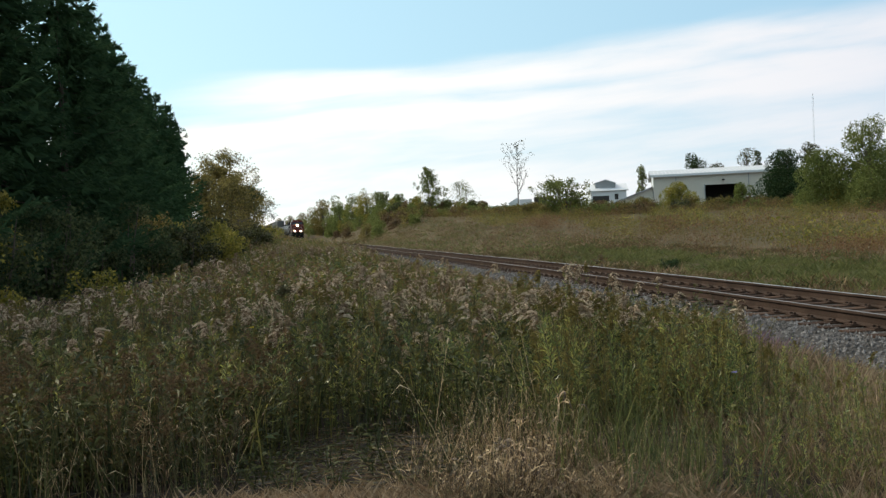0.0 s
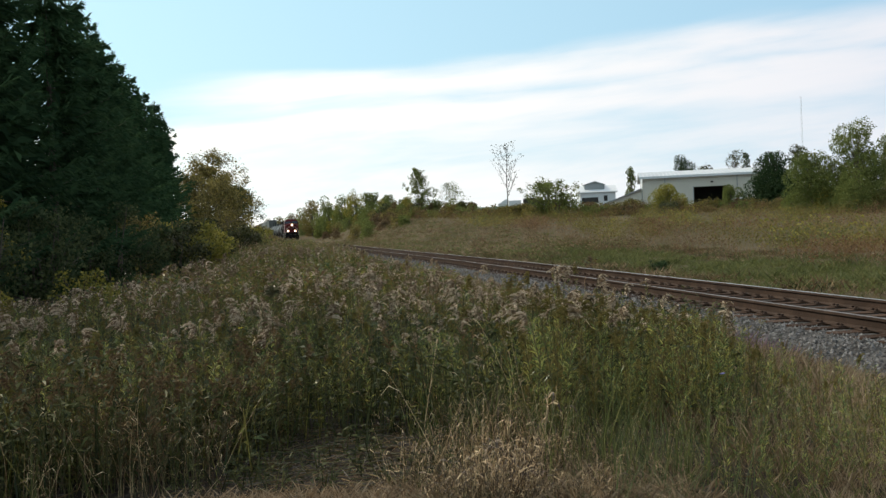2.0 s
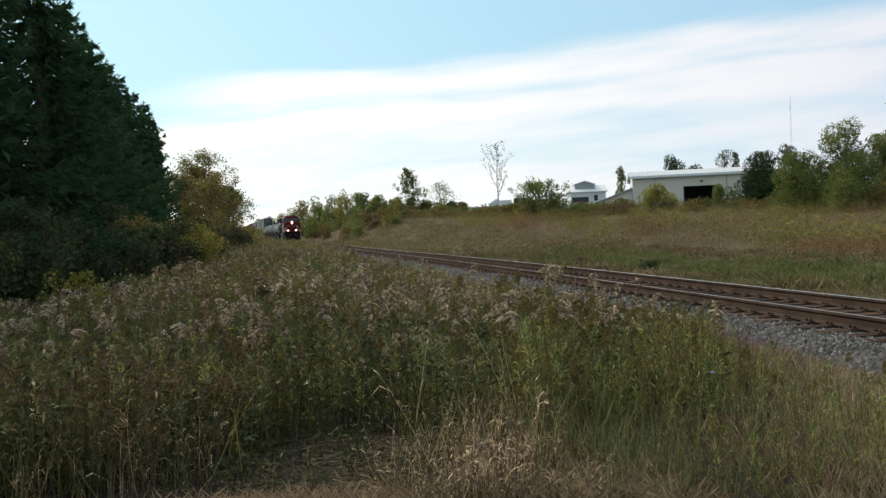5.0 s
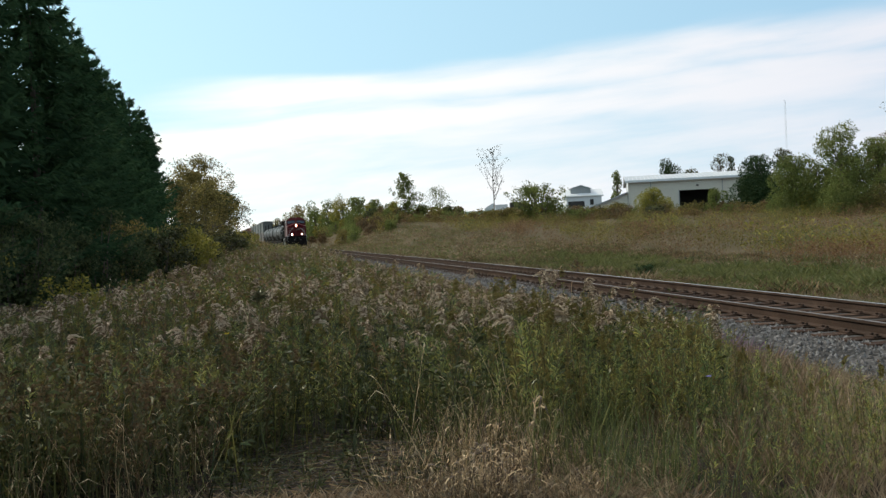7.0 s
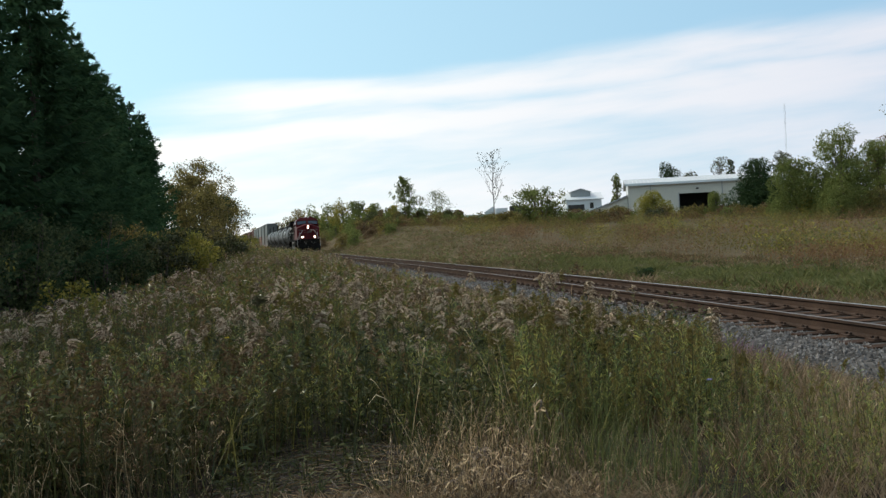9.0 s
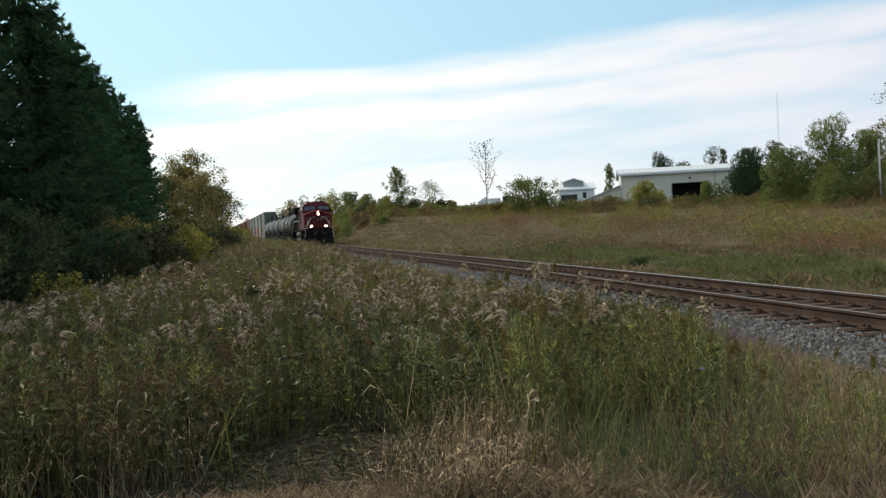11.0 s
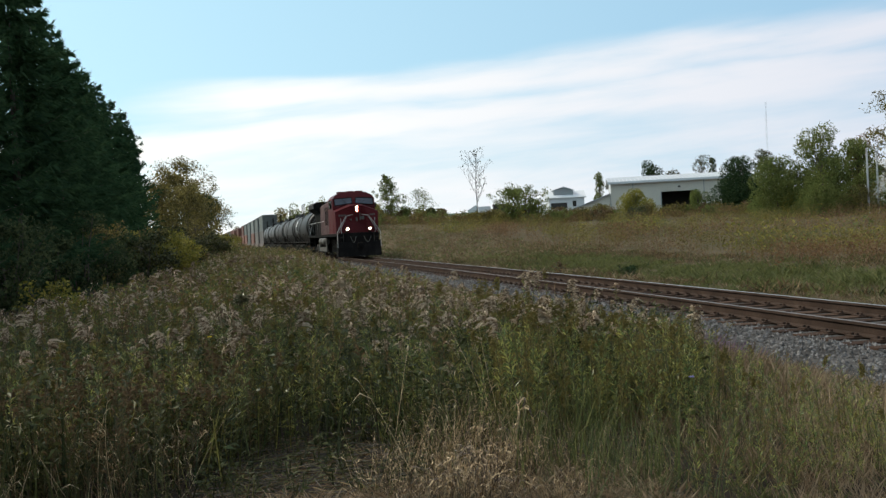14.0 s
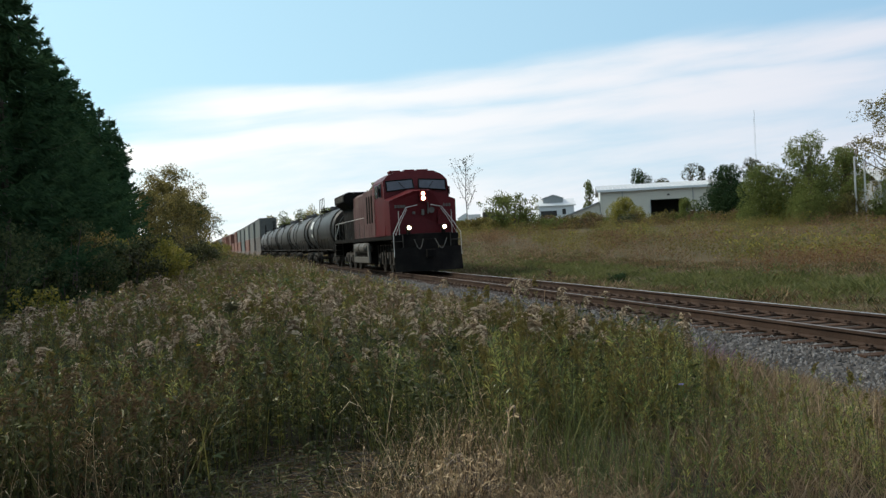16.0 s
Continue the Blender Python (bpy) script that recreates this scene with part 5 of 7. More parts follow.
    # beyond the track
    for name, x, y, h, spread, n, size, mat, low, kw, label in [
        ("poplar_tree", -9.9, 150, 8.0, 2.8, 5200, 0.17, "green", 0.14, dict(column=0.3, limbs=48, clump=0.05, trunk=0.012, wobble=0.004, cone=True), "slender young poplar with grey-green leaves on the bank"),
        ("small_tree", -4.2, 150, 5.6, 2.2, 1600, 0.15, "green", 0.1, dict(column=0.5, limbs=18, stems=3, trunk=0.012), "small thin-leaved tree on the bank"),
        ("bare_tree", 3.2, 120, 9.4, 1.5, 260, 0.17, "shrub", 0.3, dict(column=1.3, limbs=24, clump=0.03, trunk=0.009, wobble=0.006), "tall nearly bare sapling with a few last leaves"),
        ("bush_clump", 8.6, 112, 4.8, 3.4, 8000, 0.15, "green", 0.0, dict(stems=6, limbs=30, clump=0.13), "olive-green bushes on the bank"),
        ("bush_clump", 9.6, 114, 2.8, 3.8, 6000, 0.16, "green", 0.0, dict(dense=1, lumps=20), "low olive-green bushes on the bank"),
        ("bush_clump", 4.6, 118, 1.6, 2.4, 5000, 0.16, "autumn", 0.0, dict(dense=1, lumps=16), "brownish bushes on the bank"),
        ("yellow_bush", 23.2, 121, 3.6, 3.1, 8000, 0.16, "yellow", 0.0, dict(dense=1, lumps=20), "yellow-green bush before the metal building"),
        ("yellow_bush", 18.8, 121, 2.3, 2.4, 5000, 0.15, "autumn", 0.0, dict(dense=1, lumps=14), "brown bush before the metal building"),
        ("bush", 31.0, 121, 3.2, 2.2, 6000, 0.14, "green", 0.0, dict(dense=1, lumps=16), "grey-green bush before the metal building"),
        ("round_tree", 36.0, 119, 6.9, 3.9, 24000, 0.23, "darkgreen", 0.0, dict(dense=1, lumps=60, lump=0.4, ragged=0.05, taper=0.5), "dense dark green round-topped tree beside the metal building"),
        ("broad_tree", 38.5, 100, 9.6, 5.2, 18000, 0.20, "green", 0.0, dict(dense=1, lumps=46, lump=0.24, ragged=0.25), "large loose green tree at the field edge"),
        ("broad_tree", 37.4, 104, 6.0, 4.4, 15000, 0.20, "green", 0.0, dict(dense=1, lumps=34, lump=0.26, ragged=0.2), "spreading green bushes at the field edge"),
        ("broad_tree", 44.0, 104, 8.0, 4.6, 14000, 0.20, "green", 0.0, dict(dense=1, lumps=38, lump=0.24, ragged=0.25), "green tree with thinning leaves at the field edge"),
        ("broad_tree", 34.4, 102, 6.6, 4.3, 16000, 0.20, "green", 0.0, dict(dense=1, lumps=30, lump=0.28, ragged=0.2), "green bushes beside the dark round tree"),
        ("broad_tree", 41.2, 107, 6.8, 4.4, 12000, 0.20, "darkgreen", 0.0, dict(dense=1, lumps=32, lump=0.28, ragged=0.2), "dark green bushes behind the field edge"),
        ("red_tree", 50.6, 119, 9.6, 3.2, 7000, 0.17, "red", 0.05, dict(dense=1, lumps=26, lump=0.3), "tree with red-brown autumn leaves"),
        ("edge_bush", 37.0, 97, 3.4, 3.0, 7000, 0.15, "green", 0.0, dict(dense=1, lumps=20), "low green bushes along the field edge"),
        ("edge_bush", 41.5, 97, 3.0, 3.0, 6500, 0.15, "autumn", 0.0, dict(dense=1, lumps=20), "brownish bushes along the field edge"),
        ("edge_bush", 47.6, 101, 4.2, 3.4, 8500, 0.15, "green", 0.0, dict(dense=1, lumps=20), "low green bushes along the field edge"),
        ("edge_bush", 35.5, 101, 2.6, 2.4, 5000, 0.15, "yellow", 0.0, dict(dense=1, lumps=16), "yellow-green bushes along the field edge"),
        ("tall_tree", 53.0, 113, 14.5, 4.5, 9000, 0.18, "autumn", 0.15, dict(limbs=30, clump=0.07), "tall tree with thinning yellow-brown leaves"),
        ("edge_bush", 13.2, 116, 1.7, 2.4, 4000, 0.14, "rust_leaf", 0.0, dict(dense=1, lumps=14), "dark russet bushes before the sheds"),
        ("far_tree", 42.4, 205, 12.0, 5.4, 7000, 0.32, "darkgreen", 0.1, dict(dense=1, lumps=26), "dark tree behind the metal building"),
        ("far_tree", 27.5, 178, 8.4, 1.7, 2600, 0.2, "green", 0.25, dict(dense=1, lumps=16, lump=0.4), "tree behind the white sheds"),
        ("far_tree", 44.0, 190, 9.8, 3.4, 3200, 0.3, "shrub", 0.1, dict(dense=1, lumps=18), "dark tree behind the metal building"),
        ("far_tree", 49.6, 190, 11.2, 5.0, 4200, 0.3, "shrub", 0.1, dict(dense=1, lumps=26), "dark tree behind the metal building"),
        ("far_tree", 52.4, 192, 11.6, 2.4, 3200, 0.28, "darkgreen", 0.1, dict(dense=1, lumps=18, taper=0.9), "dark conifer behind the metal building"),
        ("far_tree", 62.0, 190, 11.6, 4.6, 7000, 0.32, "shrub", 0.1, dict(dense=1, lumps=26), "trees behind the field"),
    ]:
        if "dense" in kw:
            kw = dict(kw)
            kw.pop("dense")
            T(name, lump_tree(int(abs(x) * 37 + y), h, spread, n * 5 // 4 if x > 33 else n, size * (0.8 if x > 33 else 1.0), low, **kw), M[mat], x, y, label, "tree" if "tree" in name else "bush", rng.uniform(0, 360))
            continue
        T(name, tree_meshes(int(abs(x) * 37 + y), h, spread, int(n * (0.75 if n > 5000 else 1)), size * (1.15 if n > 5000 else 1), low, **{"limbs": 18, **kw}), M[mat], x, y, label, "tree" if "tree" in name else "bush", rng.uniform(0, 360))
    # low bushes at the foot of the thicket and along the crest
    for n in range(18):
        x = -20.5 + n * 1.15 + rng.uniform(-0.5, 0.5)
        y = 176 - n * 2.2 + rng.uniform(-5, 3)
        h = rng.uniform(1.8, 3.2)
        mat = ("green", "autumn", "green", "shrub", "green", "rust_leaf")[n % 6]
        T("crest_bush", lump_tree(400 + n, h, h * 0.75, 1500, 0.22, 0.0, 14, 0.32, 0.3), M[mat], x, y, {"autumn": "brownish bush along the crest of the bank", "rust_leaf": "russet bush along the crest of the bank", "green": "olive-green bush along the crest of the bank"}.get(mat, "dark green bush along the crest of the bank"), "bush", rng.uniform(0, 360))
    for n in range(26):
        x, y, a = on_line(128 + n * 4.2 + rng.uniform(-2, 2), rng.uniform(6.0, 13.0))
        h = rng.uniform(1.3, 2.6)
        mat = ("green", "autumn", "green", "rust_leaf", "olive")[n % 5]
        T("bank_bush", lump_tree(440 + n, h, h * 0.9, 1100, 0.2, 0.0, 12, 0.34, 0.3), M[mat], float(x), float(y), {"autumn": "brownish bush on the bank beside the track", "rust_leaf": "russet bush on the bank beside the track"}.get(mat, "olive-green bush on the bank beside the track"), "bush", rng.uniform(0, 360))
    # a thicket where the line bends away
    for n in range(12):
        x = -36.5 + n * 2.1 + rng.uniform(-0.6, 0.6)
        y = 222 - n * 4 + rng.uniform(-4, 4)
        h = [5.0, 7.4, 6.2, 8.6, 7.0, 8.4, 6.4, 6.6, 5.0, 5.2, 4.2, 4.4][n]
        T("thicket_tree", lump_tree(300 + n, h * 0.95, h * 0.42, 3800, 0.26, 0.0, 26, 0.28, 0.3), M[("green", "green", "yellow")[n % 3]], x, y, "olive-green tree in a thicket beyond the track", "tree", rng.uniform(0, 360))


def verge_details():
    """Purple-tinged weeds at the ballast's edge and one dark seed head in the stand."""
    rng = np.random.default_rng(23)
    mauve = material("mauve_weed", [(0.10, 0.062, 0.085), (0.17, 0.105, 0.14), (0.25, 0.17, 0.21)], 0.8, scale=2.0, island=0.6, through_light=0.3)
    kinds = [fine_tuft(rng, 26, 0.4, 0.004, 0.1, 0, 0.6) for _ in range(3)]
    n = 46
    scatter("mauve_weeds", kinds, [mauve], rng.normal(2.95, 0.28, n), rng.normal(12.4, 1.0, n), rng.uniform(0.5, 1.0, n), rng, "low mauve weeds at the edge of the ballast", "weeds", 0.1)
    base = tagged(new("dark_seed_head"), "dark brown dried seed head on a bare stalk", "seed head")
    x, y = -2.46, 11.0
    base.matrix_basis = pose(x, y, float(height(np.array([x]), np.array([y]))[0]))
    g = Leafage()
    g.tube([(0, 0, 0), (0.02, 0.0, 0.5), (0.0, 0.01, 0.98)], [0.007, 0.006, 0.004], 0, 5)
    v, f, m = g.arrays()
    mesh_object("stalk", v, f, M["stalk"], base)
    g = Leafage()
    way = rng.normal(size=(190, 3)) * np.array([1, 1, 0.55]) + np.array([0, 0, 0.35])
    g.slivers(leaves_at(np.tile([0.0, 0.01, 0.98], (190, 1)) + rng.normal(0, 0.015, (190, 3)), way, rng.uniform(0.05, 0.13, 190), 0.006, rng, 0.1), 0)
    v, f, m = g.arrays()
    mesh_object("head", v, f, M["stalk"], base)["label"] = "dark brown bristly head"


def line_trees():
    """Trees that close the view where the track runs out of sight."""
    rng = random.Random(21)
    kinds = [lump_tree(520 + k, 9.0, 3.9, 3600, 0.3, 0.0, 26, 0.3, 0.3) for k in range(3)]
    shares = [[] for _ in kinds]
    for n, (s, lat, h) in enumerate([(244, 9.5, 9.6), (256, 7.4, 9.8), (268, 8.4, 9.6), (283, 6.6, 9.0), (300, 7.2, 8.8), (322, 6.2, 8.2), (348, 6.4, 8.0), (380, 6.2, 8.0), (420, 6.5, 9.0), (470, 7.0, 9.5), (520, -7.0, 10.5), (560, 7.0, 10.5), (600, -8, 11)]):
        x, y, a = on_line(s, lat)
        mat = ("green", "olive", "autumn")[n % 3]
        plant_tree("line_tree", kinds[n % 3], M[mat], float(x), float(y), "hazy olive and brown tree beside the distant track", "tree", rng.uniform(0, 360), h / 9.0, "", shares[n % 3])


weeds_near()
verge_details()
line_trees()
flower("yellow_flower", -2.15, 8.3, 0.84, M["petal"], "small yellow flower among the goldenrod", 20)
flower("violet_flower", 1.55, 6.4, 0.5, M["violet"], "small pale violet aster in the green weeds", 70)
weeds_far()
red_band()
field_brush()
build_spruces()
build_trees()


# ---- the train: x across, y back from the leading end, z above the rail ----
def prism(bm, poly, lo, hi, axis="y"):
    """A polygon drawn out along an axis: y takes (x, z), x takes (y, z), z takes (x, y)."""
    def put(p, a):
        return {"y": (p[0], a, p[1]), "x": (a, p[0], p[1]), "z": (p[0], p[1], a)}[axis]
    one = [bm.verts.new(put(p, lo)) for p in poly]
    two = [bm.verts.new(put(p, hi)) for p in poly]
    bm.faces.new(one)
    bm.faces.new(list(reversed(two)))
    for i in range(len(poly)):
        j = (i + 1) % len(poly)
        bm.faces.new([one[i], two[i], two[j], one[j]])


def rod(bm, a, b, r=0.02, sides=6):
    a, b = Vector(a), Vector(b)
    d = b - a
    m = Matrix.Translation((a + b) / 2) @ d.to_track_quat("Z", "Y").to_matrix().to_4x4()
    bmesh.ops.create_cone(bm, cap_ends=True, segments=sides, radius1=r, radius2=r, depth=d.length, matrix=m)


def rods(bm, pts, r=0.02, sides=6):
    for a, b in zip(pts, pts[1:]):
        rod(bm, a, b, r, sides)


def drum(bm, centre, axis, r, length, sides=20, r2=None):
    q = Vector(axis).to_track_quat("Z", "Y").to_matrix().to_4x4()
    bmesh.ops.create_cone(bm, cap_ends=True, segments=sides, radius1=r, radius2=r if r2 is None else r2, depth=length, matrix=Matrix.Translation(centre) @ q)


def round_off(bm, w=0.03, segments=2):
    es = [e for e in bm.edges if len(e.link_faces) == 2 and e.calc_face_angle(0) > 0.5]
    bmesh.ops.bevel(bm, geom=es, offset=w, segments=segments, affect="EDGES", profile=0.5)


red_paint = material("red_paint", [(0.05, 0.004, 0.006), (0.077, 0.0065, 0.009), (0.105, 0.013, 0.014)], 0.42, scale=0.6, fine=14, spec=0.16, worn=((0.11, 0.035, 0.033), 1.4, 0.68))
dusty_red = material("dusty_red_paint", [(0.056, 0.026, 0.026), (0.085, 0.046, 0.045), (0.13, 0.088, 0.083)], 0.7, scale=0.5, fine=12, spec=0.2, worn=((0.10, 0.065, 0.058), 1.0, 0.56))
black_steel = material("black_steel", [(0.004, 0.004, 0.004), (0.009, 0.0083, 0.0078), (0.022, 0.0195, 0.017)], 0.85, scale=1.5, bump=0.2, spec=0.06)
grime = material("grimy_grey_steel", [(0.022, 0.020, 0.018), (0.045, 0.041, 0.037), (0.09, 0.08, 0.072)], 0.8, scale=1.8, bump=0.3, spec=0.2)
pale_steel = material("pale_grey_steel", [(0.055, 0.052, 0.048), (0.12, 0.115, 0.105)], 0.65, scale=2.0)
rail_white = material("white_handrail", [(0.36, 0.35, 0.335), (0.5, 0.49, 0.47)], 0.5, scale=3.0)
cab_glass = material("cab_glass", [(0.028, 0.040, 0.058), (0.045, 0.062, 0.085)], 0.08, spec=0.5)
lamp_glow = glow("lamp_glow", (1.0, 0.66, 0.34), 150.0)
tank_paint = material("tank_paint", [(0.028, 0.030, 0.032), (0.047, 0.049, 0.052), (0.08, 0.082, 0.085)], 0.52, scale=0.9, fine=9, obj=0.3, spec=0.26, worn=((0.13, 0.12, 0.11), 0.8, 0.63))
white_mark = material("white_mark", [(0.55, 0.55, 0.54), (0.7, 0.7, 0.69)], 0.6)
container_paints = {
    "grey": material("grey_container_paint", [(0.075, 0.082, 0.078), (0.11, 0.118, 0.112), (0.15, 0.157, 0.148)], 0.6, scale=0.5, fine=8, obj=0.4, worn=((0.14, 0.12, 0.10), 0.9, 0.64)),
    "brown": material("grey_brown_container_paint", [(0.075, 0.065, 0.058), (0.105, 0.092, 0.084), (0.14, 0.122, 0.11)], 0.65, scale=0.5, fine=8, obj=0.4, worn=((0.12, 0.08, 0.06), 0.9, 0.6)),
    "rust": material("rust_red_container_paint", [(0.10, 0.04, 0.028), (0.15, 0.06, 0.042), (0.20, 0.09, 0.065)], 0.65, scale=0.5, fine=8, obj=0.5, worn=((0.12, 0.07, 0.05), 0.9, 0.62)),
    "orange": material("orange_container_paint", [(0.12, 0.05, 0.035), (0.165, 0.075, 0.055)], 0.6, scale=0.5, fine=8, obj=0.3),
}
well_steel = material("well_car_steel", [(0.10, 0.07, 0.055), (0.17, 0.12, 0.10)], 0.7, scale=0.8, obj=0.3)
SPINNING = []


def wheelset(parent, y, r=0.51):
    bm = bmesh.new()
    drum(bm, (0, 0, 0), (1, 0, 0), 0.09, 2.1, 10)
    for sx in (-1, 1):
        drum(bm, (sx * 0.775, 0, 0), (1, 0, 0), r, 0.13, 24)
        drum(bm, (sx * 0.70, 0, 0), (1, 0, 0), r + 0.03, 0.03, 24)
        drum(bm, (sx * 0.85, 0, 0), (1, 0, 0), 0.17, 0.06, 12)
        for k in range(4):
            a = k * math.pi / 2
            drum(bm, (sx * 0.845, 0.32 * math.cos(a), 0.32 * math.sin(a)), (1, 0, 0), 0.05, 0.02, 8)
    ob = part("wheelset", bm, grime, parent, "steel wheels on an axle")
    ob.matrix_basis = pose(0, y, r)
    SPINNING.append((ob, y, r))
    return ob


def bogie(parent, ys, r=0.51):
    """A truck's two side frames with springs and journal boxes, and its wheels."""
    for sx in (-1, 1):
        bm = bmesh.new()
        y0, y1 = ys[0] - 0.45, ys[-1] + 0.45
        top = r + 0.42
        poly = [(y0, r + 0.02), (y0, r + 0.25), (y0 + 0.4, top), (y1 - 0.4, top), (y1, r + 0.25), (y1, r + 0.02)]
        for a, b in reversed(list(zip(ys, ys[1:]))):
            poly += [(b - 0.38, r + 0.02), ((a + b) / 2 + 0.3, r - 0.22), ((a + b) / 2 - 0.3, r - 0.22), (a + 0.38, r + 0.02)]
        prism(bm, poly, sx * 0.98 - 0.07, sx * 0.98 + 0.07, "x")
        for y in ys:
            box(bm, sx * 1.06 - 0.1, sx * 1.06 + 0.1, y - 0.16, y + 0.16, r - 0.15, r + 0.16, 0.03)
        for a, b in zip(ys, ys[1:]):
            for k in (-0.16, 0, 0.16):
                drum(bm, (sx * 1.08, (a + b) / 2 + k, r + 0.08), (0, 0, 1), 0.07, 0.42, 8)
        part("side_frame", bm, grime, parent, "grimy cast truck side frame")
    for y in ys:
        wheelset(parent, y, r)


def coupler(parent, y, way, mat=None):
    bm = bmesh.new()
    box(bm, -0.1, 0.1, min(y, y - way * 0.7), max(y, y - way * 0.7), 0.78, 0.98, 0.02)
    box(bm, -0.2, 0.12, y - 0.12, y + 0.14, 0.7, 1.05, 0.04)
    box(bm, 0.06, 0.2, y + way * 0.02 - 0.08, y + way * 0.02 + 0.1, 0.72, 1.03, 0.03)
    part("coupler", bm, mat or grime, parent, "steel knuckle coupler")


def build_locomotive():
    loco = tagged(new("locomotive"), "red diesel freight locomotive with black plow and lit headlights", "locomotive")
    # underframe and walkway
    bm = bmesh.new()
    box(bm, -1.5, 1.5, 0.75, 21.0, 1.52, 1.72, 0.02)
    box(bm, -0.5, 0.5, 0.5, 21.2, 0.95, 1.5, 0.02)
    box(bm, -1.42, 1.42, 0.55, 0.8, 1.15, 1.72, 0.02)
    box(bm, -1.5, 1.5, 20.9, 21.2, 0.7, 1.72, 0.02)
    part("underframe", bm, black_steel, loco, "black steel underframe and walkway")
    # plow: two raked blades that meet in a blunt nose
    bm = bmesh.new()
    for sx in (-1, 1):
        a = [(0.0, -0.12), (sx * 0.55, -0.08), (sx * 1.5, 0.18)]
        top = [bm.verts.new((x, y + 0.2, 1.15 if abs(x) > 0.3 else 0.98)) for x, y in a]
        low = [bm.verts.new((x, y, 0.12)) for x, y in a]
        bt = [bm.verts.new((x, y + 0.26, 1.15 if abs(x) > 0.3 else 0.98)) for x, y in a]
        bl = [bm.verts.new((x, y + 0.06, 0.12)) for x, y in a]
        for i in range(2):
            for q in ([top[i], top[i + 1], low[i + 1], low[i]], [bt[i], bl[i], bl[i + 1], bt[i + 1]], [top[i], bt[i], bt[i + 1], top[i + 1]], [low[i], low[i + 1], bl[i + 1], bl[i]]):
                bm.faces.new(q if sx > 0 else list(reversed(q)))
        bm.faces.new([top[2], bt[2], bl[2], low[2]])
    part("plow", bm, black_steel, loco, "black snow plow pilot")
    coupler(loco, -0.25, -1, black_steel)
    coupler(loco, 21.5, 1)
    # air hoses
    for x0, x1 in ((-0.62, -0.22), (0.3, 0.82)):
        bm = bmesh.new()
        pts = [(x0 + (x1 - x0) * u, 0.2 - 0.1 * math.sin(math.pi * u), 1.5 - 0.42 * math.sin(math.pi * u)) for u in [k / 8 for k in range(9)]]
        rods(bm, pts, 0.02, 6)
        part("air_hose", bm, pale_steel, loco, "looped dusty air hose")
    # nose: gabled top, chamfered corners
    bm = bmesh.new()
    face = [(-1.48, 1.72), (1.48, 1.72), (1.5, 3.22), (0.42, 3.62), (-0.42, 3.62), (-1.5, 3.22)]
    back = [(-1.5, 1.72), (1.5, 1.72), (1.52, 3.34), (0.42, 3.78), (-0.42, 3.78), (-1.52, 3.34)]
    f0 = [bm.verts.new((x * 1.0, 0.9 + 0.14 * (abs(x) > 1), z)) for x, z in face]
    f1 = [bm.verts.new((x, 2.3, z)) for x, z in back]
    bm.faces.new(f0)
    bm.faces.new(list(reversed(f1)))
    for i in range(6):
        j = (i + 1) % 6
        bm.faces.new([f0[i], f1[i], f1[j], f0[j]])
    round_off(bm, 0.05)
    part("nose", bm, red_paint, loco, "red short hood with a gabled top")
    bm = bmesh.new()
    box(bm, -1.18, 1.18, 0.66, 0.95, 1.52, 1.75, 0.03)
    part("anticlimber", bm, black_steel, loco, "black anticlimber ledge")
    bm = bmesh.new()
    box(bm, 0.62, 1.18, 0.86, 0.93, 2.1, 2.75, 0.02)
    rods(bm, [(0.72, 0.85, 2.3), (0.72, 0.85, 2.55)], 0.015)
    part("nose_door", bm, red_paint, loco)
    # number bars and emblem
    for sx in (-1, 1):
        for k in range(4):
            bm = bmesh.new()
            x = sx * 1.02 - 0.2 + k * 0.13
            box(bm, x - 0.045, x + 0.045, 0.965, 1.02, 2.9, 3.03)
            part("number_bar", bm, pale_steel, loco)
    bm = bmesh.new()
    drum(bm, (0.36, 0.88, 2.76), (0, 1, 0), 0.13, 0.05, 14)
    part("brake_wheel", bm, pale_steel, loco, "grey brake wheel on the nose")
    for a, b, z0, z1 in ((-0.5, -0.38, 2.6, 2.72), (-0.1, 0.02, 2.55, 2.8), (0.17, 0.23, 2.6, 3.1)):
        bm = bmesh.new()
        box(bm, a, b, 0.84, 0.93, z0, z1, 0.02)
        part("nose_bracket", bm, pale_steel, loco)
    bm = bmesh.new()
    box(bm, -0.75, 0.75, 0.62, 0.67, 1.6, 1.66, 0.01)
    part("step_edge", bm, grime, loco, "worn anticlimber edge")
    # headlight pair in its housing
    bm = bmesh.new()
    box(bm, -0.17, 0.17, 0.8, 1.15, 3.12, 3.68, 0.03)
    housing = part("headlight", bm, red_paint, loco, "twin headlight housing")
    for z in (3.28, 3.49):
        bm = bmesh.new()
        drum(bm, (0, 0.79, z), (0, 1, 0), 0.07, 0.03, 20)
        part("headlight_lamp", bm, lamp_glow, housing, "lit headlight lamp")
    for sx in (-1, 1):
        bm = bmesh.new()
        drum(bm, (sx * 0.785, 0.46, 2.0), (0, 1, 0), 0.13, 0.22, 18)
        box(bm, sx * 0.785 - 0.05, sx * 0.785 + 0.05, 0.42, 0.8, 1.72, 1.92)
        dl = part("ditch_light", bm, black_steel, loco, "ditch light can")
        bm = bmesh.new()
        drum(bm, (sx * 0.785, 0.34, 2.0), (0, 1, 0), 0.068, 0.03, 20)
        part("ditch_lamp", bm, lamp_glow, dl, "lit ditch light lamp")
    # cab with its faceted roof
    bm = bmesh.new()
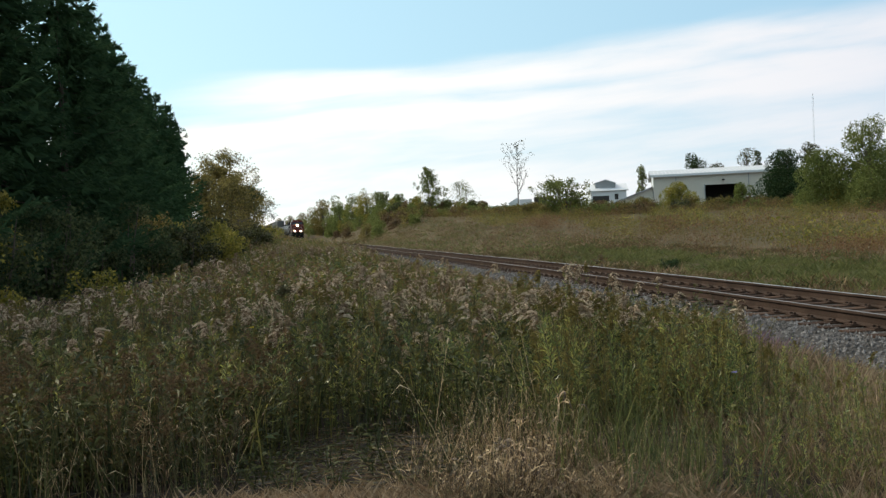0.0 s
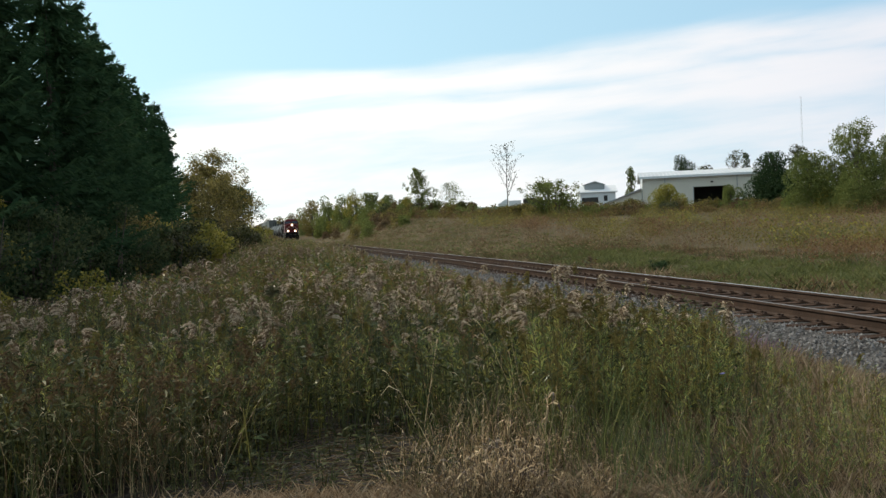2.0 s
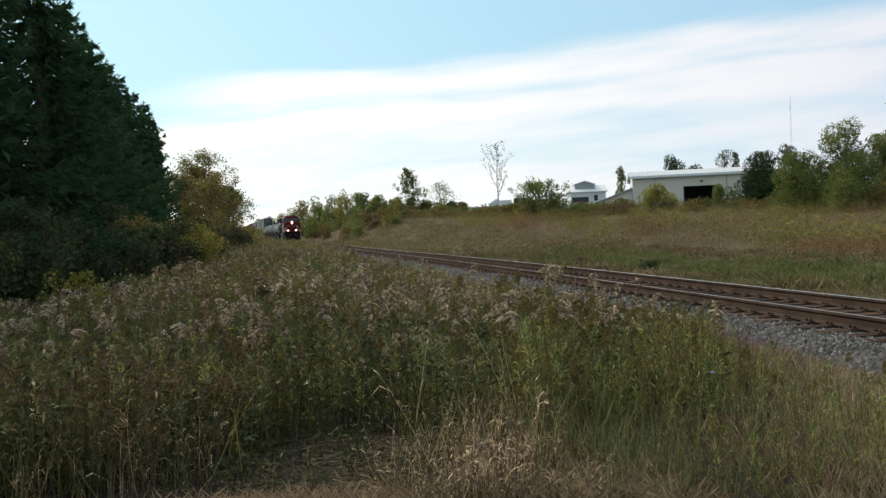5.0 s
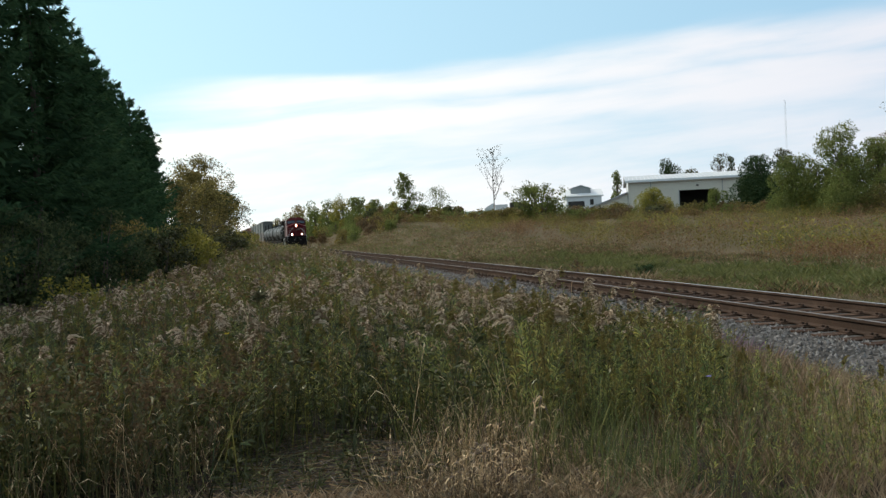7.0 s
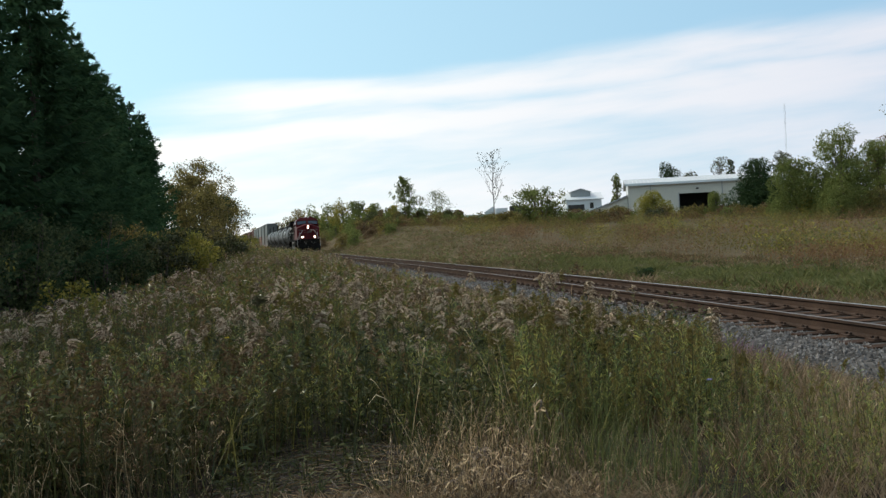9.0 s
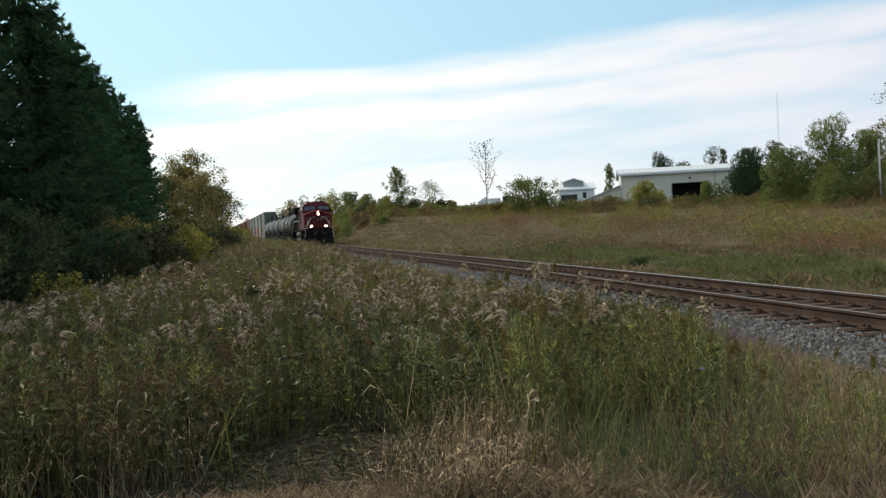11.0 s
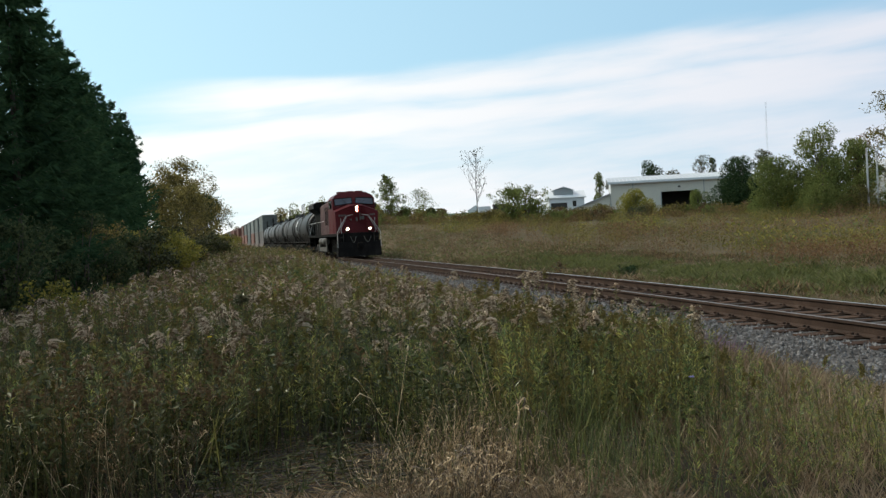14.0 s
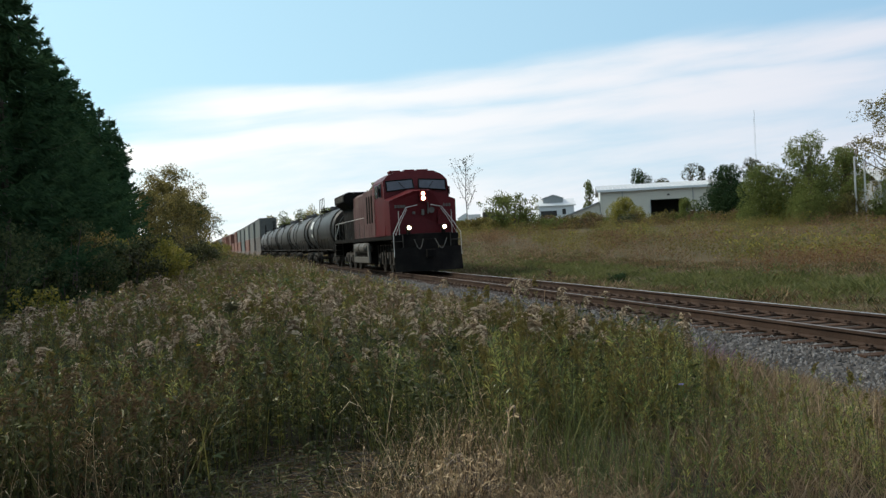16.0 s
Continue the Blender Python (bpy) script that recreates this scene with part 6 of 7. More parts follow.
    sect = [(-1.52, 1.72), (1.52, 1.72), (1.52, 3.62), (1.5, 4.2), (1.3, 4.42), (0.9, 4.62), (-0.9, 4.62), (-1.3, 4.42), (-1.5, 4.2), (-1.52, 3.62)]
    a = [bm.verts.new((x * (0.985 if z > 3.5 else 1), 2.2 + (0.28 * max(0, z - 3.6)), z)) for x, z in sect]
    b = [bm.verts.new((x, 5.3, z)) for x, z in sect]
    bm.faces.new(a)
    bm.faces.new(list(reversed(b)))
    for i in range(len(sect)):
        j = (i + 1) % len(sect)
        bm.faces.new([a[i], b[i], b[j], a[j]])
    round_off(bm, 0.035)
    cab = part("cab", bm, red_paint, loco, "red cab with a faceted roof")
    for sx in (-1, 1):
        bm = bmesh.new()
        quad = [(sx * 0.11, 3.82), (sx * 1.36, 3.70), (sx * 1.38, 4.17), (sx * 0.15, 4.24)]
        prism(bm, quad, -0.03, 0.0, "y")
        for v in bm.verts:
            v.co.y += 2.18 + 0.28 * max(0, v.co.z - 3.6)
        part("windshield", bm, cab_glass, cab, "dark windshield pane")
        bm = bmesh.new()
        ring = quad + [quad[0]]
        rods(bm, [(x, 2.145 + 0.28 * max(0, z - 3.6), z) for x, z in ring], 0.028, 5)
        part("windshield_gasket", bm, black_steel, cab)
        bm = bmesh.new()
        rods(bm, [(sx * 0.5, 2.15, 3.76), (sx * 0.8, 2.24, 4.12)], 0.012, 5)
        part("wiper", bm, black_steel, cab)
        for y0, y1 in ((2.85, 3.45), (3.75, 4.6)):
            bm = bmesh.new()
            box(bm, sx * 1.52 - 0.015, sx * 1.52 + 0.015, y0, y1, 3.5, 4.1, 0.01)
            part("side_window", bm, cab_glass, cab, "dark side window")
        bm = bmesh.new()
        box(bm, sx * 1.62 - 0.05, sx * 1.62 + 0.05, 2.66, 2.72, 3.5, 3.88)
        part("mirror", bm, black_steel, cab)
        bm = bmesh.new()
        box(bm, sx * 1.525 - 0.012, sx * 1.525 + 0.012, 4.85, 5.25, 1.8, 3.7, 0.01)
        part("cab_door", bm, dusty_red, cab)
    bm = bmesh.new()
    for x0, x1, y0, y1, z1 in ((-1.0, -0.5, 3.2, 3.9, 4.72), (-0.35, 0.15, 3.1, 3.6, 4.74), (0.3, 0.85, 3.4, 4.6, 4.76)):
        box(bm, x0, x1, y0, y1, 4.6, z1, 0.03)
    part("roof_box", bm, red_paint, cab, "antenna and cooling boxes on the roof")
    bm = bmesh.new()
    for x in (-0.2, 0, 0.2):
        drum(bm, (x, 4.9, 4.74), (0, 1, 0), 0.035, 0.5, 8, 0.08)
    part("horn", bm, pale_steel, loco, "air horn")
    # hood behind the cab, its cabinets and doors
    bm = bmesh.new()
    prism(bm, [(-1.48, 1.72), (1.0, 1.72), (1.0, 4.1), (0.7, 4.28), (-0.9, 4.28), (-1.48, 4.0)], 5.3, 8.6, "y")
    round_off(bm, 0.03)
    part("equipment_cabinet", bm, dusty_red, loco, "dusty red equipment cabinet")
    bm = bmesh.new()
    prism(bm, [(-0.98, 1.72), (0.98, 1.72), (0.98, 4.05), (0.72, 4.26), (-0.72, 4.26), (-0.98, 4.05)], 8.6, 15.8, "y")
    round_off(bm, 0.03)
    hood = part("hood", bm, dusty_red, loco, "dusty red engine hood")
    for sx in (-1, 1):
        for k in range(9):
            bm = bmesh.new()
            y = 8.75 + k * 0.78
            box(bm, sx * 0.985 - 0.012, sx * 0.985 + 0.012, y, y + 0.7, 1.85, 3.5, 0.008)
            part("hood_door", bm, dusty_red, hood)
    for k in range(3):
        bm = bmesh.new()
        y = 5.75 + k * 0.75
        box(bm, -1.50, -1.46, y, y + 0.28, 2.4, 3.75)
        for q in range(12):
            box(bm, -1.515, -1.47, y - 0.02, y + 0.3, 2.45 + q * 0.108, 2.49 + q * 0.108)
        part("louver", bm, black_steel, loco, "dark louvered intake")
    for k in range(4):
        bm = bmesh.new()
        box(bm, -1.497, -1.47, 5.45 + k * 0.78, 5.45 + k * 0.78 + 0.7, 1.82, 2.32, 0.01)
        part("cabinet_door", bm, dusty_red, loco)
    bm = bmesh.new()
    box(bm, -0.45, 0.45, 10.0, 12.2, 4.24, 4.42, 0.03)
    drum(bm, (0, 11.1, 4.46), (0, 0, 1), 0.3, 0.16, 16)
    part("exhaust_stack", bm, black_steel, loco, "sooty exhaust stack")
    # radiator section with overhanging wings
    bm = bmesh.new()
    prism(bm, [(-0.98, 1.72), (0.98, 1.72), (0.98, 3.55), (1.52, 3.95), (1.52, 4.38), (1.25, 4.5), (-1.25, 4.5), (-1.52, 4.38), (-1.52, 3.95), (-0.98, 3.55)], 15.8, 20.2, "y")
    round_off(bm, 0.03)
    rad = part("radiator", bm, black_steel, loco, "dark radiator housing with overhanging wings")
    for sx in (-1, 1):
        bm = bmesh.new()
        for q in range(14):
            box(bm, sx * 1.525 - 0.012, sx * 1.525 + 0.012, 16.0 + q * 0.29, 16.2 + q * 0.29, 4.0, 4.34)
        part("radiator_grille", bm, grime, rad)
    # steps, handrails and posts
    for sx in (-1, 1):
        for y0 in (0.42, 20.5):
            bm = bmesh.new()
            for q in range(4):
                box(bm, sx * 1.3 - 0.22, sx * 1.3 + 0.22, y0, y0 + 0.42, 0.42 + q * 0.33, 0.46 + q * 0.33)
            box(bm, sx * 1.06 - 0.012, sx * 1.06 + 0.012, y0, y0 + 0.42, 0.4, 1.7)
            part("steps", bm, grime, loco, "boarding steps")
        bm = bmesh.new()
        rods(bm, [(sx * 1.5, 0.30, 0.75), (sx * 1.5, 0.36, 1.75), (sx * 1.16, 0.62, 2.35), (sx * 0.8, 0.8, 2.9), (sx * 0.3, 0.8, 3.0)], 0.018)
        rods(bm, [(sx * 1.38, 0.5, 1.7), (sx * 1.08, 0.66, 2.3), (sx * 0.76, 0.8, 2.84)], 0.013)
        rods(bm, [(sx * 1.18, 0.62, 1.72), (sx * 1.18, 0.62, 2.75)], 0.014)
        part("front_handrail", bm, rail_white, loco, "white front handrail")
        bm = bmesh.new()
        rods(bm, [(sx * 1.47, 8.7, 2.75), (sx * 1.47, 20.6, 2.75), (sx * 1.47, 21.05, 1.75)], 0.016)
        rods(bm, [(sx * 1.47, 20.9, 1.75), (sx * 1.2, 21.1, 2.8), (sx * 0.4, 21.1, 2.8)], 0.022)
        part("side_handrail", bm, rail_white, loco, "white walkway handrail")
        for k in range(8):
            bm = bmesh.new()
            rods(bm, [(sx * 1.47, 8.75 + k * 1.69, 1.72), (sx * 1.47, 8.75 + k * 1.69, 2.75)], 0.015)
            part("rail_post", bm, pale_steel, loco)
    # below the floor
    bm = bmesh.new()
    prism(bm, [(-1.4, 1.5), (1.4, 1.5), (1.4, 0.75), (1.05, 0.35), (-1.05, 0.35), (-1.4, 0.75)], 8.6, 13.2, "y")
    round_off(bm, 0.05)
    part("fuel_tank", bm, black_steel, loco, "black fuel tank")
    for sx in (-1, 1):
        bm = bmesh.new()
        for y0 in (9.0, 11.0):
            drum(bm, (sx * 1.38, y0, 1.2), (0, 1, 0), 0.27, 1.5, 14)
            drum(bm, (sx * 1.38, y0 - 0.82, 1.2), (0, 1, 0), 0.16, 0.14, 14, 0.27)
        box(bm, sx * 1.46 - 0.06, sx * 1.46 + 0.06, 7.3, 12.6, 0.42, 0.74, 0.04)
        box(bm, sx * 1.46 - 0.06, sx * 1.46 + 0.06, 7.3, 7.75, 0.6, 1.42, 0.03)
        box(bm, sx * 1.46 - 0.06, sx * 1.46 + 0.06, 12.2, 12.6, 0.6, 1.42, 0.03)
        part("air_reservoir", bm, pale_steel, loco, "pale air reservoirs in a frame")
        bm = bmesh.new()
        for k in range(6):
            rods(bm, [(sx * 1.25, 2.4 + k * 0.7, 0.5), (sx * 1.3, 2.1 + k * 0.7, 1.3)], 0.035)
        part("brake_rigging", bm, grime, loco, "dusty brake rigging and sand pipes")
    bogie(loco, (2.4, 4.5, 6.5), 0.53)
    bogie(loco, (14.9, 16.9, 19.0), 0.53)
    return loco


def build_tank_car(marked, strap=True):
    car = tagged(new("tank_car"), "dark grey tank car with black " + ("heads, strap" if strap else "heads") + (" and a white mark" if marked else " and low rails"), "tank car", "tank cars behind the locomotive")
    R, zc = 1.52, 2.5
    g = Leafage()
    y = np.array([0.25, 0.28, 0.42, 0.75, 1.2, 4.7, 8.45, 12.2, 15.7, 16.15, 16.48, 16.62, 16.65])
    r = np.array([0.02, 0.61, 1.05, 1.39, 1.52, 1.52, 1.52, 1.52, 1.52, 1.39, 1.05, 0.61, 0.02])
    g.tube(np.stack([y * 0, y, y * 0 + zc], 1), r, 0, 40)
    v, f, m = g.arrays()
    mesh_object("tank", v, f, tank_paint, car, smooth_shade=True)["label"] = "dark grey welded tank shell"
    if strap:
        bm = bmesh.new()
        drum(bm, (0, 11.6, zc), (0, 1, 0), R + 0.03, 0.3, 40)
        part("band", bm, black_steel, car, "black strap band")
    # dark collars and tank heads
    for y0 in (1.3, 15.6):
        bm = bmesh.new()
        drum(bm, (0, y0, zc), (0, 1, 0), R + 0.012, 0.5, 40)
        part("collar", bm, black_steel, car, "black painted end collar")
    for y0, y1, r0, r1 in ((0.2, 0.7, 0.8, 1.36), (16.7, 16.2, 0.8, 1.36)):
        bm = bmesh.new()
        drum(bm, (0, (y0 + y1) / 2, zc), (0, y1 - y0, 0), r0, abs(y1 - y0), 40, r1)
        part("tank_head", bm, black_steel, car, "black tank head")
    for y0, y1, y2 in ((0.2, 1.4, 0.05), (12.7, 14.5, 16.55)):
        bm = bmesh.new()
        box(bm, -0.32, 0.32, y0, y0 + 4.0, 0.8, 1.12, 0.02)
        prism(bm, [(-1.2, 1.11), (1.2, 1.11), (1.25, 1.9), (0.5, 1.2), (-0.5, 1.2), (-1.25, 1.9)], y1, y1 + 1.0, "y")
        box(bm, -1.45, 1.45, y2, y2 + 0.3, 0.95, 1.15, 0.02)
        part("sill", bm, black_steel, car, "black stub sill and saddle")
    for sx in (-1, 1):
        bm = bmesh.new()
        rods(bm, [(sx * 1.5, 0.3, 1.15), (sx * 1.5, 16.6, 1.15)], 0.03)
        rods(bm, [(sx * 1.56, 0.9, 1.95), (sx * 1.56, 16.0, 1.95)], 0.02)
        for k in range(9):
            rods(bm, [(sx * 1.46, 0.9 + k * 1.88, 1.15), (sx * 1.55, 0.9 + k * 1.88, 1.95)], 0.018)
        part("side_rail", bm, grime, car, "running rail along the tank")
        bm = bmesh.new()
        for k in range(2):
            rods(bm, [(sx * 1.6, 7.9 + k * 0.45, 0.7), (sx * 1.6, 7.9 + k * 0.45, 2.6), (sx * 1.15, 7.9 + k * 0.45, 3.75)], 0.02)
        for k in range(9):
            rods(bm, [(sx * 1.6, 7.9, 0.75 + k * 0.28), (sx * 1.6, 8.35, 0.75 + k * 0.28)], 0.016)
        part("ladder", bm, grime, car)
    bm = bmesh.new()
    drum(bm, (0, 8.45, 4.1), (0, 0, 1), 0.55, 0.35, 20)
    drum(bm, (0.2, 8.3, 4.33), (0, 0, 1), 0.2, 0.16, 12)
    part("manway", bm, tank_paint, car, "manway dome with valves")
    bm = bmesh.new()
    for x0, x1 in ((-1.15, -0.6), (0.6, 1.15)):
        box(bm, x0, x1, 7.0, 9.9, 3.94, 3.98)
    for sx in (-1, 1):
        rods(bm, [(sx * 1.15, 7.0, 4.85), (sx * 1.15, 9.9, 4.85)], 0.024)
        for k in range(4):
            rods(bm, [(sx * 1.15, 7.0 + k * 0.966, 3.5), (sx * 1.15, 7.0 + k * 0.966, 4.85)], 0.022)
    part("top_platform", bm, black_steel, car, "top platform with safety rails")
    if marked:
        bm = bmesh.new()
        for (ya, yb, a0, a1) in ((12.6, 13.9, 10, 32), (12.5, 13.2, -14, -4)):
            vs = []
            for a in np.linspace(a0, a1, 5):
                c, s = math.cos(radians(a)) * (R + 0.008), math.sin(radians(a)) * (R + 0.008)
                vs.append((bm.verts.new((-c, ya, zc + s)), bm.verts.new((-c, yb, zc + s))))
            for (p, q), (p2, q2) in zip(vs, vs[1:]):
                bm.faces.new([p, q, q2, p2])
        part("white_marking", bm, white_mark, car, "white painted marking without readable letters")
    bogie(car, (1.5, 3.25), 0.46)
    bogie(car, (13.65, 15.4), 0.46)
    coupler(car, -0.35, -1)
    coupler(car, 17.2, 1)
    return car


def corrugated(bm, length, w, z0, z1):
    """A freight container: corrugated sides, framed ends, flat roof."""
    n = int(length / 0.28)
    for sx in (-1, 1):
        prev = None
        for k in range(n + 1):
            y = 0.12 + (length - 0.24) * k / n
            d = 0.035 if (k // 2) % 2 else 0.0
            pair = (bm.verts.new((sx * (w / 2 - d), y, z0 + 0.1)), bm.verts.new((sx * (w / 2 - d), y, z1 - 0.08)))
            if prev:
                bm.faces.new([prev[0], pair[0], pair[1], prev[1]])
            prev = pair
        for y in (0.0, length - 0.14):
            box(bm, sx * w / 2 - 0.08, sx * w / 2 + 0.01, y, y + 0.14, z0, z1)
        box(bm, sx * w / 2 - 0.06, sx * w / 2 + 0.008, 0, length, z0, z0 + 0.12)
        box(bm, sx * w / 2 - 0.06, sx * w / 2 + 0.008, 0, length, z1 - 0.09, z1)
    box(bm, -w / 2 + 0.03, w / 2 - 0.03, 0.04, length - 0.04, z1 - 0.05, z1 - 0.01)
    box(bm, -w / 2 + 0.03, w / 2 - 0.03, 0.04, 0.08, z0, z1)
    box(bm, -w / 2 + 0.03, w / 2 - 0.03, length - 0.08, length - 0.04, z0, z1)
    for x in (-0.8, -0.3, 0.3, 0.8):
        rods(bm, [(x, 0.0, z0 + 0.15), (x, 0.0, z1 - 0.15)], 0.025, 5)


def build_well_car(lower, upper, length=16.0):
    """A low well car; its containers are locked to it and travel with it."""
    words = {"grey": "grey", "brown": "grey-brown", "rust": "rust-red", "orange": "orange"}
    load = f"{words[lower]} container" + (f" under a {words[upper]} one" if upper else "")
    car = tagged(new("well_car"), f"brown well car carrying a {load}", "well car", "container cars of the train")
    L = 19.6
    bm = bmesh.new()
    for sx in (-1, 1):
        prism(bm, [(0.2, 1.15), (2.2, 1.15), (2.6, 0.95), (L - 2.6, 0.95), (L - 2.2, 1.15), (L - 0.2, 1.15), (L - 0.2, 0.85), (L - 2.0, 0.85), (L - 2.6, 0.35), (2.6, 0.35), (2.0, 0.85), (0.2, 0.85)], sx * 1.38 - 0.05, sx * 1.38 + 0.05, "x")
    box(bm, -1.38, 1.38, 2.4, L - 2.4, 0.32, 0.45)
    box(bm, -1.38, 1.38, 0.2, 2.0, 0.95, 1.12)
    box(bm, -1.38, 1.38, L - 2.0, L - 0.2, 0.95, 1.12)
    part("well", bm, well_steel, car, "brown steel well")
    y0 = (L - length) / 2
    for paint, z0, z1 in ((lower, 0.46, 3.36), (upper, 3.38, 6.26)):
        if not paint:
            continue
        bm = bmesh.new()
        corrugated(bm, length, 2.55, z0, z1)
        for v in bm.verts:
            v.co.y += y0
        part("container", bm, container_paints[paint], car, f"{words[paint]} corrugated container")
    bogie(car, (0.5, 2.1), 0.42)
    bogie(car, (L - 2.1, L - 0.5), 0.42)
    return car


TRAIN = [(build_locomotive(), 0.0, 21.2)]
tank_one = build_tank_car(True)
tank_two = build_tank_car(False)
tank_plain = build_tank_car(False, False)
TRAIN.append((tank_one, 21.9, 16.9))
TRAIN.append((tank_two, 39.65, 16.9))


def copied_car(ob):
    """A copy that keeps its wheels turning too."""
    twin = copy_thing(ob, Matrix.Identity(4))
    for o in twin.children:
        if o.name.startswith("wheelset"):
            SPINNING.append((o, o.matrix_basis.translation.y, o.matrix_basis.translation.z))
    return twin


TRAIN.append((tank_plain, 57.4, 16.9))
for k in range(2):
    TRAIN.append((copied_car(tank_plain), 75.15 + 17.75 * k, 16.9))
pitch = 20.6
first = {}
for k, load in enumerate([("brown", "grey"), ("brown", "grey"), ("orange", "grey"), ("grey", "grey"), ("rust", "grey"), ("rust", "rust"), ("rust", None), ("rust", "rust"), ("rust", None), ("grey", "rust"), ("rust", "rust"), ("grey", "grey"), ("rust", "grey"), ("rust", "rust"), ("grey", "rust"), ("rust", None), ("rust", "grey"), ("rust", "rust"), ("orange", "grey"), ("rust", "rust")]):
    if load in first:
        car = copied_car(first[load])
    else:
        car = first[load] = build_well_car(*load)
    TRAIN.append((car, 111.4 + pitch * k, 19.6))


# ---- buildings, mast and pole beyond the field ----
def ribbed_wall(bm, x0, x1, z0, z1, y, pitch=0.6):
    """A panel of metal wall."""
    box(bm, x0, x1, y, y + 0.12, z0, z1)


def build_metal_building():
    hall = tagged(new("metal_building"), "long beige metal building with a white roof and dark open doorway", "building")
    beige = material("beige_cladding", [(0.46, 0.43, 0.375), (0.54, 0.51, 0.45)], 0.6, scale=0.15, fine=4, worn=((0.24, 0.22, 0.19), 0.4, 0.62))
    white = material("white_roofing", [(0.52, 0.535, 0.55), (0.64, 0.65, 0.665)], 0.45, scale=0.2, fine=3)
    roofing = material("pale_roofing", [(0.36, 0.38, 0.40), (0.44, 0.46, 0.48)], 0.5, scale=0.2, fine=3)
    grey = material("grey_cladding", [(0.22, 0.235, 0.24), (0.30, 0.315, 0.32)], 0.6, scale=0.2, fine=4)
    dark = material("dark_interior", [(0.03, 0.028, 0.027), (0.06, 0.056, 0.052)], 0.9, scale=0.6)
    x0, x1, y0, y1, base, eave, ridge = 24.9, 50.0, 150.0, 174.0, 3.2, 8.3, 9.55
    d0, d1, dtop = 32.6, 37.7, 6.55
    for a, b, lo, hi in ((x0, d0, base, eave), (d1, x1, base, eave), (d0, d1, dtop, eave)):
        bm = bmesh.new()
        ribbed_wall(bm, a, b, lo, hi, y0)
        panel = part("wall_panel", bm, beige, hall, "beige ribbed wall cladding")
        bm = bmesh.new()
        box(bm, -0.03, 0.03, y0 - 0.03, y0 + 0.002, lo, hi - 0.05)
        rib = part("rib", bm, beige, panel)
        rib.location.x = a + 0.3
        for k in range(1, int((b - a) / 0.6)):
            r = rib.copy()
            scene.collection.objects.link(r)
            r.location.x = a + 0.3 + k * 0.6
    bm = bmesh.new()
    prism(bm, [(y0 + 0.12, base), (y1, base), (y1, eave), ((y0 + y1) / 2, ridge), (y0 + 0.12, eave)], x0, x0 + 0.15, "x")
    part("gable_wall", bm, white, hall, "white gable end")
    bm = bmesh.new()
    prism(bm, [(y0 + 0.12, base), (y1, base), (y1, eave), ((y0 + y1) / 2, ridge), (y0 + 0.12, eave)], x1 - 0.15, x1, "x")
    part("gable_wall", bm, beige, hall)
    bm = bmesh.new()
    box(bm, x0, x1, y1 - 0.15, y1, base, eave)
    part("back_wall", bm, beige, hall)
    for ya, yb in ((y0 - 0.5, (y0 + y1) / 2), (y1 + 0.5, (y0 + y1) / 2)):
        bm = bmesh.new()
        q = [(ya, eave - 0.02), (yb, ridge + 0.03), (yb, ridge + 0.15), (ya, eave + 0.1)]
        prism(bm, q, x0 - 0.5, x1 + 0.5, "x")
        slope = part("roof", bm, roofing, hall, "white standing-seam metal roof")
        bm = bmesh.new()
        prism(bm, [(ya, eave + 0.1), (yb, ridge + 0.15), (yb, ridge + 0.2), (ya, eave + 0.15)], -0.02, 0.02, "x")
        seam = part("seam", bm, white, slope)
        seam.location.x = x0 - 0.4
        for k in range(1, 43):
            r = seam.copy()
            scene.collection.objects.link(r)
            r.location.x = x0 - 0.4 + k * 0.61
    bm = bmesh.new()
    box(bm, x0 - 0.5, x1 + 0.5, y0 - 0.56, y0 - 0.5, eave - 0.22, eave + 0.14)
    part("fascia", bm, white, hall, "white eave fascia")
    for x in (28.3, 39.0, 45.0):
        bm = bmesh.new()
        box(bm, x - 0.06, x + 0.06, y0 - 0.16, y0 - 0.04, base, eave - 0.1)
        part("downspout", bm, grey, hall)
    for a, b in ((d0 - 0.12, d0), (d1, d1 + 0.12)):
        bm = bmesh.new()
        box(bm, a, b, y0 - 0.08, y0 + 0.14, base, dtop + 0.12)
        part("door_jamb", bm, grey, hall)
    # added backing sheet and slab, coloured dark to give the doorway its interior shade
    bm = bmesh.new()
    box(bm, d0 - 1, d1 + 1, y0 + 6, y0 + 6.1, base, eave - 0.2)
    part("inner_partition", bm, dark, hall, "dark sheet in place of the shaded interior behind the doorway")
    bm = bmesh.new()
    box(bm, d0 - 1, d1 + 1, y0 + 0.15, y0 + 6, base, base + 0.35)
    part("slab", bm, dark, hall)
    bm = bmesh.new()
    box(bm, 35.1, 35.5, y0 - 0.3, y0 - 0.05, 7.1, 7.35, 0.03)
    part("wall_lamp", bm, dark, hall)
    swing = pose(24.9, 150, 0, 0, 0, -8.5) @ pose(-24.9, -150, 0)
    hall.matrix_basis = swing
    # lean-to with a falling roof line
    shed = tagged(new("lean_to"), "pale lean-to with a falling grey roof beside the metal building", "shed")
    bm = bmesh.new()
    prism(bm, [(17.2, 3.0), (24.8, 3.0), (24.8, 6.5), (17.2, 3.75)], 150.6, 150.8, "y")
    part("front_wall", bm, beige, shed, "pale ribbed front wall")
    bm = bmesh.new()
    prism(bm, [(17.0, 3.72), (24.8, 6.55), (24.8, 6.75), (17.0, 3.92)], 150.2, 160, "y")
    part("roof", bm, grey, shed, "grey sloping roof")
    shed.matrix_basis = swing
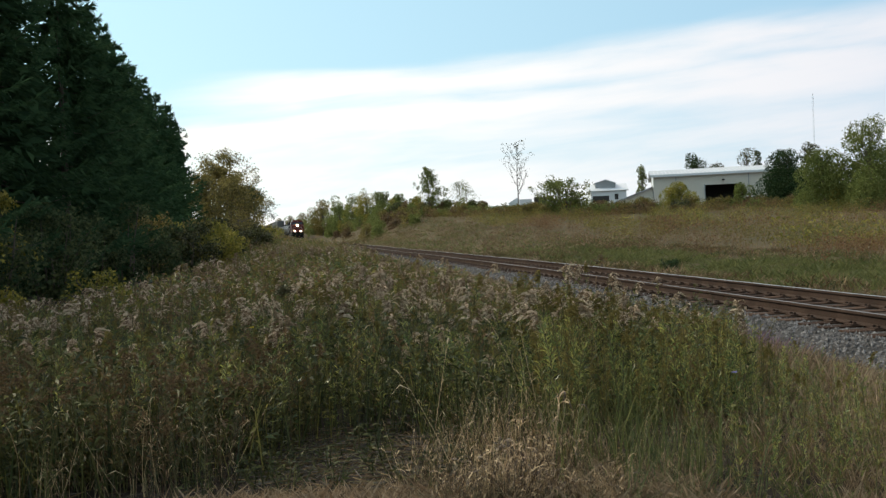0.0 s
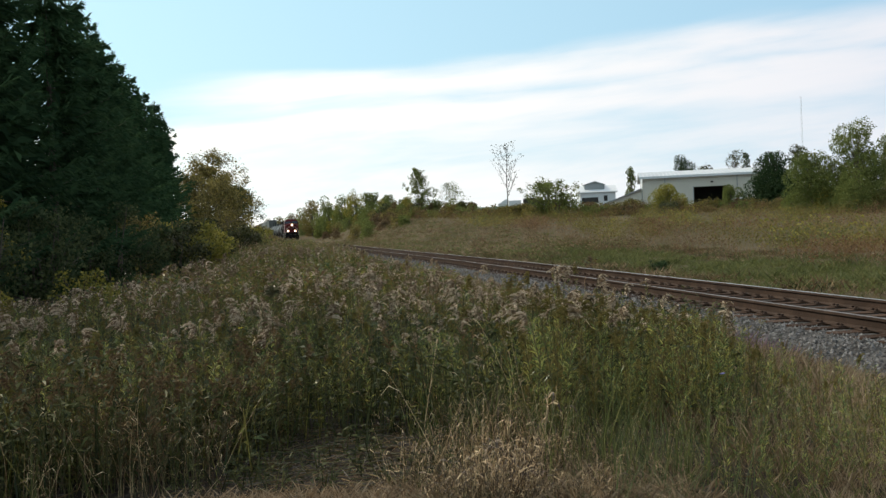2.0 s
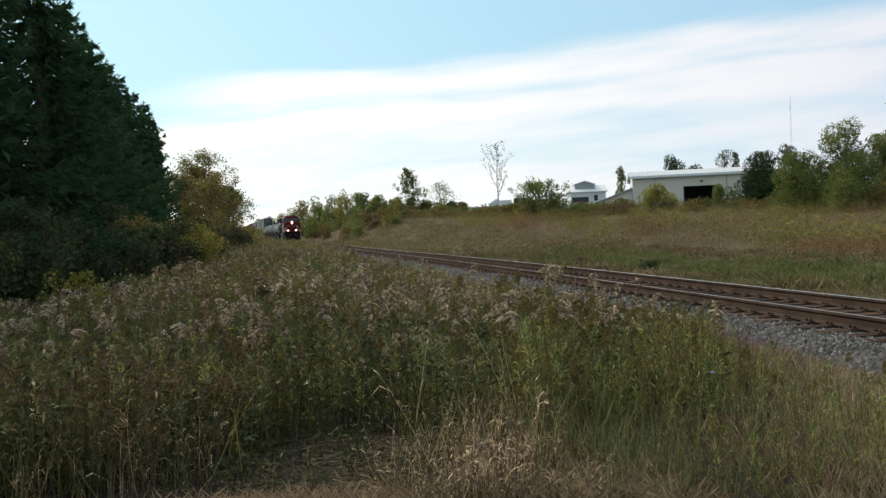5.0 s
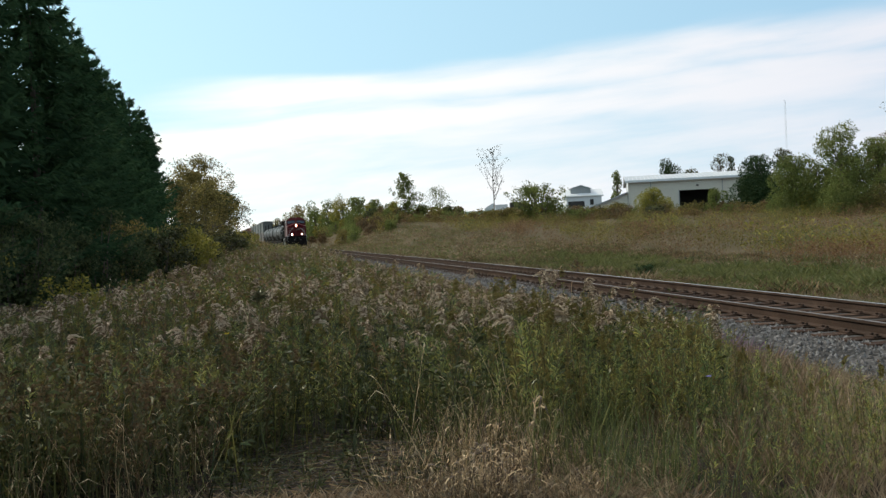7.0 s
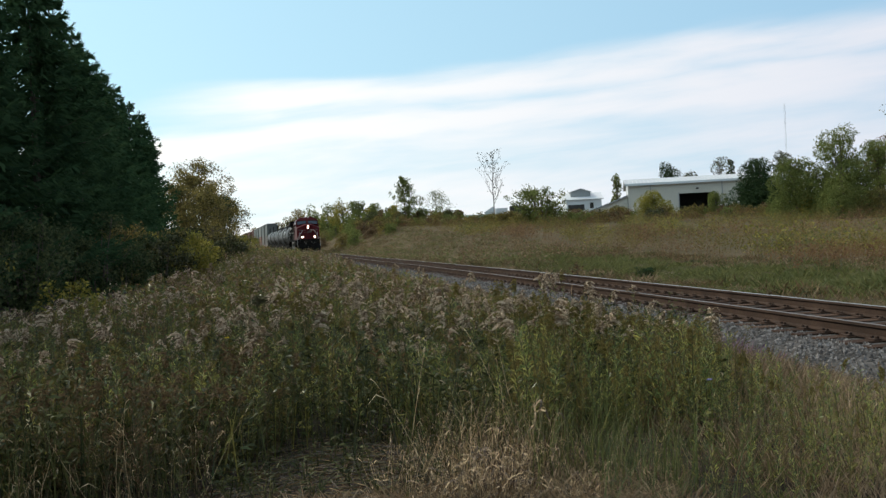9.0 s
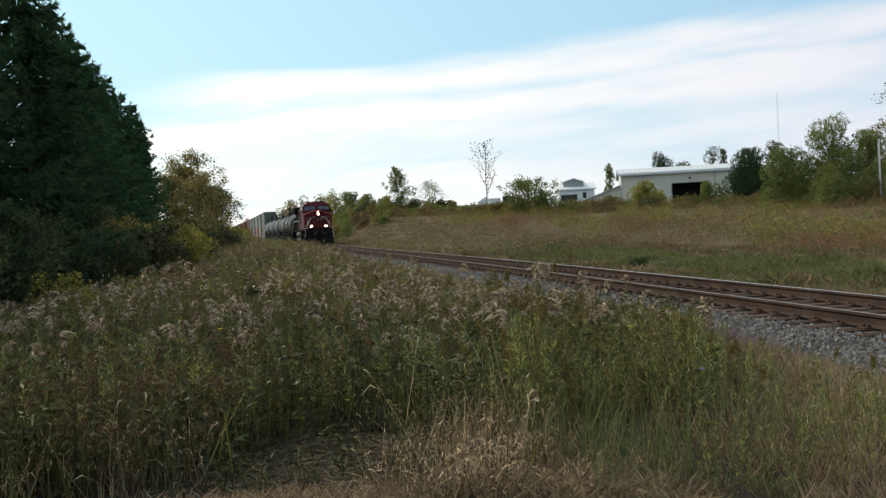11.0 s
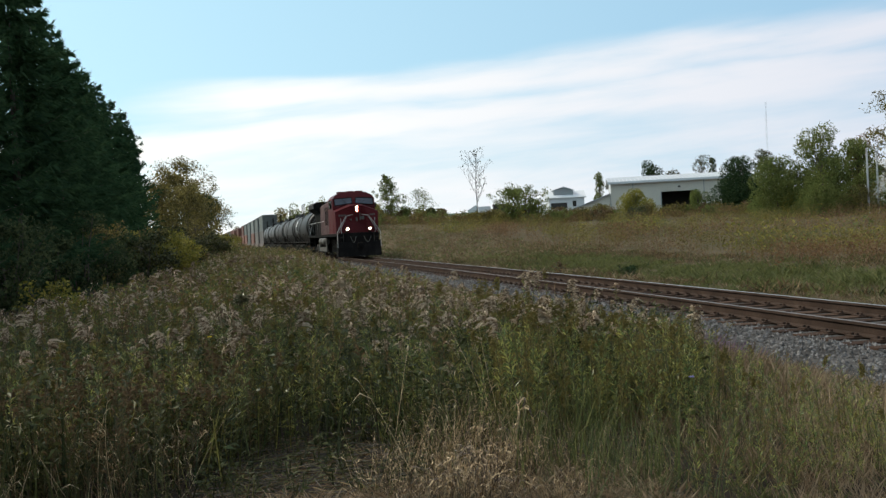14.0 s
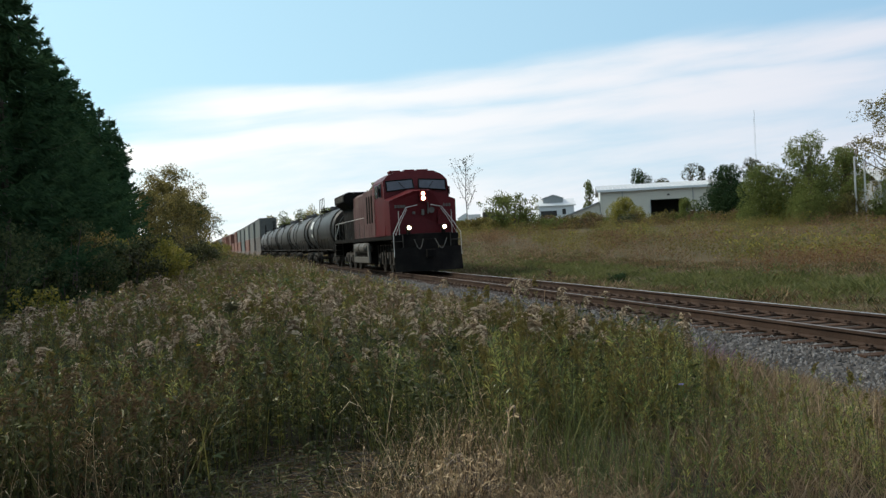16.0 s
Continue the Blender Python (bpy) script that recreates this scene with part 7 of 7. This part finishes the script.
    # white sheds further off
    barn = tagged(new("white_shed"), "white shed with a raised centre roof and dark bays", "shed")
    bm = bmesh.new()
    box(bm, 19.4, 26.3, 190.3, 196, 4.0, 7.9)
    part("body", bm, white, barn, "white walls")
    bm = bmesh.new()
    prism(bm, [(190.0, 7.75), (193.2, 9.1), (196.4, 7.75), (196.4, 7.6), (190.0, 7.6)], 19.0, 26.7, "x")
    part("roof", bm, white, barn, "white low-pitched roof")
    bm = bmesh.new()
    prism(bm, [(20.4, 8.2), (24.3, 8.2), (24.3, 9.2), (22.4, 9.8), (20.4, 9.3)], 191.2, 195, "y")
    part("clerestory", bm, grey, barn)
    bm = bmesh.new()
    prism(bm, [(20.2, 9.2), (22.4, 9.8), (24.5, 9.1), (24.5, 9.2), (22.4, 9.95), (20.2, 9.3)], 191.0, 195.2, "y")
    part("clerestory_roof", bm, white, barn)
    for a, b, lo, hi in ((19.7, 22.9, 5.6, 6.7), (24.0, 24.7, 5.9, 7.0)):
        bm = bmesh.new()
        box(bm, a, b, 190.24, 190.34, lo, hi)
        part("bay_door", bm, dark, barn, "dark bay")
    green = material("green_roofing", [(0.03, 0.11, 0.08), (0.05, 0.15, 0.11)], 0.5, scale=0.3)
    low = tagged(new("green_roofed_shed"), "low shed with a green metal roof behind the trees", "shed")
    bm = bmesh.new()
    box(bm, -0.5, 9.4, 231, 238, 4.0, 5.6)
    part("body", bm, grey, low)
    bm = bmesh.new()
    prism(bm, [(230.5, 5.5), (234.5, 6.6), (238.5, 5.5)], -0.8, 9.8, "x")
    part("roof", bm, green, low, "green metal roof")
    far = tagged(new("white_barn"), "small white barn behind the trees", "barn")
    bm = bmesh.new()
    box(bm, 4.2, 8.0, 243, 250, 4.0, 7.4)
    part("body", bm, white, far)
    bm = bmesh.new()
    prism(bm, [(4.0, 7.3), (6.1, 8.6), (8.2, 7.3)], 242.7, 250.3, "y")
    part("roof", bm, white, far)
    hut = tagged(new("trailer"), "grey-brown trailer body behind the bushes", "trailer")
    bm = bmesh.new()
    box(bm, 7.0, 9.0, 160, 164, 4.2, 6.2, 0.05)
    part("body", bm, grime, hut)
    bm = bmesh.new()
    box(bm, 4.5, 6.6, 162, 165, 4.2, 6.0, 0.05)
    part("side_bin", bm, white, hut, "white bin beside it")
    # house at the field's edge
    house = tagged(new("house"), "small white house with a low roof behind trees", "house")
    bm = bmesh.new()
    box(bm, 51.4, 59.0, 112, 119, 2.6, 6.4)
    part("wall", bm, grey, house)
    bm = bmesh.new()
    prism(bm, [(111.5, 6.3), (115.5, 8.0), (119.5, 6.3), (119.5, 6.2), (115.5, 7.8), (111.5, 6.15)], 50.9, 59.6, "x")
    part("roof", bm, white, house, "pale roof")
    for x in (52.4, 55.4):
        bm = bmesh.new()
        box(bm, x, x + 1.1, 111.93, 111.99, 4.2, 5.6)
        w = part("window", bm, dark, house, "dark window")
        bm = bmesh.new()
        for a, b, lo, hi in ((x - 0.1, x, 4.1, 5.7), (x + 1.1, x + 1.2, 4.1, 5.7), (x, x + 1.1, 5.6, 5.7), (x, x + 1.1, 4.1, 4.2)):
            box(bm, a, b, 111.9, 111.98, lo, hi)
        part("window_frame", bm, white, w, "white window frame")
    for px, py, top in ((41.9, 97, 8.2), (43.1, 97.5, 7.8)):
        pole = tagged(new("utility_pole"), "slim pale utility pole at the field edge", "pole")
        bm = bmesh.new()
        drum(bm, (px, py, (1.6 + top) / 2), (0, 0, 1), 0.11, top - 1.6, 10, 0.08)
        part("shaft", bm, rail_white, pole)
        bm = bmesh.new()
        drum(bm, (px, py, top + 0.04), (0, 0, 1), 0.1, 0.1, 10, 0.05)
        part("pole_cap", bm, grime, pole)
    mast = tagged(new("radio_mast"), "tall thin lattice radio mast in the distance", "mast")
    bm = bmesh.new()
    c = [(132.0 + 0.28 * math.cos(a), 400 + 0.28 * math.sin(a)) for a in (0.5, 2.6, 4.7)]
    for k in range(3):
        rod(bm, (*c[k], 4), (*c[k], 50), 0.03, 5)
        for q in range(31):
            z = 4 + q * 1.48
            rod(bm, (*c[k], z), (*c[(k + 1) % 3], z + 1.48), 0.012, 4)
    # the pale colour stands in for haze over the distant mast
    part("lattice", bm, white, mast)


build_metal_building()


# ---- what moves: the train, at a steady 12.53 metres a second ----
SPEED = 12.53


def motions():
    for ob, back, length in TRAIN:
        rows = []
        for k in range(33):
            t = k * 0.5
            s = 40.77 + SPEED * (16 - t) + back
            x, y, a = on_line(s)
            x1, y1, a1 = on_line(s + length)
            turn = math.degrees(math.atan2(-(x1 - x), y1 - y))
            tilt = math.degrees(math.atan2(float(grade(s + length) - grade(s)), length))
            rows.append((t, pose(float(x), float(y), float(grade(s)), tilt, 0, turn)))
        walk(ob, rows)
    # wheels of the leading vehicles roll, a turn in about eight steps
    for ob, y, r in SPINNING[:26]:
        walk(ob, [(k / FPS, pose(0, y, r) @ Matrix.Rotation(SPEED * k / FPS / r, 4, "X")) for k in range(481)])


motions()
